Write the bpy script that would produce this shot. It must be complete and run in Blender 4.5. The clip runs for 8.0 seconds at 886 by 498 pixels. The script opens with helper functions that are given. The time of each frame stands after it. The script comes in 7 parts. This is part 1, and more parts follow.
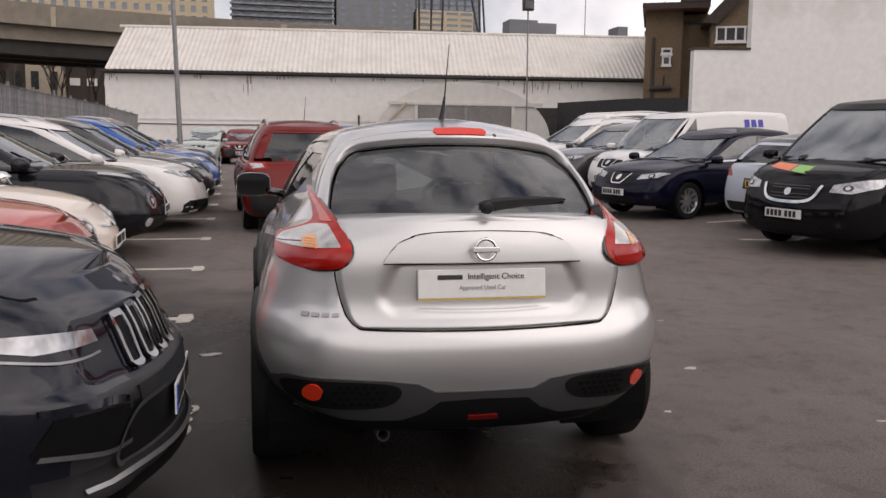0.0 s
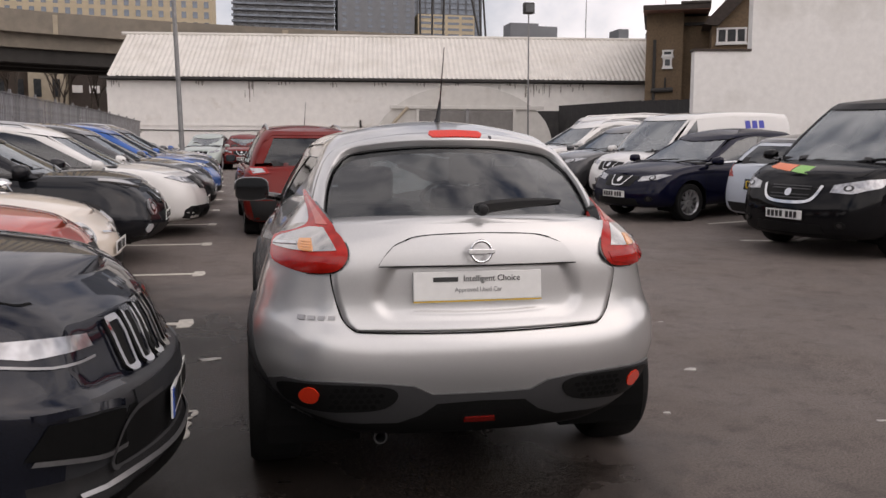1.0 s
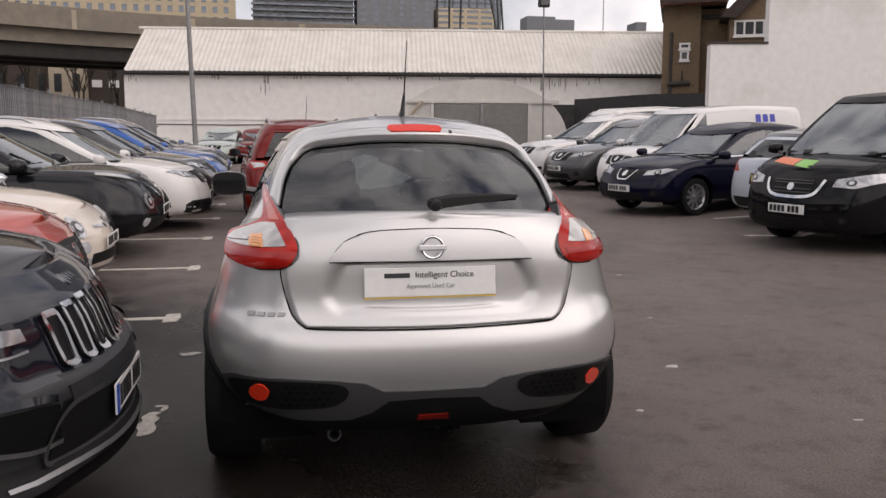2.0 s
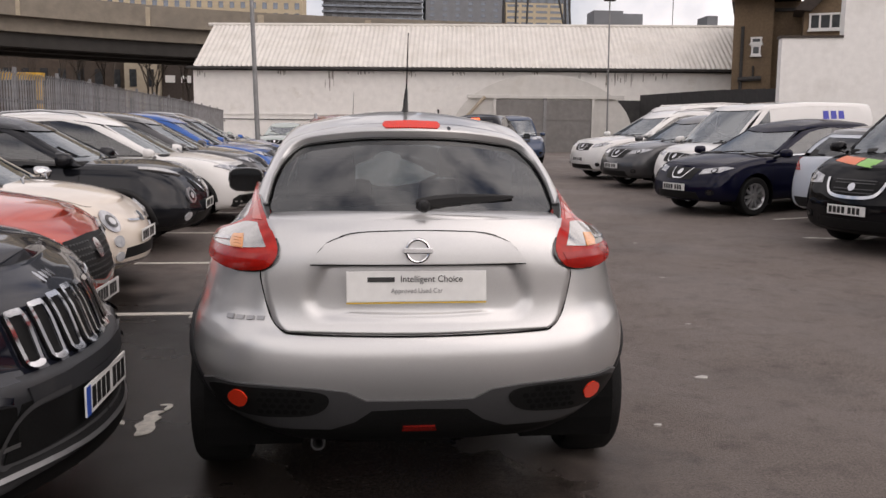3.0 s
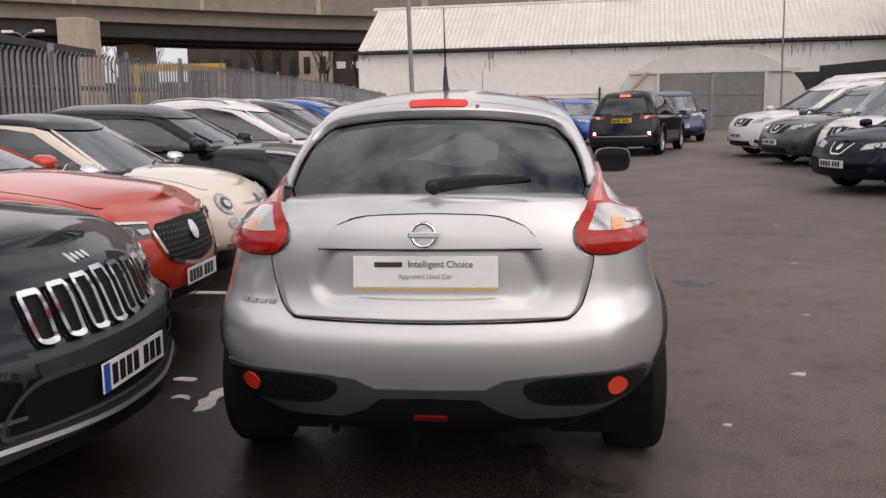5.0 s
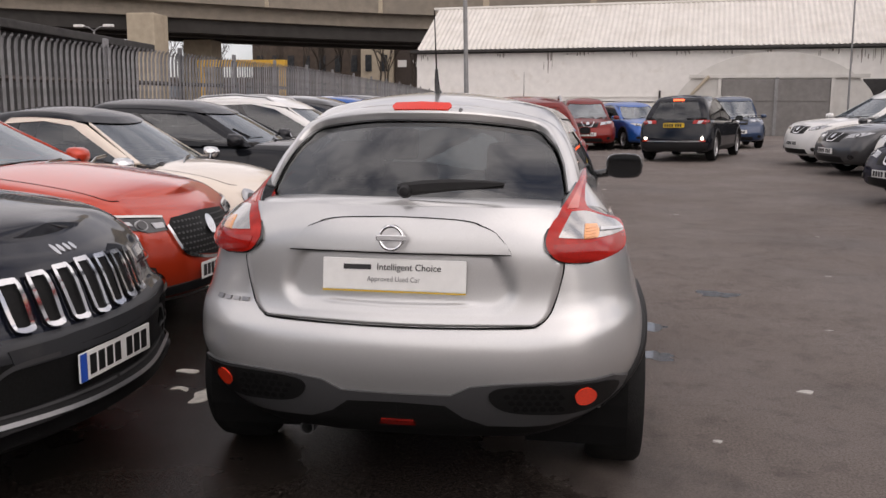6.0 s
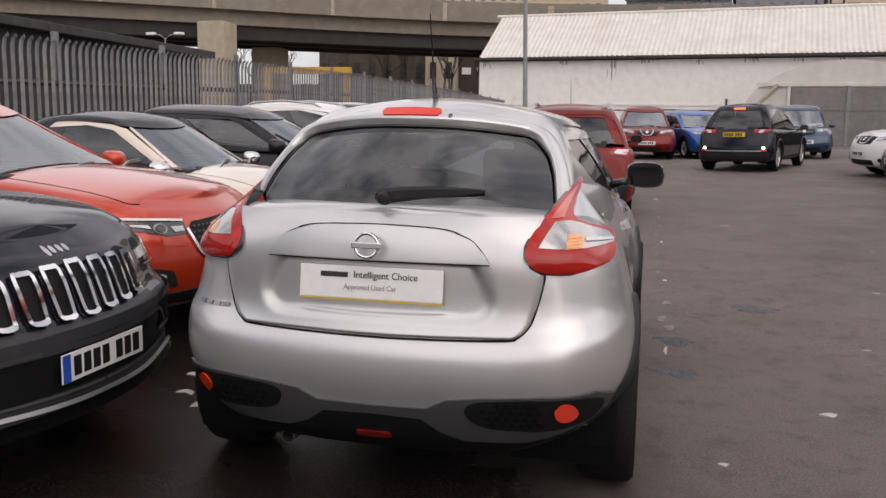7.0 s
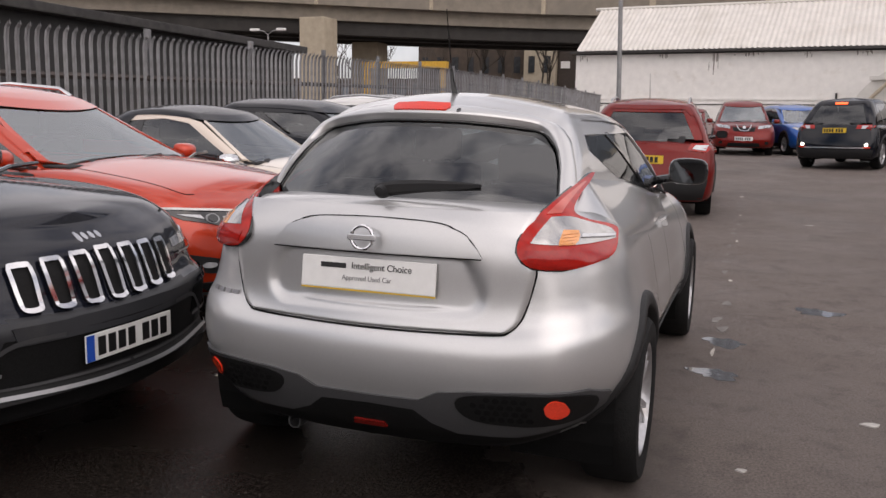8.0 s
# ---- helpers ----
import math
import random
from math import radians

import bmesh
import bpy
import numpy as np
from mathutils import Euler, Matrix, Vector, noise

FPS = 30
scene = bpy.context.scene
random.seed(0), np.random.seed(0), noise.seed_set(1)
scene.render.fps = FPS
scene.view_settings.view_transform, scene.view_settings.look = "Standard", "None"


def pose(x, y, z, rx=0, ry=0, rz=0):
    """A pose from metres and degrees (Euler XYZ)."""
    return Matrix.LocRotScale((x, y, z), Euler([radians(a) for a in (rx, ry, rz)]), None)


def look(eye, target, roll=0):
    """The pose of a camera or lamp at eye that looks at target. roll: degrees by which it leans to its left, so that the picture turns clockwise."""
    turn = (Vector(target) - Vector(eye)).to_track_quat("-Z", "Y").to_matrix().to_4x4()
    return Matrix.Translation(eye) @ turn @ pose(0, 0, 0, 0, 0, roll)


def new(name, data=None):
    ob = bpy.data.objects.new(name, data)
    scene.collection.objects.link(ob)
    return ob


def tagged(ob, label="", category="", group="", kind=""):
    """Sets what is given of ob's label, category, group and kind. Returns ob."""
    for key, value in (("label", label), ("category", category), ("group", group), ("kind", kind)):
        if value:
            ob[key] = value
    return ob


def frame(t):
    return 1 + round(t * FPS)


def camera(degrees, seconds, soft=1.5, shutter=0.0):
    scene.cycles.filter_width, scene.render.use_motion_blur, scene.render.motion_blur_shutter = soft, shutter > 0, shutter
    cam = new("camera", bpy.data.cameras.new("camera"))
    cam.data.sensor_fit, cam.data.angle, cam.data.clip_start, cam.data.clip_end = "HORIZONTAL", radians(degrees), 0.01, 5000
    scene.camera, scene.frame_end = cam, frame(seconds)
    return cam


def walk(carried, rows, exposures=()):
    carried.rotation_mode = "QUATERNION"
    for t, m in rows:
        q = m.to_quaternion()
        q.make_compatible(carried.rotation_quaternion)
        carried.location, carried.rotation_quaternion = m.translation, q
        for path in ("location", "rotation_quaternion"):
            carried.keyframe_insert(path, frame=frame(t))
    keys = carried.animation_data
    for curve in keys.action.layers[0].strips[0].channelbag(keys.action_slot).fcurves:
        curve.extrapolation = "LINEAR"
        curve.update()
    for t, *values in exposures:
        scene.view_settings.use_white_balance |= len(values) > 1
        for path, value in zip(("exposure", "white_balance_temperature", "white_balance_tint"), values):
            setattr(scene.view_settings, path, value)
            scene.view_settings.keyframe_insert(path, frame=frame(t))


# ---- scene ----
import mathutils
import mathutils.bvhtree

cam = camera(54.9, 8.0)
PATH = [
    (0, (-0.862, -3.231, 1.42), (-0.439, -1.291, 1.181), 0.7),
    (0.5, (-0.863, -3.229, 1.416), (-0.45, -1.284, 1.193), 0.6),
    (1, (-0.833, -3.241, 1.414), (-0.417, -1.298, 1.184), 0.2),
    (2.3, (-0.463, -3.251, 1.417), (-0.139, -1.292, 1.172), 0.2),
    (2.5, (-0.396, -3.205, 1.407), (-0.116, -1.238, 1.182), 0.3),
    (3, (-0.25, -3.119, 1.426), (-0.03, -1.148, 1.171), 0.5),
    (3.5, (-0.04, -3.121, 1.418), (0.068, -1.144, 1.135), 0.0),
    (4, (0.129, -3.144, 1.417), (0.166, -1.168, 1.105), 1.2),
    (4.5, (0.24, -3.072, 1.402), (0.152, -1.097, 1.101), 0.3),
    (5.8, (0.546, -2.934, 1.456), (0.275, -0.976, 1.155), -0.1),
    (6, (0.634, -2.938, 1.433), (0.328, -0.984, 1.133), 0.5),
    (6.5, (0.785, -2.9, 1.431), (0.435, -0.954, 1.132), 0.7),
    (7, (0.912, -2.801, 1.43), (0.459, -0.873, 1.145), 0.9),
    (7.5, (1.042, -2.73, 1.439), (0.526, -0.822, 1.136), 0.4),
    (8, (1.261, -2.725, 1.437), (0.59, -0.865, 1.135), 1.1),
]
walk(cam, [(t, look(eye, target, roll)) for t, eye, target, roll in PATH], [(0, -0.20, 6680, 18), (2.5, -0.14, 6720, 18), (4.2, -0.02, 6740, 18), (8, -0.06, 6600, 18)])

# world: broken overcast, bright cloud over a pale sky
SUN_EL, SUN_AZ = radians(42), radians(133)
world = bpy.data.worlds.new("world")
scene.world = world
world.use_nodes = True
wn, wl = world.node_tree.nodes, world.node_tree.links
wn.clear()
sky = wn.new("ShaderNodeTexSky")
sky.sky_type, sky.sun_disc, sky.sun_elevation, sky.sun_rotation = "NISHITA", False, SUN_EL, SUN_AZ
sky.air_density, sky.dust_density = 1.0, 2.0
wco = wn.new("ShaderNodeTexCoord")
wno = wn.new("ShaderNodeTexNoise")
wno.inputs["Scale"].default_value, wno.inputs["Detail"].default_value, wno.inputs["Roughness"].default_value = 2.6, 7, 0.55
wra = wn.new("ShaderNodeValToRGB")
wra.color_ramp.elements[0].position, wra.color_ramp.elements[1].position = 0.31, 0.56
wmx = wn.new("ShaderNodeMix")
wmx.data_type = "RGBA"
# the cloud is brightest low down on the sun's side and greyer overhead and opposite
wdo, wfa, whi = wn.new("ShaderNodeVectorMath"), wn.new("ShaderNodeMapRange"), wn.new("ShaderNodeMix")
wdo.operation = "DOT_PRODUCT"
wdo.inputs[1].default_value = (0.66, -0.70, -0.25)
wfa.inputs["From Min"].default_value, wfa.inputs["From Max"].default_value = -1.0, 1.0
whi.data_type = "RGBA"
whi.inputs["A"].default_value, whi.inputs["B"].default_value = (10.4, 10.4, 10.5, 1), (20.0, 19.4, 18.7, 1)
wl.new(wco.outputs["Generated"], wdo.inputs[0])
wl.new(wdo.outputs["Value"], wfa.inputs["Value"])
wl.new(wfa.outputs["Result"], whi.inputs["Factor"])
wl.new(whi.outputs["Result"], wmx.inputs["B"])
wbg, wout = wn.new("ShaderNodeBackground"), wn.new("ShaderNodeOutputWorld")
wbg.inputs["Strength"].default_value = 0.100
wma = wn.new("ShaderNodeMapping")
wma.inputs["Location"].default_value = (3.1, 0.7, 2.2)
wl.new(wco.outputs["Generated"], wma.inputs["Vector"])
wl.new(wma.outputs["Vector"], wno.inputs["Vector"])
wl.new(wno.outputs["Fac"], wra.inputs["Fac"])
wl.new(wra.outputs["Color"], wmx.inputs["Factor"])
wl.new(sky.outputs["Color"], wmx.inputs["A"])
wl.new(wmx.outputs["Result"], wbg.inputs["Color"])
wl.new(wbg.outputs["Background"], wout.inputs["Surface"])
sun = new("sun", bpy.data.lights.new("sun", "SUN"))
sun.data.energy, sun.data.angle, sun.data.color = 0.6, radians(60), (1.0, 0.95, 0.88)
sun.matrix_world = pose(0, 0, 30, 90 - math.degrees(SUN_EL), 0, 180 - math.degrees(SUN_AZ))


# ---------------------------------------------------------------- materials
def mat(name, colour, rough=0.5, metal=0.0, coat=0.0, grain=None, amount=0.25, second=None, bump=0.0, bump_scale=None,
        stain=None, trans=0.0, emit=None, rough_var=0.0, vary=0.0, spec=0.5, coat_rough=0.04):
    """A principled material: grain = (scale, detail) breaks up the base colour towards `second`; stain = (scale, colour, low, high) lays
    larger patches over it; vary: brightness that differs from piece to piece."""
    m = bpy.data.materials.new(name)
    m.use_nodes = True
    n, l = m.node_tree.nodes, m.node_tree.links
    p = n["Principled BSDF"]
    p.inputs["Roughness"].default_value, p.inputs["Metallic"].default_value = rough, metal
    p.inputs["Coat Weight"].default_value, p.inputs["Coat Roughness"].default_value = coat, coat_rough
    p.inputs["Specular IOR Level"].default_value = spec
    p.inputs["Transmission Weight"].default_value = trans
    p.inputs["Base Color"].default_value = (*colour, 1)
    co = n.new("ShaderNodeTexCoord")
    src = None

    def mix(a, b, fac, mode="MIX"):
        x = n.new("ShaderNodeMix")
        x.data_type, x.blend_type = "RGBA", mode
        for key, v in (("A", a), ("B", b), ("Factor", fac)):
            if isinstance(v, bpy.types.NodeSocket):
                l.new(v, x.inputs[key])
            else:
                x.inputs[key].default_value = v if key == "Factor" else (*v, 1)
        return x.outputs["Result"]

    def noise_out(scale, detail, rough_=0.55):
        t = n.new("ShaderNodeTexNoise")
        t.inputs["Scale"].default_value, t.inputs["Detail"].default_value, t.inputs["Roughness"].default_value = scale, detail, rough_
        l.new(co.outputs["Object"], t.inputs["Vector"])
        return t.outputs["Fac"]

    def ramp(out, lo, hi):
        r = n.new("ShaderNodeMapRange")
        r.inputs["From Min"].default_value, r.inputs["From Max"].default_value = lo, hi
        l.new(out, r.inputs["Value"])
        return r.outputs["Result"]

    if grain:
        g = noise_out(*grain)
        dark = second or tuple(c * (1 - amount) for c in colour)
        src = mix(dark, colour, ramp(g, 0.3, 0.7))
    if stain:
        s = noise_out(stain[0], 6, 0.6)
        src = mix(src if src is not None else colour, stain[1], ramp(s, stain[2], stain[3]))
        if rough_var:
            r2 = n.new("ShaderNodeMapRange")
            r2.inputs["From Min"].default_value, r2.inputs["From Max"].default_value = stain[2], stain[3]
            r2.inputs["To Min"].default_value, r2.inputs["To Max"].default_value = rough, max(0.03, rough + rough_var)
            l.new(s, r2.inputs["Value"])
            l.new(r2.outputs["Result"], p.inputs["Roughness"])
    if vary:
        oi = n.new("ShaderNodeObjectInfo")
        r3 = n.new("ShaderNodeMapRange")
        r3.inputs["To Min"].default_value, r3.inputs["To Max"].default_value = 1 - vary, 1 + vary
        l.new(oi.outputs["Random"], r3.inputs["Value"])
        cmb = n.new("ShaderNodeCombineColor")
        for k in ("Red", "Green", "Blue"):
            l.new(r3.outputs["Result"], cmb.inputs[k])
        src = mix(src if src is not None else colour, cmb.outputs["Color"], 1.0, "MULTIPLY")
    if src is not None:
        l.new(src, p.inputs["Base Color"])
    if bump:
        b = n.new("ShaderNodeBump")
        b.inputs["Strength"].default_value, b.inputs["Distance"].default_value = bump, 0.01
        l.new(noise_out(bump_scale or 60, 4), b.inputs["Height"])
        l.new(b.outputs["Normal"], p.inputs["Normal"])
    if emit:
        p.inputs["Emission Color"].default_value, p.inputs["Emission Strength"].default_value = (*emit[0], 1), emit[1]
    return m


def paint(name, colour, metal=0.0, rough=0.35, dirt=None, coat=1.0):
    """Lacquered car paint with fine flake and a thin uneven film of road dirt."""
    dirt = dirt or tuple(c * 0.75 + 0.008 for c in colour)
    m = mat(name, colour, rough, metal, coat=coat, grain=(420, 2), amount=0.12, stain=(2.2, dirt, 0.62, 1.0), coat_rough=0.05, spec=0.2 if coat == 1.0 else 0.0)
    return m


def glass(name, tint, gloss=0.03, ior=1.8, sheen=(0.9, 0.92, 0.93)):
    """Thin tinted car glass: lets part of the light through, mirrors the rest by Fresnel."""
    m = bpy.data.materials.new(name)
    m.use_nodes = True
    n, l = m.node_tree.nodes, m.node_tree.links
    n.clear()
    tr, gl, fr, mx, out = (n.new(k) for k in ("ShaderNodeBsdfTransparent", "ShaderNodeBsdfGlossy", "ShaderNodeFresnel", "ShaderNodeMixShader", "ShaderNodeOutputMaterial"))
    tr.inputs["Color"].default_value, gl.inputs["Color"].default_value = (*tint, 1), (*sheen, 1)
    gl.inputs["Roughness"].default_value, fr.inputs["IOR"].default_value = gloss, ior
    l.new(fr.outputs["Fac"], mx.inputs["Fac"])
    l.new(tr.outputs["BSDF"], mx.inputs[1])
    l.new(gl.outputs["BSDF"], mx.inputs[2])
    l.new(mx.outputs["Shader"], out.inputs["Surface"])
    return m


M = {}
def asphalt_material():
    """Worn tarmac: stone grain, old patches, and a broad rain-damp stretch between the near cars that dries out
    unevenly; its colour also carries the shade by and under those cars.
    """
    m = bpy.data.materials.new("asphalt")
    m.use_nodes = True
    n, l = m.node_tree.nodes, m.node_tree.links
    p = n["Principled BSDF"]
    co = n.new("ShaderNodeTexCoord")

    def tex(scale, detail, rough=0.55):
        t = n.new("ShaderNodeTexNoise")
        t.inputs["Scale"].default_value, t.inputs["Detail"].default_value, t.inputs["Roughness"].default_value = scale, detail, rough
        l.new(co.outputs["Object"], t.inputs["Vector"])
        return t.outputs["Fac"]

    def remap(out, a, b, c=0.0, d=1.0):
        r = n.new("ShaderNodeMapRange")
        for key, v in (("From Min", a), ("From Max", b), ("To Min", c), ("To Max", d)):
            r.inputs[key].default_value = v
        l.new(out, r.inputs["Value"])
        return r.outputs["Result"]

    def calc(op, a, b):
        c = n.new("ShaderNodeMath")
        c.operation = op
        for k, v in enumerate((a, b)):
            if isinstance(v, bpy.types.NodeSocket):
                l.new(v, c.inputs[k])
            else:
                c.inputs[k].default_value = v
        return c.outputs[0]

    def mixed(a, b, fac):
        x = n.new("ShaderNodeMix")
        x.data_type = "RGBA"
        for key, v in (("A", a), ("B", b)):
            if isinstance(v, bpy.types.NodeSocket):
                l.new(v, x.inputs[key])
            else:
                x.inputs[key].default_value = (*v, 1)
        l.new(fac, x.inputs["Factor"])
        return x.outputs["Result"]

    grit = mixed((0.058, 0.047, 0.041), (0.250, 0.210, 0.187), remap(tex(85, 6, 0.75), 0.32, 0.70))
    worn = mixed(grit, (0.090, 0.078, 0.072), remap(tex(0.45, 6), 0.52, 0.80))
    pale = mixed(worn, (0.30, 0.28, 0.26), remap(tex(38, 2, 0.8), 0.74, 0.80))
    pale = mixed(pale, (0.064, 0.052, 0.046), calc("MULTIPLY", remap(tex(5.5, 9, 0.72), 0.50, 0.66), 0.55))
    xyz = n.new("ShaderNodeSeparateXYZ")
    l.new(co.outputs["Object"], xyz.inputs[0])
    # dark ellipse round the near cars: rainwater plus their shade, put into the colour
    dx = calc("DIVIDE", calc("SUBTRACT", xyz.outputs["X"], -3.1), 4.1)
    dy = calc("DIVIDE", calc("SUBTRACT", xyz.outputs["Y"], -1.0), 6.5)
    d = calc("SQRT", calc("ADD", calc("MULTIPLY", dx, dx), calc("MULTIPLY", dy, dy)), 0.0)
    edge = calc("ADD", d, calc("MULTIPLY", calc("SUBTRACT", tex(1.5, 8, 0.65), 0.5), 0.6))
    wet_shade = remap(edge, 0.86, 1.10, 1.0, 0.0)
    soaked_shade = mixed((0.002, 0.0017, 0.0014), (0.050, 0.039, 0.033), remap(tex(70, 6, 0.75), 0.45, 0.74))
    damp = mixed(pale, soaked_shade, calc("MULTIPLY", wet_shade, 0.96))
    # pale specks on top: light stones, and glints painted on the damp tarmac
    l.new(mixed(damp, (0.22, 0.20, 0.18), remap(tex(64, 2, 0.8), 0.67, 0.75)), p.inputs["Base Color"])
    rough = calc("SUBTRACT", remap(tex(0.8, 6), 0.40, 0.65, 0.58, 0.82), calc("MULTIPLY", wet_shade, 0.44))
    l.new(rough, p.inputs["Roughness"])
    l.new(calc("SUBTRACT", 0.32, calc("MULTIPLY", wet_shade, 0.21)), p.inputs["Specular IOR Level"])
    b = n.new("ShaderNodeBump")
    b.inputs["Distance"].default_value = 0.012
    l.new(calc("SUBTRACT", 1.0, calc("MULTIPLY", wet_shade, 0.72)), b.inputs["Strength"])
    l.new(tex(130, 4, 0.65), b.inputs["Height"])
    l.new(b.outputs["Normal"], p.inputs["Normal"])
    return m


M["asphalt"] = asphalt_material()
# pale bluish base colour stands in for the sky mirrored in the water
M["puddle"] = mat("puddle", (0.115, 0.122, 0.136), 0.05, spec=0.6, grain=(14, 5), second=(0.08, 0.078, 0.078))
M["paint_faint"] = mat("paint_faint", (0.22, 0.205, 0.19), 0.7, grain=(22, 6), second=(0.12, 0.11, 0.10))
M["line_paint"] = mat("line_paint", (0.60, 0.565, 0.49), 0.7, grain=(26, 6), second=(0.34, 0.32, 0.29), stain=(7, (0.16, 0.15, 0.14), 0.55, 0.75), bump=0.3, bump_scale=90)
M["debris"] = mat("debris", (0.46, 0.44, 0.41), 0.7, grain=(30, 3))
M["silver"] = paint("silver", (0.56, 0.56, 0.557), 0.74, 0.33)
M["charcoal"] = paint("charcoal", (0.010, 0.011, 0.014), 0.2, 0.32, coat=0.7)
M["deep_black"] = paint("deep_black", (0.009, 0.0105, 0.017), 0.3, 0.30, coat=0.8)
M["orange_red"] = paint("orange_red", (0.50, 0.040, 0.010), 0.35, 0.30, coat=1.0)
M["dark_red"] = paint("dark_red", (0.16, 0.011, 0.008), 0.35, 0.34, coat=0.6)
M["white_paint"] = paint("white_paint", (0.72, 0.71, 0.69), 0.0, 0.4, (0.5, 0.48, 0.45))
M["cream"] = paint("cream", (0.70, 0.62, 0.53), 0.0, 0.4, (0.5, 0.45, 0.4))
M["grey_paint"] = paint("grey_paint", (0.055, 0.055, 0.058), 0.5, 0.36)
M["blue_paint"] = paint("blue_paint", (0.010, 0.085, 0.34), 0.35, 0.33)
M["navy"] = paint("navy", (0.004, 0.0045, 0.017), 0.2, 0.32, coat=0.45)
M["slate_blue"] = paint("slate_blue", (0.018, 0.038, 0.085), 0.35, 0.36)
M["ice_blue"] = paint("ice_blue", (0.50, 0.54, 0.60), 0.2, 0.36)
M["pale_green"] = paint("pale_green", (0.38, 0.43, 0.40), 0.2, 0.4)
M["van_black"] = paint("van_black", (0.006, 0.006, 0.007), 0.1, 0.33, coat=0.42)
M["night_black"] = paint("night_black", (0.006, 0.007, 0.011), 0.1, 0.32, coat=0.8)
M["clad"] = mat("clad", (0.013, 0.013, 0.0136), 0.55, spec=0.3, grain=(300, 2), amount=0.3, stain=(5, (0.028, 0.026, 0.024), 0.6, 0.9), bump=0.15, bump_scale=500)
M["satin_grey"] = mat("satin_grey", (0.022, 0.023, 0.026), 0.45, spec=0.4, grain=(300, 2), amount=0.25, stain=(4, (0.045, 0.043, 0.042), 0.6, 0.9))
M["skid_grey"] = mat("skid_grey", (0.052, 0.052, 0.054), 0.42, spec=0.4, grain=(300, 2), amount=0.25, stain=(5, (0.075, 0.07, 0.065), 0.6, 0.85))
M["black_gap"] = mat("black_gap", (0.006, 0.006, 0.006), 0.8, spec=0.08, grain=(50, 2))
M["mesh_black"] = mat("mesh_black", (0.010, 0.010, 0.010), 0.5, spec=0.15, grain=(120, 2), amount=0.4)
M["gloss_black"] = mat("gloss_black", (0.010, 0.010, 0.011), 0.12, grain=(40, 3), amount=0.3, coat=0.6)
M["chrome"] = mat("chrome", (0.72, 0.72, 0.73), 0.12, 1.0, grain=(15, 3), amount=0.12)
M["alloy"] = mat("alloy", (0.48, 0.48, 0.49), 0.3, 0.85, grain=(60, 3), amount=0.2, stain=(9, (0.2, 0.18, 0.16), 0.55, 0.8))
M["rubber"] = mat("rubber", (0.008, 0.008, 0.008), 0.75, spec=0.2, grain=(40, 4), amount=0.3, stain=(8, (0.028, 0.026, 0.024), 0.6, 0.9), bump=0.3, bump_scale=120)
M["lamp_red"] = mat("lamp_red", (0.36, 0.008, 0.004), 0.14, coat=0.5, spec=0.3, grain=(90, 2), amount=0.2)
M["fog_red"] = mat("fog_red", (0.17, 0.008, 0.005), 0.2, coat=0.5, grain=(90, 2), amount=0.3)
M["lamp_rim_red"] = mat("lamp_rim_red", (0.44, 0.014, 0.007), 0.12, coat=0.25, spec=0.25, grain=(24, 2), amount=0.35)
M["horn_pink"] = mat("horn_pink", (0.58, 0.10, 0.07), 0.14, coat=0.5, grain=(14, 2), amount=0.3)
M["brake_red"] = mat("brake_red", (0.72, 0.028, 0.010), 0.3, spec=0.25, coat=0.15, grain=(160, 2), amount=0.25)
M["reflector_red"] = mat("reflector_red", (0.85, 0.050, 0.016), 0.25, coat=0.8, grain=(200, 2), amount=0.25)
M["amber"] = mat("amber", (0.78, 0.34, 0.11), 0.2, coat=1.0, grain=(90, 2), amount=0.18)
M["letter_alloy"] = mat("letter_alloy", (0.34, 0.34, 0.345), 0.3, 0.8, grain=(50, 3), amount=0.15)
M["lamp_clear"] = mat("lamp_clear", (0.50, 0.49, 0.475), 0.16, 0.75, coat=1.0, grain=(12, 2), amount=0.3)
M["headlamp"] = mat("headlamp", (0.50, 0.51, 0.53), 0.10, 0.5, coat=1.0, grain=(16, 2), second=(0.24, 0.24, 0.25))
M["lens"] = mat("lens", (0.55, 0.56, 0.58), 0.12, 0.15, coat=1.0, grain=(30, 2))
M["lit_lamp"] = mat("lit_lamp", (0.9, 0.85, 0.75), 0.2, grain=(20, 2), emit=((1.0, 0.9, 0.75), 6.0))
M["lit_red"] = mat("lit_red", (0.7, 0.05, 0.02), 0.2, grain=(20, 2), emit=((1.0, 0.13, 0.03), 2.5))
M["plate_white"] = mat("plate_white", (0.72, 0.72, 0.70), 0.35, grain=(20, 3), amount=0.08)
M["plate_yellow"] = mat("plate_yellow", (0.70, 0.46, 0.03), 0.35, grain=(20, 3), amount=0.08)
M["plate_blue"] = mat("plate_blue", (0.02, 0.08, 0.42), 0.35, grain=(20, 3), amount=0.1)
M["ink"] = mat("ink", (0.012, 0.012, 0.012), 0.4, grain=(60, 2))
M["ink_grey"] = mat("ink_grey", (0.30, 0.30, 0.30), 0.4, grain=(60, 2))
M["glass"] = glass("glass", (0.55, 0.60, 0.58), ior=3.0, sheen=(0.92, 0.97, 1.0))
M["glass_side"] = glass("glass_side", (0.20, 0.215, 0.21), ior=2.0)
M["glass_dark"] = glass("glass_dark", (0.10, 0.105, 0.108))
M["glass_hero"] = glass("glass_hero", (0.125, 0.13, 0.132), ior=1.9)
M["cabin"] = mat("cabin", (0.020, 0.020, 0.021), 0.8, grain=(60, 4), amount=0.4)
M["mirror_glass"] = mat("mirror_glass", (0.06, 0.065, 0.07), 0.03, 1.0, grain=(4, 2), amount=0.1)
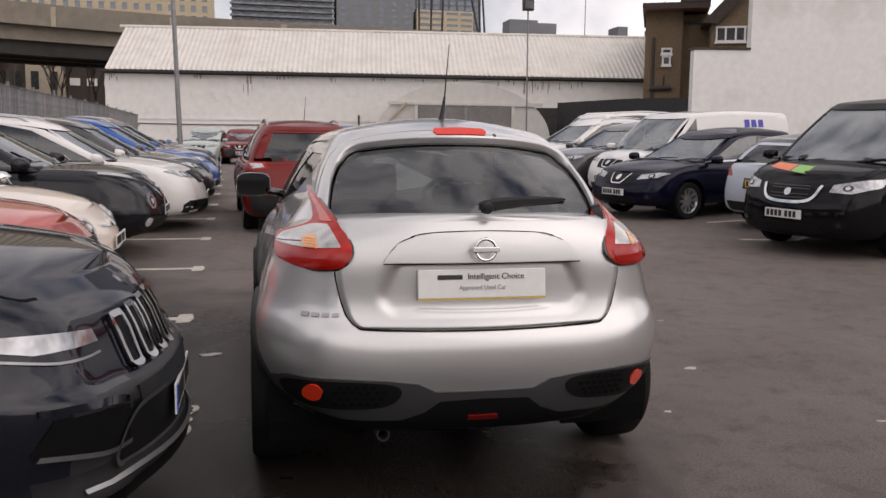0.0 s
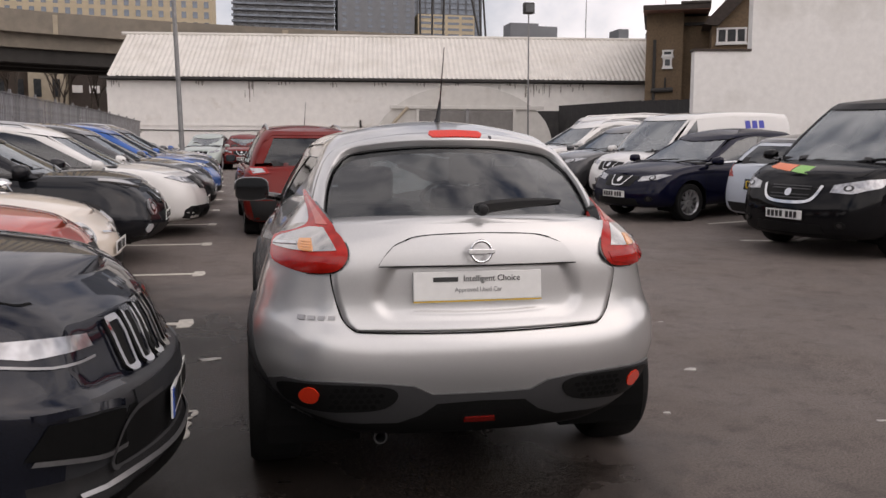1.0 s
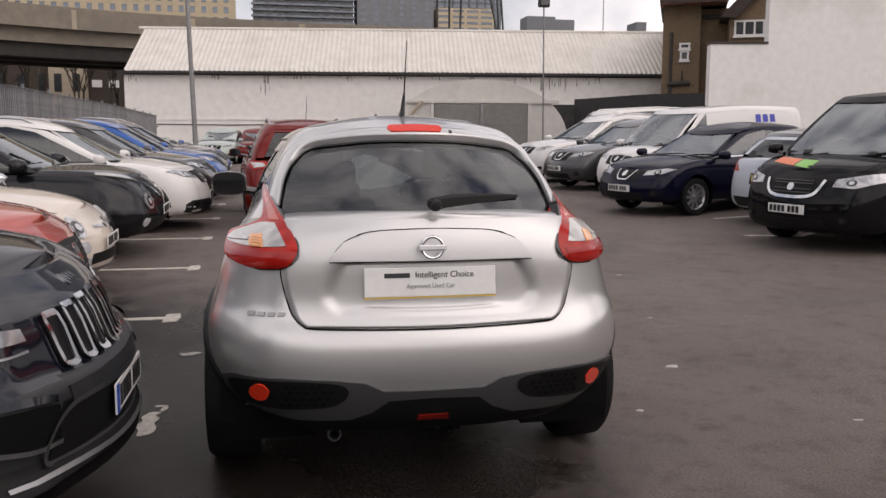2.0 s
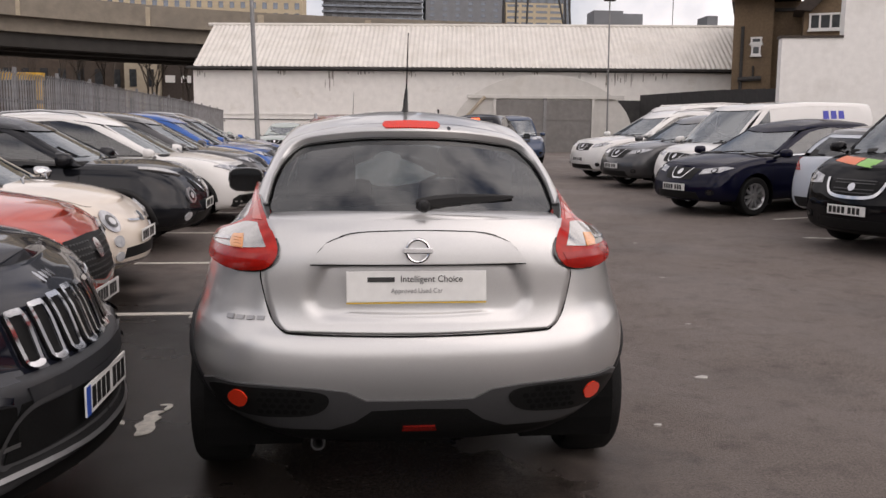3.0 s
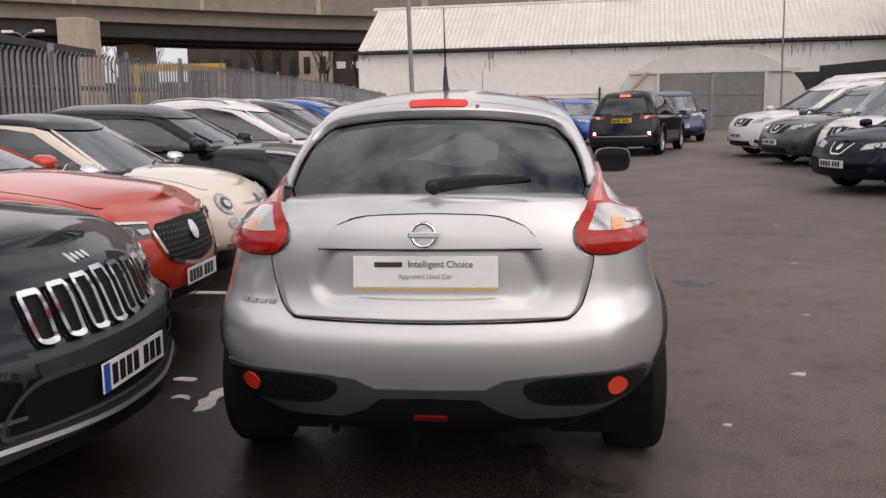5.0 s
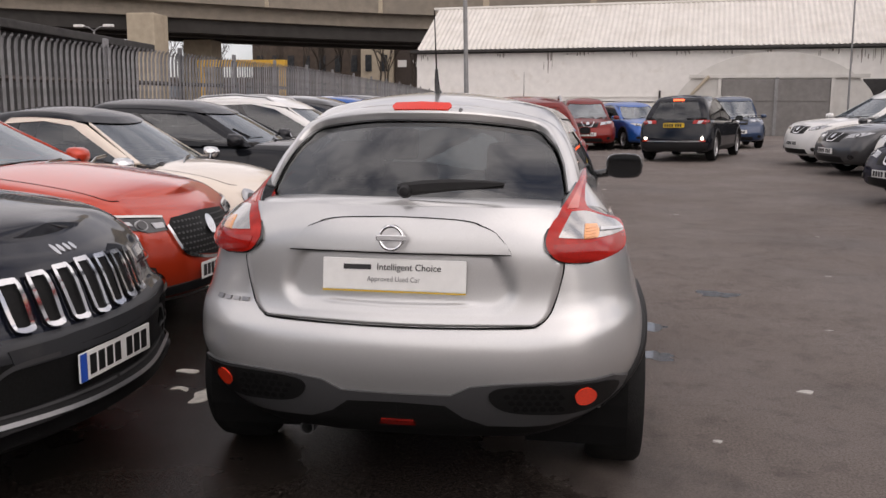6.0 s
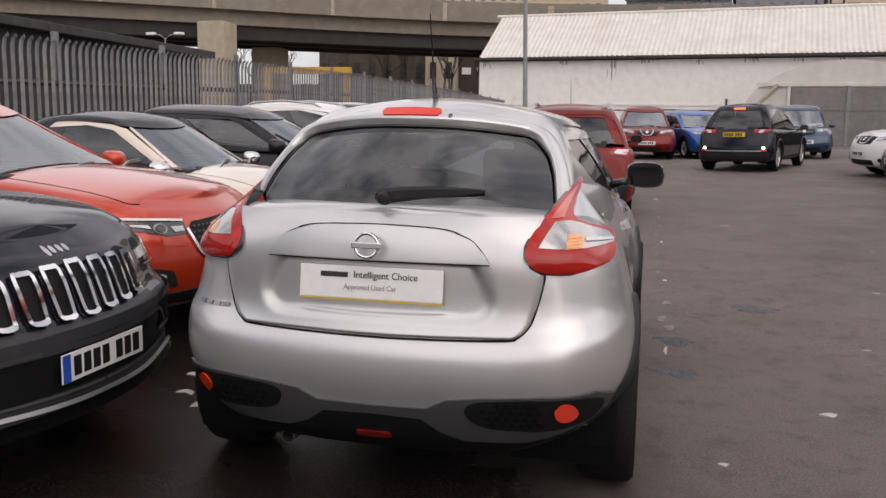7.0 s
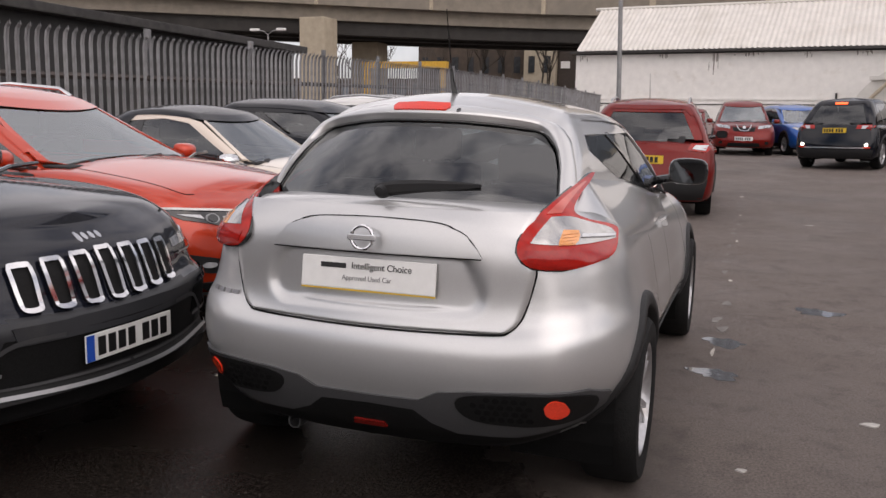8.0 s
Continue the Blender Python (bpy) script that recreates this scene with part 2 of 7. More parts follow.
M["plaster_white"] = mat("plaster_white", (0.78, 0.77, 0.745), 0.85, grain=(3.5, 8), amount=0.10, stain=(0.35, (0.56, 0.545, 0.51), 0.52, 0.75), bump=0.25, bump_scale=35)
M["shed_wall"] = mat("shed_wall", (0.80, 0.78, 0.745), 0.85, grain=(2.2, 10), amount=0.12, stain=(0.9, (0.55, 0.51, 0.45), 0.58, 0.82), bump=0.5, bump_scale=14)
M["roof_sheet"] = mat("roof_sheet", (0.66, 0.632, 0.585), 0.75, grain=(1.6, 8), amount=0.14, stain=(0.5, (0.52, 0.49, 0.44), 0.5, 0.8))
M["gutter"] = mat("gutter", (0.045, 0.042, 0.040), 0.7, grain=(6, 4), amount=0.5)
M["soot"] = mat("soot", (0.14, 0.128, 0.112), 0.9, grain=(7, 6), second=(0.42, 0.39, 0.35))
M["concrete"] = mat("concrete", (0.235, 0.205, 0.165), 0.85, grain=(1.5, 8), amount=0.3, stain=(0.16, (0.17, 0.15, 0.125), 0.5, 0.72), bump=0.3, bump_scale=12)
# darker copy of the concrete; on the viaduct's underside it paints in the shade
M["concrete_dark_shaded"] = mat("concrete_dark_shaded", (0.04, 0.037, 0.034), 0.9, grain=(1.2, 7), amount=0.4)
M["pier_concrete"] = mat("pier_concrete", (0.42, 0.36, 0.27), 0.85, grain=(2.0, 8), amount=0.2, stain=(0.7, (0.25, 0.21, 0.16), 0.55, 0.8))
M["galv"] = mat("galv", (0.235, 0.235, 0.242), 0.55, 0.2, grain=(7, 6), amount=0.35, stain=(3, (0.12, 0.11, 0.10), 0.5, 0.75), vary=0.22)
M["rail_rust"] = mat("rail_rust", (0.085, 0.070, 0.062), 0.75, grain=(8, 6), amount=0.5)
M["pole_grey"] = mat("pole_grey", (0.26, 0.26, 0.26), 0.5, 0.4, grain=(5, 5), amount=0.25)
M["brick_brown"] = mat("brick_brown", (0.20, 0.14, 0.085), 0.9, grain=(9, 5), amount=0.35, stain=(0.9, (0.11, 0.08, 0.055), 0.5, 0.75), bump=0.4, bump_scale=40)
M["brick_dark"] = mat("brick_dark", (0.085, 0.062, 0.046), 0.9, grain=(2, 6), amount=0.4, stain=(0.3, (0.05, 0.04, 0.032), 0.5, 0.75))
M["roof_dark"] = mat("roof_dark", (0.060, 0.046, 0.038), 0.85, grain=(6, 5), amount=0.4)
M["soffit"] = mat("soffit", (0.24, 0.12, 0.085), 0.8, grain=(5, 5), amount=0.3)
M["frame_white"] = mat("frame_white", (0.72, 0.71, 0.69), 0.5, grain=(12, 3), amount=0.1)
M["pane"] = mat("pane", (0.05, 0.055, 0.06), 0.06, grain=(3, 3), amount=0.5, spec=0.7)
M["hoarding"] = mat("hoarding", (0.030, 0.029, 0.029), 0.7, grain=(3, 6), amount=0.45, stain=(0.9, (0.06, 0.055, 0.05), 0.55, 0.8))
M["arch_white"] = mat("arch_white", (0.60, 0.585, 0.55), 0.8, grain=(2.5, 8), amount=0.14, stain=(0.5, (0.46, 0.43, 0.38), 0.55, 0.8))
M["shutter_grey"] = mat("shutter_grey", (0.215, 0.205, 0.195), 0.7, grain=(4, 6), amount=0.25, stain=(0.8, (0.15, 0.14, 0.13), 0.5, 0.75))
M["tower_grey"] = mat("tower_grey", (0.19, 0.20, 0.215), 0.7, grain=(0.4, 6), amount=0.25, vary=0.05)
M["tower_dark"] = mat("tower_dark", (0.075, 0.08, 0.09), 0.5, grain=(0.4, 6), amount=0.3)
M["tower_glass"] = mat("tower_glass", (0.20, 0.23, 0.27), 0.12, 0.3, grain=(0.25, 5), amount=0.5)
M["buff_clad"] = mat("buff_clad", (0.50, 0.42, 0.29), 0.8, grain=(0.6, 6), amount=0.2)
M["yellow_steel"] = mat("yellow_steel", (0.62, 0.36, 0.03), 0.5, grain=(5, 4), amount=0.3)
M["bark"] = mat("bark", (0.085, 0.068, 0.053), 0.9, grain=(9, 5), amount=0.4)
M["decal_orange"] = mat("decal_orange", (0.75, 0.16, 0.04), 0.4, grain=(30, 3), amount=0.2)
M["decal_green"] = mat("decal_green", (0.20, 0.48, 0.08), 0.4, grain=(30, 3), amount=0.2)
M["decal_blue"] = mat("decal_blue", (0.04, 0.05, 0.42), 0.4, grain=(30, 3), amount=0.2)


# ---------------------------------------------------------------- building helpers
def mesh_of(name, bm, material, smooth=False, sharp=None):
    me = bpy.data.meshes.new(name)
    bm.to_mesh(me)
    bm.free()
    if material is not None:
        me.materials.append(material)
    if smooth:
        me.shade_smooth()
        if sharp:
            me.set_sharp_from_angle(angle=radians(sharp))
    return me


def part(name, bm, material, parent=None, label="", smooth=False, sharp=40, at=None):
    """Links a bmesh (or a ready mesh) as one object under a thing or under a part."""
    me = mesh_of(name, bm, material, smooth, sharp) if isinstance(bm, bmesh.types.BMesh) else bm
    ob = new(name, me)
    ob.parent = parent
    if at is not None:
        ob.matrix_local = at
    if label:
        ob["label"] = label
    return ob


def thing(name, label, category, at=None, group="", kind=""):
    ob = new(name)
    ob.empty_display_size = 0.2
    if at is not None:
        ob.matrix_world = at
    return tagged(ob, label, category, group, kind)


def add_box(bm, x0, x1, y0, y1, z0, z1, m=None, bevel=0.0):
    r = bmesh.ops.create_cube(bm, size=1.0)
    mm = Matrix.Translation(((x0 + x1) / 2, (y0 + y1) / 2, (z0 + z1) / 2)) @ Matrix.Diagonal((x1 - x0, y1 - y0, z1 - z0, 1))
    bmesh.ops.transform(bm, matrix=(m @ mm) if m else mm, verts=r["verts"])
    if bevel:
        es = {e for v in r["verts"] for e in v.link_edges}
        bmesh.ops.bevel(bm, geom=list(es), offset=bevel, segments=2, affect="EDGES", profile=0.6)
    return bm


def box(*a, **k):
    return add_box(bmesh.new(), *a, **k)


def add_tube(bm, pts, r, sides=8, r2=None, cap=True):
    """A round bar along a polyline, from radius r to r2."""
    pts = [Vector(p) for p in pts]
    rings = []
    for i, p in enumerate(pts):
        d = (pts[min(i + 1, len(pts) - 1)] - pts[max(i - 1, 0)]).normalized()
        side = d.cross(Vector((0, 0, 1)))
        side = side.normalized() if side.length > 1e-3 else Vector((1, 0, 0))
        up = side.cross(d)
        rr = r if r2 is None else r + (r2 - r) * i / (len(pts) - 1)
        rings.append([bm.verts.new(p + rr * (math.cos(2 * math.pi * k / sides) * side + math.sin(2 * math.pi * k / sides) * up)) for k in range(sides)])
    for a, b in zip(rings, rings[1:]):
        for k in range(sides):
            bm.faces.new((a[k], a[(k + 1) % sides], b[(k + 1) % sides], b[k]))
    if cap:
        bm.faces.new(rings[0][::-1])
        bm.faces.new(rings[-1])
    return bm


def tube(*a, **k):
    return add_tube(bmesh.new(), *a, **k)


def lathe(rows, sides, bm=None, close=False):
    """A body turned round the x axis from rows of (x, radius)."""
    bm = bm or bmesh.new()
    rings = [[bm.verts.new((x, r * math.cos(2 * math.pi * k / sides), r * math.sin(2 * math.pi * k / sides))) for k in range(sides)] for x, r in rows]
    pairs = list(zip(rings, rings[1:])) + ([(rings[-1], rings[0])] if close else [])
    for a, b in pairs:
        for k in range(sides):
            bm.faces.new((a[k], b[k], b[(k + 1) % sides], a[(k + 1) % sides]))
    return bm


def curve(pts, n=8, closed=False):
    """A smooth line through 2D points."""
    out, m = [], len(pts)
    for i in range(m if closed else m - 1):
        p = [pts[(i + k) % m] if closed else pts[min(max(i + k, 0), m - 1)] for k in (-1, 0, 1, 2)]
        for s in range(n):
            t = s / n
            out.append(tuple(0.5 * (2 * b + (c - a) * t + (2 * a - 5 * b + 4 * c - d) * t * t + (3 * b - a - 3 * c + d) * t ** 3) for a, b, c, d in zip(*p)))
    return out if closed else out + [tuple(pts[-1])]


def interp(rows, y):
    return float(np.interp(y, [r[0] for r in rows], [r[1] for r in rows]))


def smooth_interp(rows, y):
    """Between control rows (y, z), eased so that the line has no kinks."""
    c = curve(rows, 6)
    return float(np.interp(y, [p[0] for p in c], [p[1] for p in c]))


# ---------------------------------------------------------------- panels laid on a body
VIEWS = {"side": (Vector((-1, 0, 0)), lambda a, b: (6, a, b)), "left": (Vector((1, 0, 0)), lambda a, b: (-6, a, b)),
         "rear": (Vector((0, 1, 0)), lambda a, b: (a, -9, b)), "front": (Vector((0, -1, 0)), lambda a, b: (a, 9, b)),
         "top": (Vector((0, 0, -1)), lambda a, b: (a, b, 9))}


def panel(name, outline, view, shell, material, parent, off=0.004, step=0.08, skirt=0.012, label="", smooth=True, mirror=False):
    """A panel cut to a 2D outline, seen from one side, and laid on a body's shell, standing `off` proud with a turned-in edge."""
    way, start = VIEWS[view]
    bm = bmesh.new()
    vs = [bm.verts.new((a, b, 0)) for a, b in outline]
    bm.faces.new(vs)
    lo = [min(p[k] for p in outline) for k in (0, 1)]
    hi = [max(p[k] for p in outline) for k in (0, 1)]
    for k in (0, 1):
        n = int((hi[k] - lo[k]) / step)
        for i in range(1, n + 1):
            at = lo[k] + (hi[k] - lo[k]) * i / (n + 1)
            co, no = ((at, 0, 0), (1, 0, 0)) if k == 0 else ((0, at, 0), (0, 1, 0))
            bmesh.ops.bisect_plane(bm, geom=bm.verts[:] + bm.edges[:] + bm.faces[:], dist=1e-5, plane_co=co, plane_no=no)
    rim = [e for e in bm.edges if e.is_boundary]
    back = {}
    for v in bm.verts:
        a = Vector(start(v.co.x, v.co.y))
        hit, nor, _, _ = shell.ray_cast(a, way)
        if hit is None:
            hit, nor, _, _ = shell.find_nearest(a + way * 6.5)
        if nor.dot(way) > 0:
            nor = -nor
        v.co = hit + nor * off
        back[v] = nor
    if skirt:
        done = {}
        for e in rim:
            q = []
            for v in e.verts:
                if v not in done:
                    done[v] = bm.verts.new(v.co - back[v] * (off + skirt))
                q.append(done[v])
            bm.faces.new((e.verts[0], e.verts[1], q[1], q[0]))
    bm.normal_update()
    body = [f for f in bm.faces]
    if sum(f.normal.dot(way) * f.calc_area() for f in body) > 0:
        bmesh.ops.reverse_faces(bm, faces=body)
    me = mesh_of(name, bm, material, smooth, 50)
    made = [part(name, me, None, parent, label)]
    if mirror:
        bm = bmesh.new()
        bm.from_mesh(me)
        bmesh.ops.transform(bm, matrix=Matrix.Diagonal((-1, 1, 1, 1)), verts=bm.verts)
        bmesh.ops.reverse_faces(bm, faces=bm.faces)
        made.append(part(name, bm, material, parent, label, smooth, 50))
    return made


def resample(pts, n):
    """n points spread evenly along a polyline."""
    d = [0.0]
    for a, b in zip(pts, pts[1:]):
        d.append(d[-1] + math.hypot(b[0] - a[0], b[1] - a[1]))
    u = np.linspace(0, d[-1], n)
    return list(zip(np.interp(u, d, [p[0] for p in pts]), np.interp(u, d, [p[1] for p in pts])))


def densify(pts, k):
    return [(a[0] + (b[0] - a[0]) * i / k, a[1] + (b[1] - a[1]) * i / k) for a, b in zip(pts, pts[1:]) for i in range(k)] + [tuple(pts[-1])]


def laid(shell, view, q, off):
    way, start = VIEWS[view]
    a = Vector(start(*q))
    hit, nor, _, _ = shell.ray_cast(a, way)
    if hit is None:
        hit, nor, _, _ = shell.find_nearest(a + way * 6.5)
    if nor.dot(way) > 0:
        nor = -nor
    return hit + nor * off, nor


def band(name, one, other, view, shell, material, parent, off=0.004, m=4, k=3, n=0, skirt=0.012, label="", mirror=False, curved=False, relax=0):
    """A panel between two lines that run the same way, laid on a shell; point faces point (or n even steps along both)."""
    if curved:
        one, other = curve(one, k), curve(other, k)
    elif not n:
        one, other = densify(one, k), densify(other, k)
    if n:
        one, other = resample(one, n), resample(other, n)
    made = []
    for flip in ((1, -1) if mirror else (1,)):
        bm = bmesh.new()
        rows = []
        for a, b in zip(one, other):
            row = []
            for i in range(m + 1):
                c, nor = laid(shell, view, (a[0] + (b[0] - a[0]) * i / m, a[1] + (b[1] - a[1]) * i / m), off)
                v = bm.verts.new((c.x * flip, c.y, c.z))
                row.append((v, Vector((nor.x * flip, nor.y, nor.z))))
            rows.append(row)
        for _ in range(relax):
            for i in range(m + 1):
                ys = [r[i][0].co.y for r in rows]
                for j in range(1, len(rows) - 1):
                    rows[j][i][0].co.y = (ys[j - 1] + 2 * ys[j] + ys[j + 1]) / 4
        for r0, r1 in zip(rows, rows[1:]):
            for i in range(m):
                try:
                    bm.faces.new((r0[i][0], r0[i + 1][0], r1[i + 1][0], r1[i][0]))
                except ValueError:
                    pass
        if skirt:
            ring = [r[0] for r in rows] + rows[-1][1:] + [r[m] for r in rows[-2::-1]] + rows[0][m - 1:0:-1]
            low = [bm.verts.new(v.co - nn * (off + skirt)) for v, nn in ring]
            for i in range(len(ring)):
                j = (i + 1) % len(ring)
                bm.faces.new((ring[i][0], ring[j][0], low[j], low[i]))
        bmesh.ops.recalc_face_normals(bm, faces=bm.faces)
        v, nn = rows[len(rows) // 2][m // 2]
        v.normal_update()
        if sum(f.normal.dot(nn) for f in v.link_faces) < 0:
            bmesh.ops.reverse_faces(bm, faces=bm.faces)
        made.append(part(name, bm, material, parent, label, True, 50))
    return made


def seam(name, line, view, shell, material, parent, width=0.008, off=0.0015, closed=False, mirror=False, n=6, label="", smooth_line=True):
    """A narrow strip along a 2D line laid on a shell: shut lines, bright trims."""
    pts = curve(line, n, closed) if smooth_line else list(line)
    left, right = [], []
    m = len(pts)
    for i, p in enumerate(pts):
        a, b = (pts[(i - 1) % m], pts[(i + 1) % m]) if closed else (pts[max(i - 1, 0)], pts[min(i + 1, m - 1)])
        d = Vector((b[0] - a[0], b[1] - a[1]))
        d = d.normalized() if d.length else Vector((1, 0))
        left.append((p[0] - d.y * width / 2, p[1] + d.x * width / 2))
        right.append((p[0] + d.y * width / 2, p[1] - d.x * width / 2))
    way, start = VIEWS[view]
    for flip in ((1, -1) if mirror else (1,)):
        bm = bmesh.new()
        rows = []
        for a, b in zip(left, right):
            row = []
            for q in (a, b):
                hit, nor, _, _ = shell.ray_cast(Vector(start(*q)), way)
                if hit is None:
                    hit, nor, _, _ = shell.find_nearest(Vector(start(*q)) + way * 6.5)
                if nor.dot(way) > 0:
                    nor = -nor
                c = hit + nor * off
                row.append(bm.verts.new((c.x * flip, c.y, c.z)))
            rows.append(row)
        for i in range(m if closed else m - 1):
            a, b = rows[i], rows[(i + 1) % m]
            bm.faces.new((a[0], a[1], b[1], b[0]))
        bmesh.ops.recalc_face_normals(bm, faces=bm.faces)
        part(name, bm, material, parent, label, True, 60)


def text_part(name, body, size, material, parent, at, label="", depth=0.0015, squeeze=1.0):
    cu = bpy.data.curves.new(name, "FONT")
    cu.body, cu.size, cu.extrude, cu.align_x, cu.align_y = body, size, depth, "CENTER", "CENTER"
    ob = new(name, cu)
    me = bpy.data.meshes.new_from_object(ob)
    bpy.data.objects.remove(ob)
    me.materials.clear()
    me.materials.append(material)
    made = part(name, me, None, parent, label)
    made.matrix_local = at @ Matrix.Diagonal((squeeze, 1, 1, 1))
    return made


# ---------------------------------------------------------------- cars
def outline_of(yr, yf, w, cr, cf, bow_r, bow_f, mids):
    """Half a car's plan, from the rear's middle to the nose's middle: (x, y, where) with the given side stations."""
    pts = []
    for i in range(7):
        x = (w - cr) * i / 6
        pts.append((x, yr + bow_r * (x / w) ** 2))
    y0 = yr + bow_r * ((w - cr) / w) ** 2
    lr = cr * 1.5
    for i in range(1, 7):
        a = math.pi / 2 * i / 6
        pts.append((w - cr + cr * math.sin(a), y0 + lr * (1 - math.cos(a))))
    y1 = yf - bow_f * ((w - cf) / w) ** 2
    lf = cf * 1.5
    a0, a1 = y0 + lr, y1 - lf
    for s in mids:
        pts.append((w, a0 + (a1 - a0) * s))
    for i in range(0, 7):
        a = math.pi / 2 * i / 6
        pts.append((w - cf + cf * math.cos(a), y1 - lf + lf * math.sin(a)))
    for i in range(1, 8):
        x = (w - cf) * (1 - i / 7)
        pts.append((x, yf - bow_f * (x / w) ** 2))
    return pts


def loft(rings, cap):
    """Closed rings of equal length, bridged; cap(x, y, z, f) gives the points of the closing top."""
    bm = bmesh.new()
    rows = [[bm.verts.new(p) for p in r] for r in rings]
    n = len(rings[0])
    for a, b in zip(rows, rows[1:]):
        for k in range(n):
            bm.faces.new((a[k], a[(k + 1) % n], b[(k + 1) % n], b[k]))
    last = rows[-1]
    top = rings[-1]
    for f in (0.9, 0.72, 0.5, 0.26, 0.0):
        row = [bm.verts.new(cap(*p, f)) for p in top]
        for k in range(n):
            bm.faces.new((last[k], last[(k + 1) % n], row[(k + 1) % n], row[k]))
        last = row
    return bm


def full(half):
    """Both halves of a plan as one closed ring."""
    return half + [(-x, *r) for x, *r in half[-2:0:-1]]


MIDS = [i / 25 for i in range(1, 25)]


def tree_of(bm):
    bmesh.ops.remove_doubles(bm, verts=bm.verts, dist=1e-5)
    bmesh.ops.recalc_face_normals(bm, faces=bm.faces)
    return mathutils.bvhtree.BVHTree.FromBMesh(bm)


def car_shells(c):
    """The lower body and the glasshouse of a car from its numbers, as bmeshes. Nose towards +y, standing on z = 0."""
    L, W = c["L"], c["W"] / 2
    yr, yf = -L / 2, L / 2
    shoulder = [(yr + a * L, z) for a, z in c["shoulder"]]
    rows = []
    for t, dw, dr, df in c["levels"]:
        half = outline_of(yr + dr, yf - df, W + dw, c.get("cr", 0.20), c.get("cf", 0.26), c.get("bow_r", 0.10), c.get("bow_f", 0.20), MIDS)
        low = lambda x, y: c["sill"] + c.get("lift", 0.0) * min(1, max(0, (abs(x) - 0.45) / 0.3)) * min(1, max(0, (yr + 0.75 - y) / 0.3))
        ring = []
        for x, y in full(half):
            z = low(x, y) + (smooth_interp(shoulder, y) - low(x, y)) * t
            for ya, spread, amp, zc in c.get("hips", ()):
                x += math.copysign(amp, x) * min(1, max(0, (abs(x) - 0.5) / 0.3)) * math.exp(-((y - ya) / spread) ** 2 - ((z - zc) / 0.27) ** 2)
            ring.append((x, y, z))
        rows.append(ring)
    crown = c.get("crown", 0.05)

    def deck(x, y, z, f):
        e = min(1.0, max(0.0, (y - yr) / 0.35), max(0.0, (yf - y) / 0.5))
        return x * f, y, z + crown * (1 - f * f) * (e * (2 - e))
    body = loft(rows, deck)
    g = c["glass"]
    yb0, yb1 = yr + g["base"][0] * L, yr + g["base"][1] * L
    yt0, yt1 = yr + g["top"][0] * L, yr + g["top"][1] * L
    rows = []
    for s in (0, 0.15, 0.35, 0.55, 0.75, 0.9, 1.0):
        bulge = g.get("bulge", 0.03) * math.sin(math.pi * s)
        end = 0.02 if s == 1 else 0
        yl, yh = yb0 + (yt0 - yb0) * s, yb1 + (yt1 - yb1) * s
        half = outline_of(yl - bulge * 1.2 + end, yh + bulge * 1.2 - end, (W - g["inset"]) + (g["top_w"] - (W - g["inset"])) * s + bulge - end,
                          g.get("cr", 0.10), g.get("cf", 0.08), g.get("bow_r", 0.10), g.get("bow_f", 0.16), MIDS)
        ring = []
        for x, y in full(half):
            e = min(1.0, max(0.0, (y - yb0 - 0.42) / 1.25))
            x *= 1 + g.get("flare", 0.0) * e * e * (3 - 2 * e) * (1 - 0.35 * s)
            u = (y - yt0) / (yt1 - yt0)
            roof = c["H"] - g.get("fall_r", 0.05) * max(0, 1 - u / 0.6) ** 2 - g.get("fall_f", 0.06) * max(0, (u - 0.45) / 0.55) ** 2 - g.get("crown", 0.05)
            base = smooth_interp(shoulder, y) - 0.02
            ring.append((x, y, base + (roof - base) * (s ** 0.94)))
        rows.append(ring)

    ends = [p[1] for p in rows[-1]]
    y0, y1 = min(ends), max(ends)

    def roof_cap(x, y, z, f):
        e = min(1.0, (y - y0) / 0.5, (y1 - y) / 0.45)
        return x * f, y, z + g.get("crown", 0.05) * (1 - f * f) * e * (2 - e)
    return body, loft(rows, roof_cap)


def rounded(bm):
    """The same mesh once subdivided by averaging, so that lacquer mirrors without facets."""
    bmesh.ops.remove_doubles(bm, verts=bm.verts, dist=1e-5)
    bm.verts.index_update()
    bm.edges.index_update()
    nv, ne = len(bm.verts), len(bm.edges)
    fp = [f.calc_center_median() for f in bm.faces]
    bm.faces.index_update()
    ep = []
    for e in bm.edges:
        mid = (e.verts[0].co + e.verts[1].co) / 2
        ep.append((mid + (fp[e.link_faces[0].index] + fp[e.link_faces[1].index]) / 2) / 2 if len(e.link_faces) == 2 else mid)
    vp = []
    for v in bm.verts:
        rim = [e.other_vert(v).co for e in v.link_edges if len(e.link_faces) != 2]
        n = len(v.link_faces)
        if len(rim) == 2:
            vp.append(v.co * 0.75 + (rim[0] + rim[1]) * 0.125)
        elif rim or n < 3:
            vp.append(v.co.copy())
        else:
            f_ = sum((fp[f.index] for f in v.link_faces), Vector()) / n
            r_ = sum(((v.co + e.other_vert(v).co) / 2 for e in v.link_edges), Vector()) / len(v.link_edges)
            vp.append((f_ + 2 * r_ + (n - 3) * v.co) / n)
    faces = []
    for f in bm.faces:
        for lp in f.loops:
            faces.append((lp.vert.index, nv + lp.edge.index, nv + ne + f.index, nv + lp.link_loop_prev.edge.index))
    me = bpy.data.meshes.new("shell")
    me.from_pydata(vp + ep + fp, [], faces)
    bm.free()
    out = bmesh.new()
    out.from_mesh(me)
    bpy.data.meshes.remove(me)
    return out


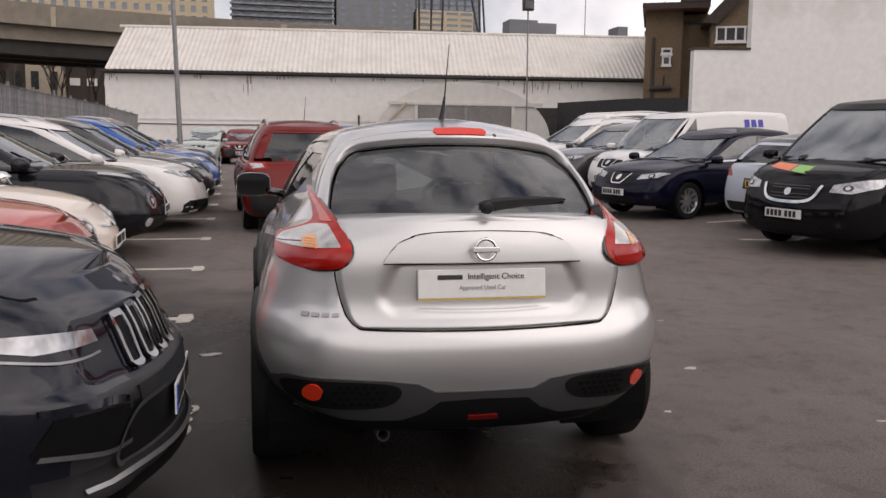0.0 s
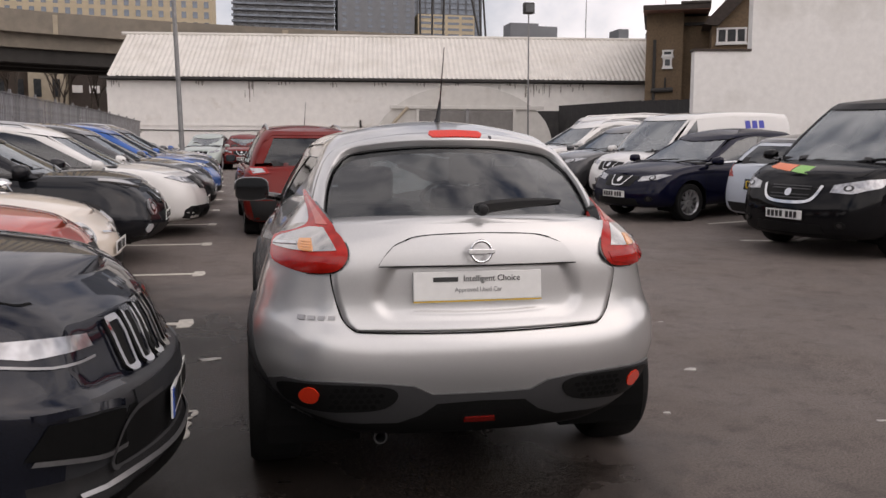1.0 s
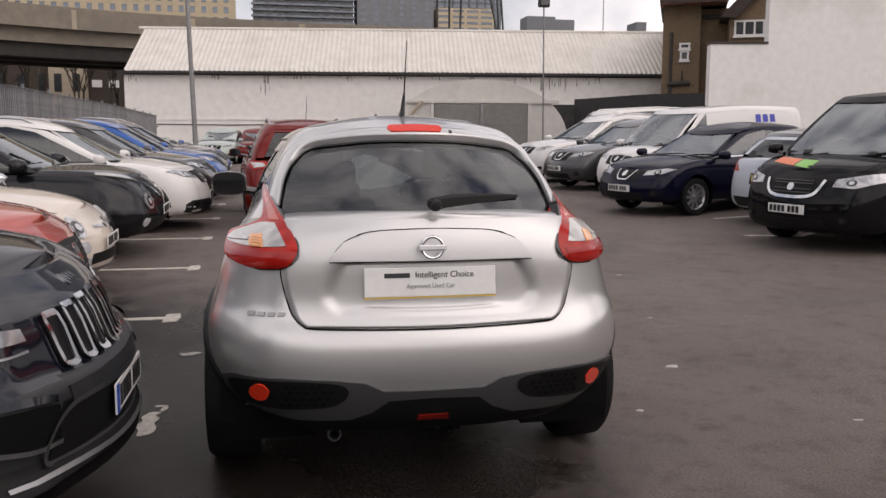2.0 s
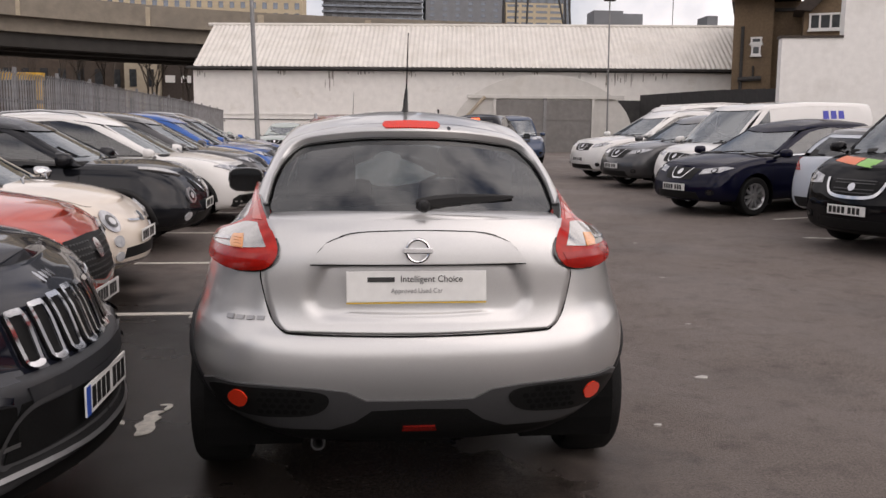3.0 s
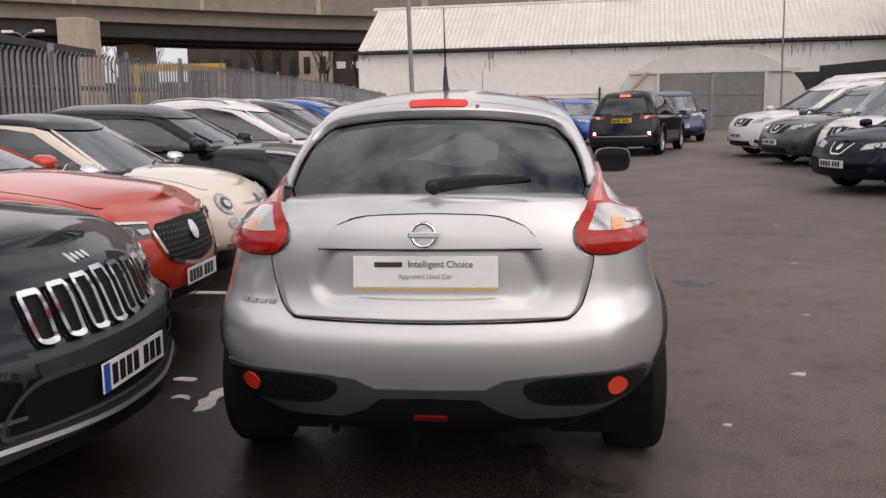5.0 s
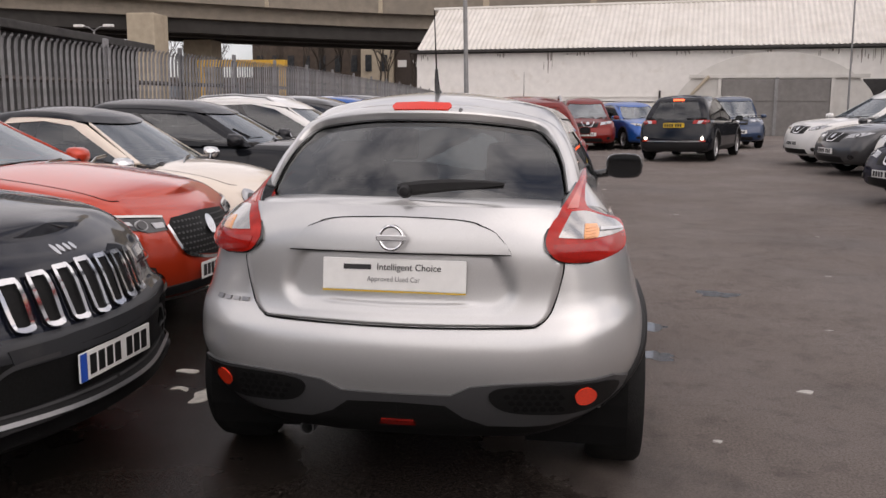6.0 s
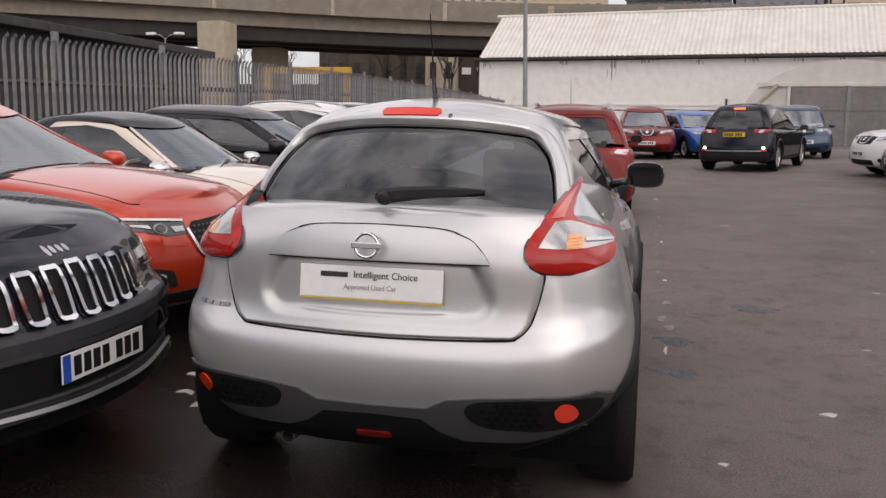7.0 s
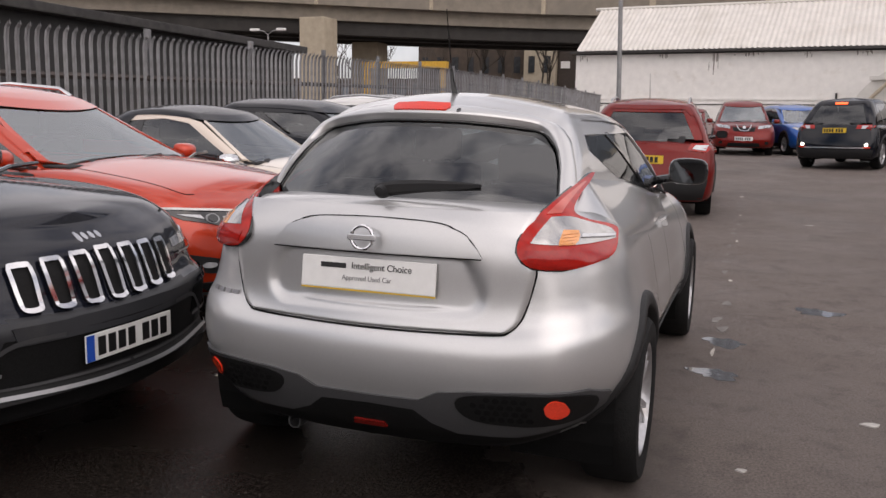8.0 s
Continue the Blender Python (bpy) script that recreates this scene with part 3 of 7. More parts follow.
def open_arches(bm, axles, zc, r):
    """Cuts the wheel arches out of the body's sides, with a true round edge."""
    for ya in axles:
        kill = []
        for f in bm.faces:
            if all(abs(v.co.x) > 0.5 and v.co.z < zc + r and math.hypot(v.co.y - ya, v.co.z - zc) < r * 1.02 for v in f.verts):
                kill.append(f)
        bmesh.ops.delete(bm, geom=kill, context="FACES")
        for v in bm.verts:
            d = math.hypot(v.co.y - ya, v.co.z - zc)
            if abs(v.co.x) > 0.5 and d < r * 1.02 and v.co.z < zc + r:
                s = r * 1.02 / max(d, 1e-3)
                v.co.y, v.co.z = ya + (v.co.y - ya) * s, zc + (v.co.z - zc) * s


def arch_flare(car, shell, ya, zc, r, low, width=0.062, proud=0.02):
    """A moulded lip round a wheel arch: rolled inner edge, rounded face, feathered outer edge."""
    for s in (1, -1):
        bm = bmesh.new()
        rows = []
        for i in range(29):
            a = math.pi * (0.02 + 0.96 * i / 28)
            q = r + width * 0.6
            z = max(low + 0.03, zc + q * math.sin(a))
            hit = shell.ray_cast(Vector((s * 6, ya + q * math.cos(a), z)), Vector((-s, 0, 0)))[0]
            x = abs(hit.x) if hit is not None else rows_x
            rows_x = x
            prof = ((r, x - 0.07), (r, x + proud * 0.7), (r + 0.010, x + proud), (r + width * 0.55, x + proud * 0.9), (r + width * 0.92, x + proud * 0.45), (r + width, x - 0.012))
            rows.append([bm.verts.new((s * xx, ya + rr * math.cos(a), max(low * 0.8, zc + rr * math.sin(a)))) for rr, xx in prof])
        for p, q in zip(rows, rows[1:]):
            for k in range(5):
                bm.faces.new((p[k], p[k + 1], q[k + 1], q[k]))
        bmesh.ops.recalc_face_normals(bm, faces=bm.faces)
        part("arch_flare", bm, M["clad"], car, smooth=True, sharp=60)


WHEELS = {}


def wheel_meshes(r, width, spokes, style, rim_mat):
    key = (round(r, 3), width, spokes, style, rim_mat)
    if key in WHEELS:
        return WHEELS[key]
    h, rr = width / 2, r * (0.66 if style != "steel" else 0.62)
    tyre = lathe([(-h * 0.86, rr), (-h, rr + (r - rr) * 0.35), (-h * 0.98, r * 0.93), (-h * 0.8, r * 0.985), (-h * 0.4, r), (0, r * 0.998), (h * 0.4, r),
                  (h * 0.8, r * 0.985), (h * 0.98, r * 0.93), (h, rr + (r - rr) * 0.35), (h * 0.86, rr)], 40)
    rim = lathe([(-h * 0.8, rr), (-h * 0.5, rr * 0.9), (h * 0.45, rr * 0.88), (h * 0.72, rr * 0.93), (h * 0.9, rr * 1.0), (h * 0.9, rr * 1.03), (h * 0.75, rr * 1.02)], 40)
    arms = []
    for side in ((-1, 1) if style == "twin" else (0,)):
        spoke = bmesh.new()
        a = rr * (0.10 if style == "twin" else 0.15)
        tip = rr * (0.16 if style == "twin" else 0.0) * side
        vs = []
        for z, wd, x in ((rr * 0.12, a, h * 0.62), (rr * 0.55, a * 0.85, h * 0.74), (rr * 0.97, a * 0.7, h * 0.80)):
            cx = tip * (z / rr)
            vs += [[spoke.verts.new((xx, cx + yy, z)) for xx, yy in ((x - 0.03, -wd), (x, -wd * 0.7), (x, wd * 0.7), (x - 0.03, wd))]]
        for a_, b_ in zip(vs, vs[1:]):
            for q in range(3):
                spoke.faces.new((a_[q], a_[q + 1], b_[q + 1], b_[q]))
        arms.append(mesh_of("spoke", spoke, M[rim_mat], True, 35))
    hub = lathe([(h * 0.5, rr * 0.2), (h * 0.72, rr * 0.17), (h * 0.76, 0.002)], 20)
    bmesh.ops.recalc_face_normals(hub, faces=hub.faces)
    disc = lathe([(h * 0.30, rr * 0.6), (h * 0.34, rr * 0.6), (h * 0.34, 0.002)], 24)
    bmesh.ops.recalc_face_normals(tyre, faces=tyre.faces)
    bmesh.ops.recalc_face_normals(rim, faces=rim.faces)
    WHEELS[key] = (mesh_of("tyre", tyre, M["rubber"], True, 40), mesh_of("rim", rim, M[rim_mat], True, 35), mesh_of("brake_disc", disc, M["gutter"], True, 40), arms, mesh_of("hub", hub, M[rim_mat], True, 35))
    return WHEELS[key]


def add_wheels(car, axles, track, r, width=0.215, spokes=5, style="twin", rim_mat="alloy", spin=20):
    tyre, rim, disc, arms, hub = wheel_meshes(r, width, spokes, style, rim_mat)
    for ya in axles:
        for s in (1, -1):
            m = pose(s * track / 2, ya, r) @ (Matrix.Identity(4) if s > 0 else Matrix.Rotation(math.pi, 4, "Z")) @ Matrix.Rotation(radians(spin), 4, "X")
            wh = part("wheel", rim, None, car, at=m)
            part("tyre", tyre, None, wh)
            part("brake_disc", disc, None, wh)
            part("hub", hub, None, wh)
            for k in range(spokes):
                for arm in arms:
                    part("spoke", arm, None, wh, at=Matrix.Rotation(2 * math.pi * k / spokes, 4, "X"))


def add_liners(car, axles, W, zc, r):
    for ya in axles:
        for s in (1, -1):
            bm = bmesh.new()
            n = 18
            rows = []
            for x in (s * (W - 0.03), s * (W - 0.42)):
                rows.append([bm.verts.new((x, ya + r * 1.04 * math.cos(a), zc + r * 1.04 * math.sin(a))) for a in [math.pi * (-0.12 + 1.24 * i / n) for i in range(n + 1)]])
            for i in range(n):
                bm.faces.new((rows[0][i], rows[0][i + 1], rows[1][i + 1], rows[1][i]))
            bm.faces.new(rows[1])
            part("wheel_arch_liner", bm, M["black_gap"], car)


def plate(car, at, yellow=False, blue=False, lean=0):
    """A number plate with plain bars for its characters; its face looks along the local -y."""
    m = at @ pose(0, 0, 0, lean)
    p = part("number_plate", box(-0.26, 0.26, 0, 0.008, -0.0555, 0.0555, bevel=0.003), M["plate_yellow" if yellow else "plate_white"], car, at=m)
    x0 = -0.235
    if blue:
        part("plate_band", box(-0.258, -0.216, -0.0025, 0.003, -0.053, 0.053), M["plate_blue"], p, "blue band")
        x0 = -0.195
    for i in range(7):
        x = x0 + i * 0.0585 + (0.03 if i > 3 else 0)
        part("character_bar", box(x, x + 0.042, -0.0025, 0.003, -0.038, 0.038), M["ink"], p)
    return p


def mirror_cup(car, x, y, z, paint_mat, size=1.0, reach=0.19):
    """A door mirror on each side: housing, glass and foot."""
    for s in (1, -1):
        bm = bmesh.new()
        rings = []
        for dy, k in ((-0.055, 0.94), (-0.04, 1.0), (0.02, 0.97), (0.07, 0.75), (0.10, 0.35)):
            ring = []
            for i in range(16):
                a = 2 * math.pi * i / 16
                ca, sa = math.cos(a), math.sin(a)
                px = math.copysign(abs(ca) ** 0.6, ca) * 0.115 * k
                pz = math.copysign(abs(sa) ** 0.6, sa) * 0.08 * k * (1 - 0.12 * s * px / 0.115 * 0 + 0.0)
                ring.append(bm.verts.new((s * x + px * size, y + dy * size, z + pz * size)))
            rings.append(ring)
        for a, b in zip(rings, rings[1:]):
            for i in range(16):
                bm.faces.new((a[i], a[(i + 1) % 16], b[(i + 1) % 16], b[i]))
        bm.faces.new(rings[-1])
        bm.faces.new(rings[0][::-1])
        bmesh.ops.recalc_face_normals(bm, faces=bm.faces)
        cup = part("door_mirror", bm, paint_mat, car, smooth=True, sharp=50)
        bm = bmesh.new()
        vs = []
        for i in range(20):
            a = 2 * math.pi * i / 20
            ca, sa = math.cos(a), math.sin(a)
            vs.append(bm.verts.new((s * x + math.copysign(abs(ca) ** 0.6, ca) * 0.098 * size, y - 0.058 * size, z + math.copysign(abs(sa) ** 0.6, sa) * 0.066 * size)))
        bm.faces.new(vs)
        part("mirror_glass", bm, M["mirror_glass"], cup, "mirror glass")
        part("mirror_foot", tube([(s * (x - reach * size), y + 0.05, z - 0.07 * size), (s * (x - 0.06 * size), y + 0.02, z - 0.04 * size)], 0.026, 8), M["gloss_black"], cup)


def cabin(car, c, tan=False):
    """Seats, dash, wheel and floor seen through the glass."""
    L, W = c["L"], c["W"] / 2
    yr = -L / 2
    g = c["glass"]
    yb1 = yr + g["base"][1] * L
    belt = interp([(yr + a * L, z) for a, z in c["shoulder"]], yb1 - 0.7)
    part("dashboard", box(-W + 0.16, W - 0.16, yb1 - 0.62, yb1 - 0.16, belt - 0.08, belt + 0.035, bevel=0.03), M["cabin"], car)
    for s in (1, -1):
        for y, h in ((yb1 - 1.35, 0.26), (yr + g["base"][0] * L + 0.75, 0.20)):
            bm = box(s * 0.36 - 0.23, s * 0.36 + 0.23, y - 0.07, y + 0.07, belt - 0.35, belt + h * 0.75, bevel=0.05)
            add_box(bm, s * 0.36 - 0.13, s * 0.36 + 0.13, y - 0.08, y + 0.02, belt + h * 0.8, belt + h * 0.8 + 0.17, bevel=0.04)
            part("seat", bm, M["cabin"], car, smooth=True)
    bm = bmesh.new()
    add_tube(bm, [(0.36 + 0.185 * math.cos(a), yb1 - 0.72 + 0.06 * math.sin(a), belt + 0.02 + 0.175 * math.sin(a)) for a in [2 * math.pi * i / 20 for i in range(21)]], 0.014, 6)
    part("steering_wheel", bm, M["cabin"], car, smooth=True)


LEVELS = [(0.0, -0.10, 0.10, 0.12), (0.06, -0.035, 0.03, 0.04), (0.2, -0.012, 0.0, 0.005), (0.4, 0.0, 0.0, 0.0), (0.6, 0.0, 0.02, 0.015),
          (0.8, -0.012, 0.05, 0.06), (0.93, -0.03, 0.07, 0.13), (1.0, -0.075, 0.10, 0.24)]


def roof_skin(gl, up=0.0045):
    """The roof panel: the closing top of the glasshouse, the turn of its edge and the rear corners down to the waist."""
    bm = gl.copy()
    bm.faces.ensure_lookup_table()
    n = len(bm.faces) // 11
    corner = lambda k, low: low <= k <= 13 or n - 14 <= k <= n - 1 - low
    bmesh.ops.delete(bm, geom=[f for f in bm.faces[:5 * n] if not corner(f.index % n, 6 if f.index // n > 3 else 8)], context="FACES")
    bmesh.ops.remove_doubles(bm, verts=bm.verts, dist=1e-5)
    bmesh.ops.recalc_face_normals(bm, faces=bm.faces)
    if sum(f.normal.z * f.calc_area() for f in bm.faces) < 0:
        bmesh.ops.reverse_faces(bm, faces=bm.faces)
    bm.normal_update()
    for v in bm.verts:
        v.co += v.normal * up
    return bm


def glasshouse(car, c, gsh, skin, body_mat, roof_mat=None, rear_glass="glass_dark", front_glass="glass"):
    """Roof, pillars and panes laid on the glasshouse shell."""
    L, W, g = c["L"], c["W"] / 2, c["glass"]
    yr = -L / 2
    sh = [(yr + a * L, z) for a, z in c["shoulder"]]
    yb0, yb1, yt0, yt1 = (yr + v * L for v in (*g["base"], *g["top"]))
    top = c["H"] - g.get("crown", 0.05)
    zr = top - g.get("rail", 0.085)
    fr, ff = g.get("fall_r", 0.05), g.get("fall_f", 0.06)
    belt = lambda y: smooth_interp(sh, y) + 0.012
    zrr, zrf = zr - fr * 0.75, zr - ff * 0.7

    def rear_y(z):
        u = (z - belt(yb0)) / (top - fr - belt(yb0))
        return yb0 + (yt0 - yb0) * min(1, max(0, u))

    def front_y(z):
        u = (z - belt(yb1)) / (top - ff - belt(yb1))
        return yb1 + (yt1 - yb1) * min(1, max(0, u))
    dr, df = g.get("rear_pillar", 0.36), g.get("front_pillar", 0.05)
    bw, bq = g.get("bow_f", 0.16) * 0.88, g.get("bow_r", 0.10) * 0.88
    cl_, cr_ = 1.5 * g.get("cf", 0.08), 1.5 * g.get("cr", 0.10)
    a_low, a_top = yb1 - bw - cl_ - df, front_y(zrf) - bw - cl_ - df * 0.5
    c_low, c_top = yb0 + dr, rear_y(zrr) + dr + g.get("rear_kick", -0.03)
    mid = 0.5 * (a_low + c_low)
    kick = lambda y: g.get("kick", 0.0) * max(0.0, min(1.0, (a_low - y) / (a_low - c_low))) ** 1.4
    # side arch: A pillar, rail and rear pillar in one
    lerp = lambda p, q, u: (p[0] + (q[0] - p[0]) * u, p[1] + (q[1] - p[1]) * u)
    outer = [(yb0 + bq + 0.03, belt(yb0) - 0.028), (rear_y(zrr) + bq + 0.02, zrr + 0.02), (yt0 + bq + 0.06, top - fr - 0.015), (0.5 * (yt0 + yt1), top - 0.012), (yt1 - bw - 0.06, top - ff - 0.015),
             (front_y(zrf) - bw - 0.02, zrf + 0.01), (yb1 - bw - 0.02, belt(yb1) - 0.028)]
    cl, ct, at_, al = (c_low - 0.02, belt(c_low) - 0.028 + kick(c_low)), (c_top, zrr), (a_top, zrf), (a_low + 0.02, belt(a_low) - 0.028)
    inner = [cl, lerp(cl, ct, 0.75), ct, (mid, zr), at_, lerp(al, at_, 0.75), al]
    band("side_frame", outer, inner, "side", gsh, body_mat, car, off=0.003, mirror=True)
    band("inner_trim", outer, inner, "side", gsh, M["cabin"], car, off=-0.022, mirror=True, skirt=0)
    panes = g.get("split", [0.5])
    edges = [0.0, *panes, 1.0]
    for a, b in zip(edges, edges[1:]):
        lo0, lo1 = c_low + (a_low - c_low) * a, c_low + (a_low - c_low) * b
        hi0, hi1 = c_top + (a_top - c_top) * a, c_top + (a_top - c_top) * b
        zt = lambda u: zrr + (zr - zrr) * min(1, 2 * u) if u < 0.5 else zr + (zrf - zr) * (2 * u - 1)
        gap = 0.028
        out = [(lo0 + gap * (a > 0), belt(lo0) - 0.02 + kick(lo0)), (lo1 - gap * (b < 1), belt(lo1) - 0.02 + kick(lo1)), (hi1 - gap * (b < 1), zt(b) + 0.015), ((hi0 + hi1) / 2, zt((a + b) / 2) + 0.017), (hi0 + gap * (a > 0), zt(a) + 0.015)]
        dark = "glass_side" if (b == 1.0) else rear_glass
        panel("side_window", out, "side", gsh, M[dark], car, off=-0.004, skirt=0, mirror=True, step=0.15)
        if b < 1:
            panel("door_pillar", [(lo1 - 0.04, belt(lo1) - 0.02), (lo1 + 0.04, belt(lo1) - 0.02), (hi1 + 0.035, zt(b) + 0.01), (hi1 - 0.035, zt(b) + 0.01)], "side", gsh, M["gloss_black"], car, off=0.001, mirror=True, step=0.2)
    seam("window_trim", [(c_low, belt(c_low) + 0.003 + kick(c_low)), (mid, belt(mid) + 0.003 + kick(mid)), (a_low, belt(a_low) + 0.003)], "side", gsh, M[g.get("trim", "gloss_black")], car, 0.022, 0.006, mirror=True)
    if g.get("kick"):
        ys = [c_low - 0.10 + (a_low - c_low + 0.10) * i / 8 for i in range(9)]
        band("window_base", [(y, belt(y) + kick(y)) for y in ys], [(y, belt(y) - 0.05) for y in ys], "side", gsh, body_mat, car, off=0.004, mirror=True)
    # windscreen and rear window, with the painted frame round them
    wide_f = 1 + g.get("flare", 0.0)
    wb, wt = (W - g["inset"]) * wide_f, g["top_w"] * (1 + 0.65 * g.get("flare", 0.0))
    zb = belt(yb1)
    z1 = top - ff - 0.005
    panel("windscreen", [(-wb * 0.95, zb - 0.03), (0, zb - 0.03), (wb * 0.95, zb - 0.03), (wt * 0.95, z1 - 0.03), (wt * 0.5, z1), (0, z1 + 0.008), (-wt * 0.5, z1), (-wt * 0.95, z1 - 0.03)], "front", gsh, M[front_glass], car, off=-0.004, skirt=0, step=0.1)
    for s in (1, -1):
        panel("front_pillar", [(s * wb * 0.93, zb - 0.03), (s * wb * 0.995, zb - 0.03), (s * wt * 0.995, z1 - 0.045), (s * wt * 0.92, z1 - 0.02)], "front", gsh, body_mat, car, off=0.002, step=0.1)
    wb, wt = W - g["inset"], g["top_w"]
    zb, z1 = belt(yb0), top - fr - 0.005
    if not g.get("own_rear"):
        panel("rear_window", [(-wb * 0.82, zb - 0.03), (0, zb - 0.03), (wb * 0.82, zb - 0.03), (wt * 0.80, z1 - 0.06), (0, z1 - 0.04), (-wt * 0.80, z1 - 0.06)], "rear", gsh, M[rear_glass], car, off=-0.003, skirt=0, step=0.1)
        for s in (1, -1):
            panel("rear_pillar", [(s * wb * 0.82, zb - 0.03), (s * wb * 0.99, zb - 0.03), (s * wt * 0.99, z1 - 0.02), (s * wt * 0.78, z1 - 0.05)], "rear", gsh, body_mat, car, off=0.002, step=0.1)
        panel("rear_header", [(-wt * 0.95, z1 - 0.085), (wt * 0.95, z1 - 0.085), (wt * 0.95, z1 + 0.005), (-wt * 0.95, z1 + 0.005)], "rear", gsh, body_mat, car, off=0.004, step=0.15)
    br, bf = g.get("bow_r", 0.1), g.get("bow_f", 0.16)
    e = 0.035
    gcr, gcf = g.get("cr", 0.10), g.get("cf", 0.08)
    half = [(wt * 0.5, yt0 + br * 0.25 - 0.01), (wt - gcr, yt0 + br * 0.8 + 0.005), (wt - gcr * 0.35, yt0 + br + gcr * 0.5), (wt - e, yt0 + br + gcr * 1.5 + 0.02),
            (wt - e * 0.8, 0.5 * (yt0 + yt1)), (wt - e, yt1 - bf - gcf * 1.5 - 0.02), (wt - gcf * 0.6, yt1 - bf - gcf * 0.3), (wt - gcf - 0.02, yt1 - bf * 0.85 - 0.005), (wt * 0.5, yt1 - bf * 0.25)]
    rf = [(0, yt0 - 0.015)] + half + [(0, yt1)] + [(-x, y) for x, y in reversed(half)]
    part("roof", skin, roof_mat or body_mat, car, smooth=True, sharp=60)
    panel("headlining", rf, "top", gsh, M["cabin"], car, off=-0.03, step=0.3, skirt=0)
    return dict(belt=belt, a_low=a_low, c_low=c_low, yb0=yb0, yb1=yb1, yt0=yt0, yt1=yt1, top=top, zr=zr, wb=wb, wt=wt)


def car_of(name, label, at, c, colour, roof=None, rear_glass="glass_dark", front_glass="glass"):
    """A whole car: body with open arches, liners, wheels, glasshouse, lamps, grille, plates, seams."""
    car = thing(name, label, c.get("category", "car"), at, group=c.get("group", "parked cars"))
    L, W = c["L"], c["W"] / 2
    yr, yf = -L / 2, L / 2
    body, gl = car_shells(c)
    skin = rounded(roof_skin(gl))
    body, gl = rounded(body), rounded(gl)
    bsh, gsh = tree_of(body), tree_of(gl)
    gl.free()
    ax = (yr + c["axles"][0], yf - c["axles"][1])
    r = c["r"]
    open_arches(body, ax, r, r + 0.055)
    shell = part("body", body, M[colour], car, smooth=True, sharp=55)
    if c.get("dark_skirt"):
        shell.data.materials.append(M["clad"])
        for f in shell.data.polygons:
            f.material_index = int(f.center.z < c["dark_skirt"])
    if c.get("dark_nose"):
        z1, depth = c["dark_nose"]
        shell.data.materials.append(M["satin_grey"])
        shell.data.materials.append(M["clad"])
        for f in shell.data.polygons:
            f.material_index = 2 if f.center.z < 0.44 else int(f.center.z < z1 and f.center.y > yf - depth and abs(f.center.x) < 0.80)
    add_liners(car, ax, W, r, r + 0.055)
    add_wheels(car, ax, c.get("track", 2 * W - 0.26), r, c.get("tyre", 0.215), c.get("spokes", 5), c.get("style", "twin"), c.get("rim", "alloy"))
    k = glasshouse(car, c, gsh, skin, M[colour], M[roof] if roof else None, rear_glass, front_glass)
    k.update(body=bsh, glass=gsh, ax=ax)
    q = k["yb0"] + 0.12 + c["glass"].get("bow_r", 0.1)
    panel("interior", [(-k["wb"] + 0.06, q + 0.30), (-k["wb"] + 0.32, q), (k["wb"] - 0.32, q), (k["wb"] - 0.06, q + 0.30), (k["wb"] - 0.06, k["yb1"] - 0.26), (-k["wb"] + 0.06, k["yb1"] - 0.26)], "top", bsh, M["cabin"], car, off=0.006, skirt=0, step=0.3)
    cabin(car, c)
    # underbody that closes the car from below
    part("underbody", box(-W + 0.26, W - 0.26, yr + 0.50, yf - 0.35, c["sill"] - 0.005, c["sill"] + 0.06), M["black_gap"], car)
    if c.get("clad"):
        h = c["sill"] + c["clad"]
        panel("sill_cladding", [(ax[0] + r, c["sill"] + 0.012), (ax[1] - r, c["sill"] + 0.012), (ax[1] - r, h), (ax[0] + r, h)], "side", bsh, M["clad"], car, off=0.006, mirror=True)
        for ya in ax:
            arch_flare(car, bsh, ya, r, r + 0.045, c["sill"])
    for y in (k["c_low"] + 0.05, (k["a_low"] + k["c_low"]) / 2, k["a_low"] + 0.16)[: c.get("doors", 3)]:
        seam("door_gap", [(y, c["sill"] + 0.1), (y, 0.6), (y, k["belt"](y) - 0.06)], "side", bsh, M["black_gap"], car, 0.008, mirror=True)
    for y in ((k["a_low"] + k["c_low"]) / 2 + 0.12, k["c_low"] + 0.20)[: c.get("handles", 1 if c.get("doors", 3) < 3 else 2)]:
        z = k["belt"](y) - 0.13
        panel("door_handle", [(y - 0.10, z - 0.014), (y + 0.10, z - 0.014), (y + 0.09, z + 0.016), (y - 0.10, z + 0.016)], "side", bsh, M[colour], car, off=0.028, mirror=True)
    ma = c.get("mirror_at") or (W - c["glass"]["inset"] + 0.20, k["a_low"] + 0.02, k["belt"](k["a_low"]) + 0.05)
    mirror_cup(car, *ma, M[c.get("mirror", colour)], c.get("mirror_size", 0.88), 0.22)
    for f in c.get("front", []):
        kind, pts, material = f[:3]
        opt = f[3] if len(f) > 3 else {}
        panel(kind, pts, "front", bsh, M[material], car, off=opt.get("off", 0.008), mirror=opt.get("mirror", min(p[0] for p in pts) > 0.0), step=0.07, label=opt.get("label", ""))
    for f in c.get("rear", []):
        kind, pts, material = f[:3]
        opt = f[3] if len(f) > 3 else {}
        panel(kind, pts, "rear", bsh, M[material], car, off=opt.get("off", 0.008), mirror=opt.get("mirror", min(p[0] for p in pts) > 0.0), step=0.07, label=opt.get("label", ""))
    for line, material, width in c.get("front_lines", []):
        seam("grille_trim", line, "front", bsh, M[material], car, width, 0.016, mirror=min(p[0] for p in line) > 0.005, n=5)
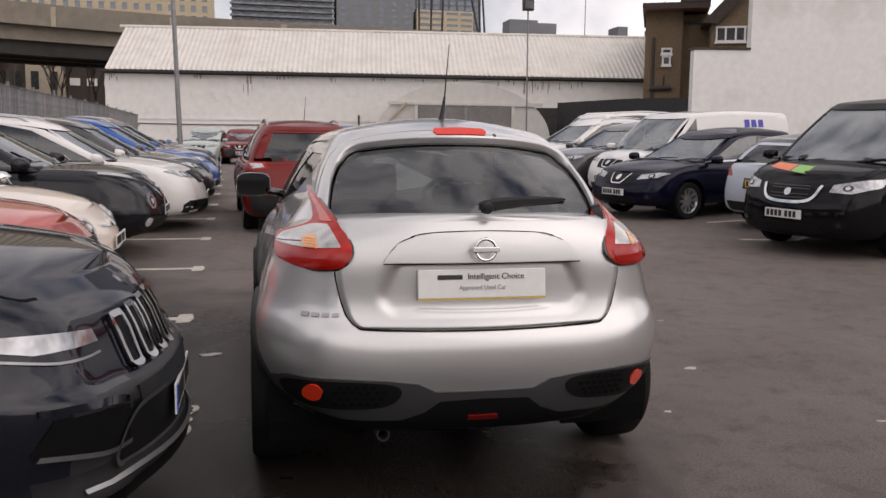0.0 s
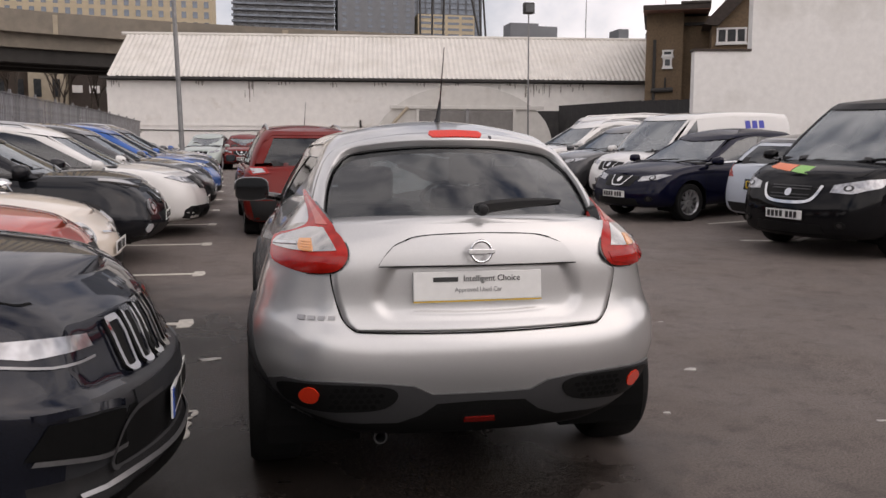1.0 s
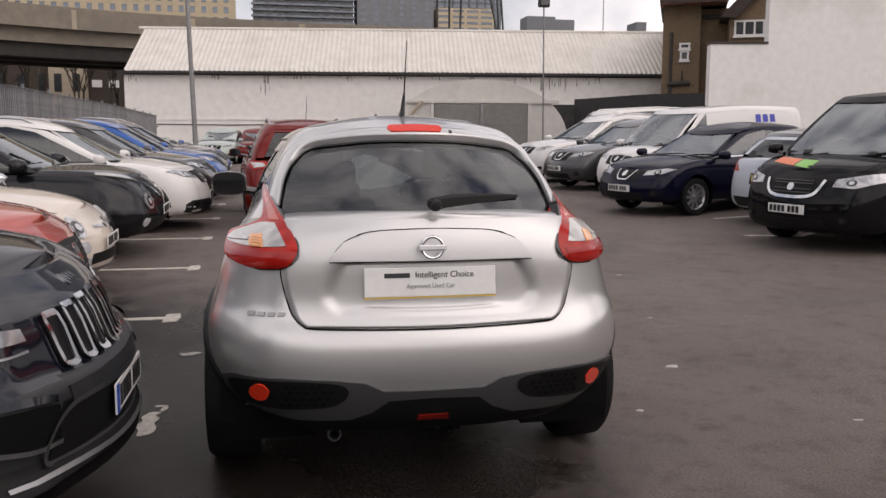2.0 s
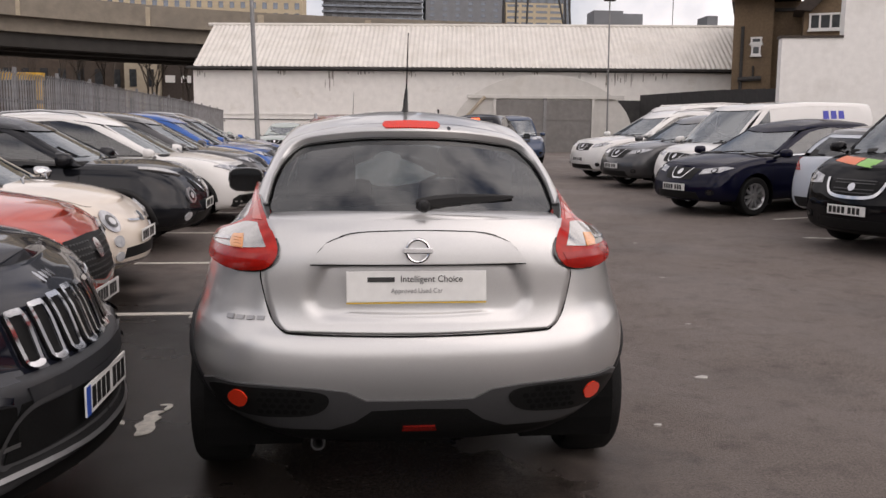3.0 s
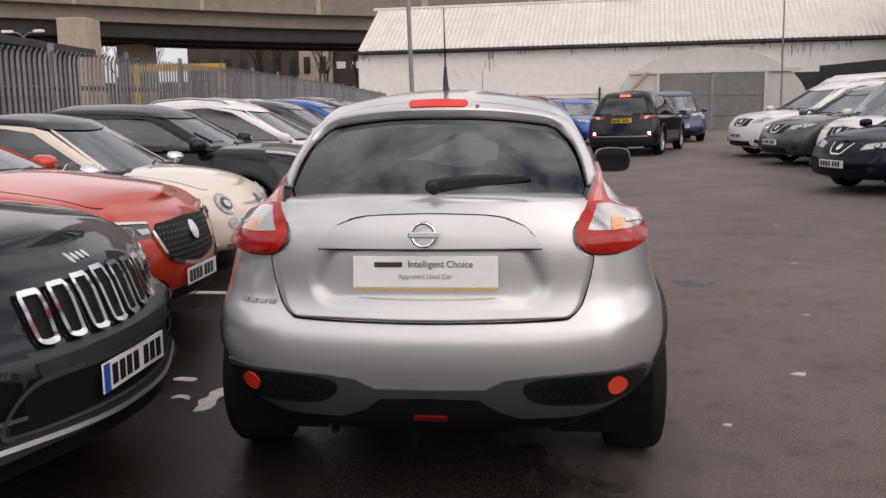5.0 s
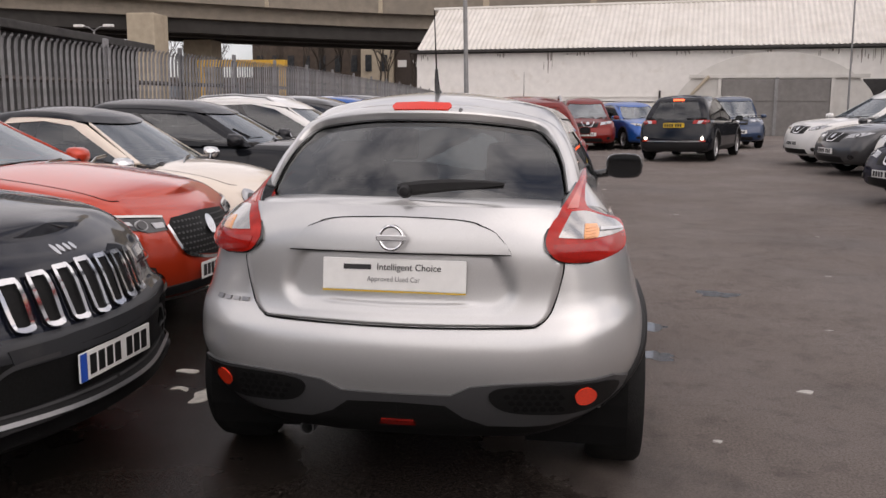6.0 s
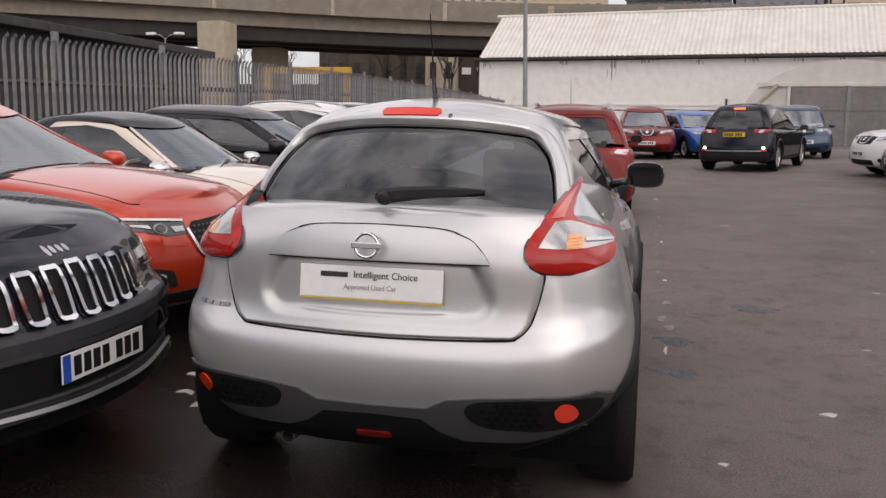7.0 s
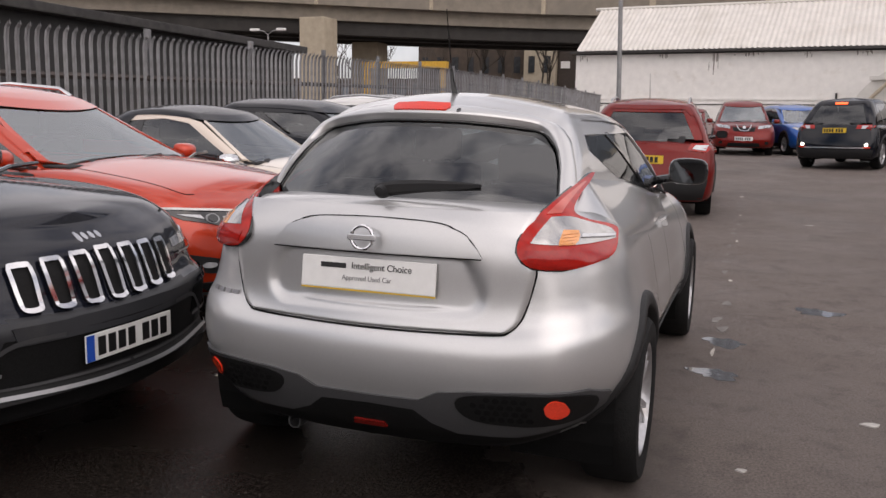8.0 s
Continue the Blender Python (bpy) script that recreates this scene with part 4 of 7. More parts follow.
    for z, yellow, view in c.get("plates", []):
        way, start = VIEWS[view]
        hit = bsh.ray_cast(Vector(start(0, z)), way)[0]
        plate(car, Matrix.Translation(hit - way * 0.022) @ (Matrix.Identity(4) if view == "rear" else Matrix.Rotation(math.pi, 4, "Z")), yellow)
    # bonnet shut line and wipers
    if c.get("bonnet", True):
        yb = k["yb1"] - 0.02
        xb = W * 0.80
        seam("bonnet_gap", [(xb * 0.97, yb - 0.2), (xb, yb + 0.1), (xb * 0.97, yf - 0.45), (xb * 0.86, yf - 0.34)], "top", bsh, M["black_gap"], car, 0.009, mirror=True)
        for s in (-0.35, 0.25):
            part("wiper", tube([(s, yb - 0.03, k["belt"](yb) + 0.035), (s - 0.25, yb - 0.13, k["belt"](yb) + 0.07), (s - 0.5, yb - 0.20, k["belt"](yb) + 0.075)], 0.012, 6), M["gloss_black"], car)
    if c.get("rails"):
        for s in (1, -1):
            x = s * (k["wt"] - 0.05)
            y0, y1 = k["yt0"] + 0.25, k["yt1"] - 0.3
            z = c["H"] - 0.03
            part("roof_rail", tube([(x, y0, z - 0.07), (x, y0 + 0.12, z), (x, (y0 + y1) / 2, z + 0.035), (x, y1 - 0.12, z - 0.005), (x, y1, z - 0.07)], 0.018, 8), M[c["rails"]], car, smooth=True)
    if c.get("aerial"):
        part("aerial", tube([(0, k["yt0"] + 0.25, c["H"] - 0.01), (0, k["yt0"] + 0.02, c["H"] + c["aerial"])], 0.006, 5, 0.002), M["gloss_black"], car)
    return car, k


def ell(cx, cz, rx, rz, n=20):
    return [(cx + rx * math.cos(2 * math.pi * i / n), cz + rz * math.sin(2 * math.pi * i / n)) for i in range(n)]


def ground_z(x, y):
    """The yard: level by the near cars, rising gently away and towards the far row."""
    far = 0.026 * min(max(0.0, y - 3.2), 17.0) + 0.010 * min(max(0.0, y - 20.2), 14.0)
    return far + 0.020 * min(max(0.0, x - 2.5), 12.0) * min(1.0, max(0.0, (y + 4.0) / 8.0))


def stand(x, y, turn):
    """The pose of a car on the yard with its nose turned by so many degrees from +y to the left."""
    dx, dy = -math.sin(radians(turn)), math.cos(radians(turn))
    f, b = ground_z(x + dx * 1.2, y + dy * 1.2), ground_z(x - dx * 1.2, y - dy * 1.2)
    rx, ry = dy, -dx
    p, q = ground_z(x + rx * 0.75, y + ry * 0.75), ground_z(x - rx * 0.75, y - ry * 0.75)
    return pose(x, y, (f + b + p + q) / 4, 0, 0, turn) @ pose(0, 0, 0, math.degrees(math.atan2(f - b, 2.4)), -math.degrees(math.atan2(p - q, 1.5)), 0)


# body numbers of the kinds of car that stand here
SUV = dict(L=4.35, W=1.80, H=1.60, sill=0.24, r=0.335, axles=(0.80, 0.92), crown=0.05,
           shoulder=[(0, 0.98), (0.12, 1.02), (0.45, 0.985), (0.68, 0.98), (0.78, 0.97), (0.92, 0.86), (1.0, 0.74)], levels=LEVELS,
           glass=dict(base=(0.03, 0.765), top=(0.12, 0.535), inset=0.10, top_w=0.585, cr=0.12, cf=0.10, bow_f=0.22, split=[0.18, 0.56], rear_pillar=0.34, fall_f=0.10, bulge=0.035), clad=0.12, bow_f=0.27, cf=0.34)
HATCH = dict(SUV, glass=dict(SUV["glass"], base=(0.04, 0.775), top=(0.16, 0.50), fall_r=0.09, fall_f=0.11), L=4.39, W=1.77, H=1.52, r=0.315, clad=0, shoulder=[(0, 0.95), (0.12, 1.0), (0.45, 0.95), (0.68, 0.93), (0.78, 0.91), (0.92, 0.80), (1.0, 0.66)])


def nose_set(zl, zg, plate_z, lamp="headlamp", wide=0.62, low=0.34, vee=True):
    """Lamps, grille, badge and lower openings of a front, by the heights of lamp and grille."""
    f = [("headlamp", [(wide - 0.22, zl - 0.05), (wide + 0.10, zl - 0.01), (wide + 0.20, zl + 0.06), (wide + 0.10, zl + 0.075), (wide - 0.20, zl + 0.03)], lamp),
         ("lamp_core", ell(wide + 0.01, zl + 0.012, 0.052, 0.034, 14), "gloss_black", dict(off=0.012)), ("lamp_lens", ell(wide + 0.01, zl + 0.012, 0.026, 0.022, 12), "lens", dict(off=0.016)),
         ("grille", [(-0.30, zg - 0.10), (0, zg - 0.115), (0.30, zg - 0.10), (0.36, zg + 0.06), (0, zg + 0.075), (-0.36, zg + 0.06)], "mesh_black", dict(mirror=False, off=0.005)),
         ("badge", ell(0, zg, 0.046, 0.044), "chrome", dict(mirror=False, off=0.022)),
         ("lower_grille", [(-0.48, low - 0.055), (0.48, low - 0.055), (0.44, low + 0.055), (-0.44, low + 0.055)], "mesh_black", dict(mirror=False, off=0.006)),
         ("fog_pocket", ell(0.66, low + 0.06, 0.060, 0.045), "mesh_black", dict(off=0.009)), ("fog_lamp", ell(0.66, low + 0.06, 0.030, 0.028, 14), "gloss_black", dict(off=0.014))]
    lines = [([(-0.21, zg + 0.065), (-0.115, zg - 0.075), (0, zg - 0.09), (0.115, zg - 0.075), (0.21, zg + 0.065)], "chrome", 0.019)] if vee else []
    return dict(front=f, front_lines=lines, plates=[(plate_z, False, "front")])


# ---------------------------------------------------------------- ground and markings
def build_ground():
    def axis(lo, hi, near0, near1, step):
        a = list(np.arange(near0, near1 + 1e-6, step))
        d = step
        while a[-1] < hi:
            d *= 1.5
            a.append(min(hi, a[-1] + d))
        d = step
        while a[0] > lo:
            d *= 1.5
            a.insert(0, max(lo, a[0] - d))
        return a
    xs, ys = axis(-900, 900, -14, 30, 0.8), axis(-500, 1800, -12, 50, 0.8)
    verts = [(x, y, ground_z(x, y)) for y in ys for x in xs]
    n = len(xs)
    faces = [(j * n + i, j * n + i + 1, (j + 1) * n + i + 1, (j + 1) * n + i) for j in range(len(ys) - 1) for i in range(n - 1)]
    me = bpy.data.meshes.new("ground")
    me.from_pydata(verts, [], faces)
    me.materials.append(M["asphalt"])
    me.shade_smooth()
    tagged(new("ground", me), "worn damp dark asphalt of a car yard, shade by the near cars painted in", "ground", kind="structure")


build_ground()


def ground_patch(name, outline, material, label, category, lift=0.004, thick=0.003, step=0.4, kind="", group="", parent=None):
    """A thin flat shape that follows the yard's surface."""
    bm = bmesh.new()
    bm.faces.new([bm.verts.new((a, b, 0)) for a, b in outline])
    for k in (0, 1):
        lo, hi = min(p[k] for p in outline), max(p[k] for p in outline)
        n = int((hi - lo) / step)
        for i in range(1, n + 1):
            at = lo + (hi - lo) * i / (n + 1)
            bmesh.ops.bisect_plane(bm, geom=bm.verts[:] + bm.edges[:] + bm.faces[:], dist=1e-5, plane_co=(at, 0, 0) if k == 0 else (0, at, 0), plane_no=(1, 0, 0) if k == 0 else (0, 1, 0))
    for v in bm.verts:
        v.co.z = ground_z(v.co.x, v.co.y) + lift
    rim = [e for e in bm.edges if e.is_boundary]
    low = {}
    for e in rim:
        for v in e.verts:
            if v not in low:
                low[v] = bm.verts.new((v.co.x, v.co.y, v.co.z - lift - thick))
        bm.faces.new((e.verts[0], e.verts[1], low[e.verts[1]], low[e.verts[0]]))
    bm.normal_update()
    top = [f for f in bm.faces if abs(f.normal.z) > 0.5]
    if top and top[0].normal.z < 0:
        bmesh.ops.reverse_faces(bm, faces=bm.faces)
    ob = part(name, bm, material, parent)
    if not parent:
        tagged(ob, label, category, group, kind)
    return ob


rng = random.Random(4)


def blob(cx, cy, rx, ry, n=22, rough=0.25, seed=0):
    r_ = random.Random(seed)
    ph = [r_.uniform(0, 6.28) for _ in range(4)]
    out = []
    for i in range(n):
        a = 2 * math.pi * i / n
        k = 1 + rough * (0.5 * math.sin(2 * a + ph[0]) + 0.35 * math.sin(3 * a + ph[1]) + 0.3 * math.sin(5 * a + ph[2]) + 0.2 * math.sin(9 * a + ph[3]))
        out.append((cx + rx * k * math.cos(a), cy + ry * k * math.sin(a)))
    return out


# bay lines on the near side: a stem and a broad head at the aisle
for i in range(9):
    y = 1.39 + 2.42 * i
    x = -1.40 - 0.022 * (y - 3.9)
    wob = lambda: rng.uniform(-0.008, 0.008)
    if i == 0:
        for shape in ([(-1.277, 0.960), (-1.215, 0.990), (-1.202, 1.070), (-1.222, 1.15), (-1.205, 1.23), (-1.235, 1.275), (-1.21, 1.33), (-1.265, 1.335), (-1.300, 1.26), (-1.285, 1.19), (-1.312, 1.12), (-1.285, 1.05)],
                      [(-1.205, 1.345), (-1.185, 1.40), (-1.20, 1.455), (-1.255, 1.45), (-1.25, 1.43), (-1.215, 1.425), (-1.222, 1.37)],
                      [(-1.470, 1.150), (-1.42, 1.165), (-1.372, 1.135), (-1.38, 1.185), (-1.43, 1.215), (-1.46, 1.20)],
                      [(-1.590, 1.470), (-1.53, 1.455), (-1.47, 1.445), (-1.46, 1.50), (-1.53, 1.52), (-1.58, 1.51)]):
            ground_patch("bay_marking", curve(shape, 4, True), M["line_paint"], "flaked remains of a white painted bay marking", "marking", group="bay markings", kind="structure")
        continue
    out = [(x - 4.6, y - 0.04), (x - 2.2, y - 0.045 + wob()), (x - 0.11, y - 0.04 + wob()), (x - 0.11, y - 0.15 + wob()), (x + wob(), y - 0.14), (x + 0.02, y + wob()), (x + wob(), y + 0.15), (x - 0.11 + wob(), y + 0.14),
           (x - 0.11, y + 0.04 + wob()), (x - 2.2, y + 0.04 + wob()), (x - 4.6, y + 0.04)]
    ground_patch("bay_marking", out, M["line_paint"], "worn white bay line with a broad head", "marking", group="bay markings", kind="structure")
# bay lines of the far row
for (x0, y0), (x1, y1) in (((5.72, 7.5), (6.45, 7.2)), ((6.40, 7.21), (7.2, 7.8)), ((6.3, 9.4), (10.5, 10.3)), ((6.5, 12.4), (10.5, 12.6)), ((6.6, 15.0), (10.5, 15.2)), ((6.6, 17.6), (10.5, 17.8))):
    d = Vector((x1 - x0, y1 - y0)).normalized() * 0.045
    ground_patch("bay_line", [(x0 - d.y, y0 + d.x), (x0 + d.y, y0 - d.x), (x1 + d.y, y1 - d.x), (x1 - d.y, y1 + d.x)], M["line_paint"], "worn white bay line", "marking", group="far bay lines", kind="structure")
# faded scrappy aisle marking beyond the silver car
for i in range(22):
    y = 2.9 + i * 0.47 + rng.uniform(-0.12, 0.12)
    ground_patch("paint_remnant", blob(1.10 + rng.uniform(-0.04, 0.04), y, rng.uniform(0.012, 0.035), rng.uniform(0.03, 0.10), 18, 0.5, i), M["paint_faint" if i % 5 else "line_paint"], "scrap of faded white paint on asphalt", "marking", lift=0.003, group="paint remnants", kind="structure")
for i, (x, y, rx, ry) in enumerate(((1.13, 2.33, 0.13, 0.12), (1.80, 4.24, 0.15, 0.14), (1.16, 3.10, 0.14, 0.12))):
    ground_patch("puddle", blob(x, y, rx * 0.95, ry * 0.9, 64, 0.42, 40 + i), M["puddle"], "shallow puddle of rainwater on asphalt, sky reflection painted into its colour", "puddle", lift=0.0025, kind="structure", group="puddles")
for i, (x, y) in enumerate(((1.883, 1.727), (1.99, 9.2), (-1.187, 2.608), (2.4, 3.2), (2.9, 5.1), (3.4, 7.4), (1.3, 0.9), (2.35, 0.55))):
    r_ = 0.035 if i < 2 else (0.055 if i == 2 else 0.018)
    z = ground_z(x, y)
    bm = bmesh.new()
    vs = [bm.verts.new((x + a - x, b - y, 0)) for a, b in [(p[0] - x, p[1]) for p in blob(x, y, r_ * 1.3, r_ * 0.7, 9, 0.5, i)]]
    bm.faces.new(vs)
    ext = bmesh.ops.extrude_face_region(bm, geom=bm.faces[:])
    bmesh.ops.translate(bm, vec=(0, 0, 0.006), verts=[v for v in ext["geom"] if isinstance(v, bmesh.types.BMVert)])
    bmesh.ops.recalc_face_normals(bm, faces=bm.faces)
    ob = part("litter_scrap", bm, M["debris"], None)
    ob.location = (x, y, z)
    tagged(ob, "small pale scrap of litter on the asphalt", "litter", group="litter")


# ---------------------------------------------------------------- shed with corrugated roof
SHED_L, SHED_R = Vector((-9.75, 52.0, 0)), Vector((31.5, 46.3, 0))
shed_dir = (SHED_R - SHED_L).normalized()
SHED_LEN = (SHED_R - SHED_L).length
shed_m = Matrix.Translation((SHED_L.x, SHED_L.y, 0.25)) @ Matrix.Rotation(math.atan2(shed_dir.y, shed_dir.x), 4, "Z")
shed = thing("shed", "long whitewashed brick shed with a pale corrugated roof", "building", shed_m)
EAVE, RIDGE, BACK = 5.52, 8.62, 4.4
bm = box(0, SHED_LEN, 0, 0.35, -0.6, EAVE)
part("wall", bm, M["shed_wall"], shed)
prof = [(0, -0.6), (0, EAVE), (BACK, RIDGE - 0.1), (2 * BACK, EAVE), (2 * BACK, -0.6)]
for x0 in (0.02, SHED_LEN - 0.32):
    bm = bmesh.new()
    a = [bm.verts.new((x0, 0.36 + y * 0.97, z)) for y, z in prof]
    b = [bm.verts.new((x0 + 0.3, 0.36 + y * 0.97, z)) for y, z in prof]
    bm.faces.new(a)
    bm.faces.new(b[::-1])
    for i in range(5):
        bm.faces.new((a[i], b[i], b[(i + 1) % 5], a[(i + 1) % 5]))
    part("gable_wall", bm, M["shed_wall"], shed)


def corrugated(length, y0, z0, y1, z1, pitch, amp, thick=0.02):
    bm = bmesh.new()
    n = int(length / pitch * 8)
    d = Vector((0, y1 - y0, z1 - z0)).normalized()
    nor = Vector((0, -d.z, d.y)) if d.y > 0 else Vector((0, d.z, -d.y))
    rows = []
    for k in range(3):
        base = Vector((0, y0 + (y1 - y0) * k / 2, z0 + (z1 - z0) * k / 2))
        rows.append([bm.verts.new(base + Vector((length * i / n, 0, 0)) + nor * amp * math.cos(2 * math.pi * i / 8)) for i in range(n + 1)])
    for a, b in zip(rows, rows[1:]):
        for i in range(n):
            bm.faces.new((a[i], a[i + 1], b[i + 1], b[i]))
    return bm


m = part("roof", corrugated(SHED_LEN + 0.5, -0.35, EAVE + 0.02, BACK, RIDGE, 0.30, 0.028), M["roof_sheet"], shed, "pale corrugated sheets")
m.location.x = 0.12
m2 = part("roof", corrugated(SHED_LEN + 0.5, 2 * BACK + 0.4, EAVE + 0.02, BACK, RIDGE, 0.30, 0.028), M["roof_sheet"], shed)
m2.location.x = 0.12
part("ridge_cap", tube([(-0.25, BACK, RIDGE + 0.0), (SHED_LEN + 0.25, BACK, RIDGE + 0.0)], 0.12, 8), M["roof_sheet"], shed)
part("gutter", box(-0.3, SHED_LEN + 0.3, -0.50, -0.28, EAVE - 0.16, EAVE - 0.02, bevel=0.02), M["gutter"], shed, "blackened gutter")
part("eave_board", box(-0.02, SHED_LEN, -0.10, -0.02, EAVE - 0.22, EAVE - 0.02), M["gutter"], shed)
part("floor_band", box(0.02, SHED_LEN - 0.02, -0.05, 0, 2.6, 2.72), M["shed_wall"], shed, "raised course along the wall")
# soot runs below the gutter, each a cluster of thin broken streaks
for i, (x, wd, h) in enumerate(((0.45, 0.4, 0.5), (8.4, 0.6, 1.7), (5.6, 0.8, 0.3), (10.6, 1.6, 0.25), (13.4, 0.9, 0.4), (16.5, 1.2, 0.3), (19.0, 1.0, 0.25), (21.0, 0.6, 0.35), (26.3, 2.4, 0.9), (24.2, 1.2, 0.5), (28.6, 1.0, 0.6))):
    r_ = random.Random(i)
    for _ in range(4 + int(wd * 4)):
        cx, w_ = x + r_.gauss(0, wd * 0.3), r_.uniform(0.03, 0.10)
        ln = h * r_.uniform(0.15, 1.0) * math.exp(-((cx - x) / wd) ** 2)
        z0 = EAVE - 0.2 - (r_.uniform(0, h - ln) if r_.random() < 0.4 else 0)
        bm = bmesh.new()
        side = [(cx + s_ * w_ * (0.5 if k in (0, 4) else 1) * r_.uniform(0.5, 1.2) / 2, z0 - ln * k / 4) for s_, ks in ((1, range(5)), (-1, range(4, -1, -1))) for k in ks]
        bm.faces.new([bm.verts.new((a, -0.004 - 0.0006 * _, b)) for a, b in side])
        ext = bmesh.ops.extrude_face_region(bm, geom=bm.faces[:])
        bmesh.ops.translate(bm, vec=(0, 0.02, 0), verts=[v for v in ext["geom"] if isinstance(v, bmesh.types.BMVert)])
        bmesh.ops.recalc_face_normals(bm, faces=bm.faces)
        part("soot_streak", bm, M["soot"], shed, "dark damp stain")
part("wall_cable", tube([(0.4, -0.03, 2.35), (6, -0.03, 2.30), (12, -0.03, 2.36), (18, -0.03, 2.3), (22, -0.03, 2.34)], 0.03, 5), M["gutter"], shed)
part("downpipe", tube([(15.2, -0.08, -0.2), (15.2, -0.08, 3.0)], 0.06, 8), M["gutter"], shed)

# arched hut with grey doors against the shed
hut = thing("arched_hut", "white barrel-roofed hut with large grey doors", "hut", pose(10.45, 43.8, 0.42, 0, 0, -6))
HW, HS, HT = 5.0, 2.0, 4.6
arch = [(-HW, 0), (-HW, HS * 0.7)] + [(HW * math.cos(a) * (1.0), HS * 0.7 + (HT - HS * 0.7) * math.sin(a)) for a in [math.pi - math.pi * i / 24 for i in range(1, 24)]] + [(HW, HS * 0.7), (HW, 0)]
bm = bmesh.new()
a = [bm.verts.new((x, 0, z)) for x, z in arch]
b = [bm.verts.new((x, 3.4, z)) for x, z in arch]
for i in range(len(arch) - 1):
    bm.faces.new((a[i], a[i + 1], b[i + 1], b[i]))
bm.faces.new(a[::-1])
bm.faces.new(b)
part("shell", bm, M["arch_white"], hut, smooth=True, sharp=40)
for x0, x1 in ((-2.55, 0.12), (0.18, 2.72)):
    d = part("door", box(x0, x1, -0.10, -0.015, 0.05, 3.2, bevel=0.02), M["shutter_grey"], hut, "grey sheeted door leaf")
    for k in range(1, 3):
        part("door_rail", box(x0 + 0.05, x1 - 0.05, -0.13, -0.10, k * 1.05, k * 1.05 + 0.07), M["shutter_grey"], d)
part("door_post", box(0.05, 0.22, -0.16, -0.02, 0.0, 3.3), M["pole_grey"], hut)
part("lintel", box(-4.2, 4.5, -0.14, -0.0, 3.27, 3.47, bevel=0.02), M["arch_white"], hut)
part("door_post", box(-2.72, -2.57, -0.14, -0.02, 0.0, 3.3), M["arch_white"], hut)
part("door_post", box(2.73, 2.9, -0.14, -0.02, 0.0, 3.3), M["arch_white"], hut)
part("raking_strut", tube([(-4.7, -0.3, 1.7), (-3.2, -0.25, 3.35)], 0.09, 8), M["pier_concrete"], hut, "tan raking strut")

# black hoarding beside the hut
hoard = thing("hoarding", "black painted timber hoarding", "fence")
pts = [(15.0, 44.6, 3.1), (16.2, 44.3, 3.7), (18.4, 39.5, 3.75), (20.2, 33.4, 3.55)]
for (x0, y0, z0), (x1, y1, z1) in zip(pts, pts[1:]):
    d = Vector((x1 - x0, y1 - y0, 0))
    n = max(1, int(d.length / 0.9))
    for i in range(n):
        p, q = Vector((x0, y0, 0)) + d * i / n, Vector((x0, y0, 0)) + d * (i + 1) / n
        h = z0 + (z1 - z0) * (i + 0.5) / n
        part("board", box(0, (q - p).length - 0.012, -0.02, 0.02, 0, h + 0.3), M["hoarding"], hoard, at=Matrix.Translation((p.x, p.y, 0)) @ Matrix.Rotation(math.atan2(d.y, d.x), 4, "Z"))


# ---------------------------------------------------------------- white gable wall and brick house
W0 = Vector((17.2, 30.4, 0))
wdir = Vector((0.978, -0.208, 0))
wm = Matrix.Translation((W0.x, W0.y, 0)) @ Matrix.Rotation(math.atan2(wdir.y, wdir.x), 4, "Z")
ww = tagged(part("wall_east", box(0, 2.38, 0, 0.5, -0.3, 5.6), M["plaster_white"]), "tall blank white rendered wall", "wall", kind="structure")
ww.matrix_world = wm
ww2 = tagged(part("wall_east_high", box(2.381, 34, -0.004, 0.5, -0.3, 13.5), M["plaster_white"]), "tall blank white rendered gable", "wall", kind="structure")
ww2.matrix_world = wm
cp = tagged(part("wall_coping", box(-0.06, 2.376, -0.05, 0.55, 5.602, 5.70), M["roof_dark"]), "dark coping on the white wall", "coping", kind="structure")
cp.matrix_world = wm

house = thing("house", "brown brick house with a dark roof behind the wall", "house", pose(21.6, 44.5, 0, 0, 0, -26))
part("wall", box(0, 2.1, 0, 7, 0, 9.45), M["brick_brown"], house)
part("wall", box(2.102, 3.598, 0.7, 7, 0, 9.30), M["brick_brown"], house)
part("wall", box(3.6, 11, -1.7, 7, 0, 8.55), M["brick_brown"], house)
bm = bmesh.new()
gv = [bm.verts.new(p) for p in ((3.6, -1.7, 8.551), (11, -1.7, 8.551), (11, -1.7, 13.0), (7.6, -1.7, 13.0), (3.6, -1.35, 8.551), (11, -1.35, 8.551), (11, -1.35, 13.0), (7.6, -1.35, 13.0))]
for f in ((0, 1, 2, 3), (7, 6, 5, 4), (0, 4, 5, 1), (1, 5, 6, 2), (2, 6, 7, 3), (3, 7, 4, 0)):
    bm.faces.new([gv[i] for i in f])
bmesh.ops.recalc_face_normals(bm, faces=bm.faces)
part("gable", bm, M["brick_brown"], house)
part("roof", box(-0.2, 3.55, -1.1, 7.2, 9.455, 9.75, bevel=0.03), M["roof_dark"], house, "dark overhanging flat roof")
part("soffit", box(-0.18, 3.53, -1.08, 0.69, 9.43, 9.4535), M["soffit"], house, "reddish boarded underside of the eaves")
part("fascia_step", box(1.9, 3.55, -1.15, -0.8, 9.753, 9.90), M["roof_dark"], house)
part("gutter", box(2.15, 3.59, 0.48, 0.69, 8.75, 8.92), M["gutter"], house)
bm = bmesh.new()
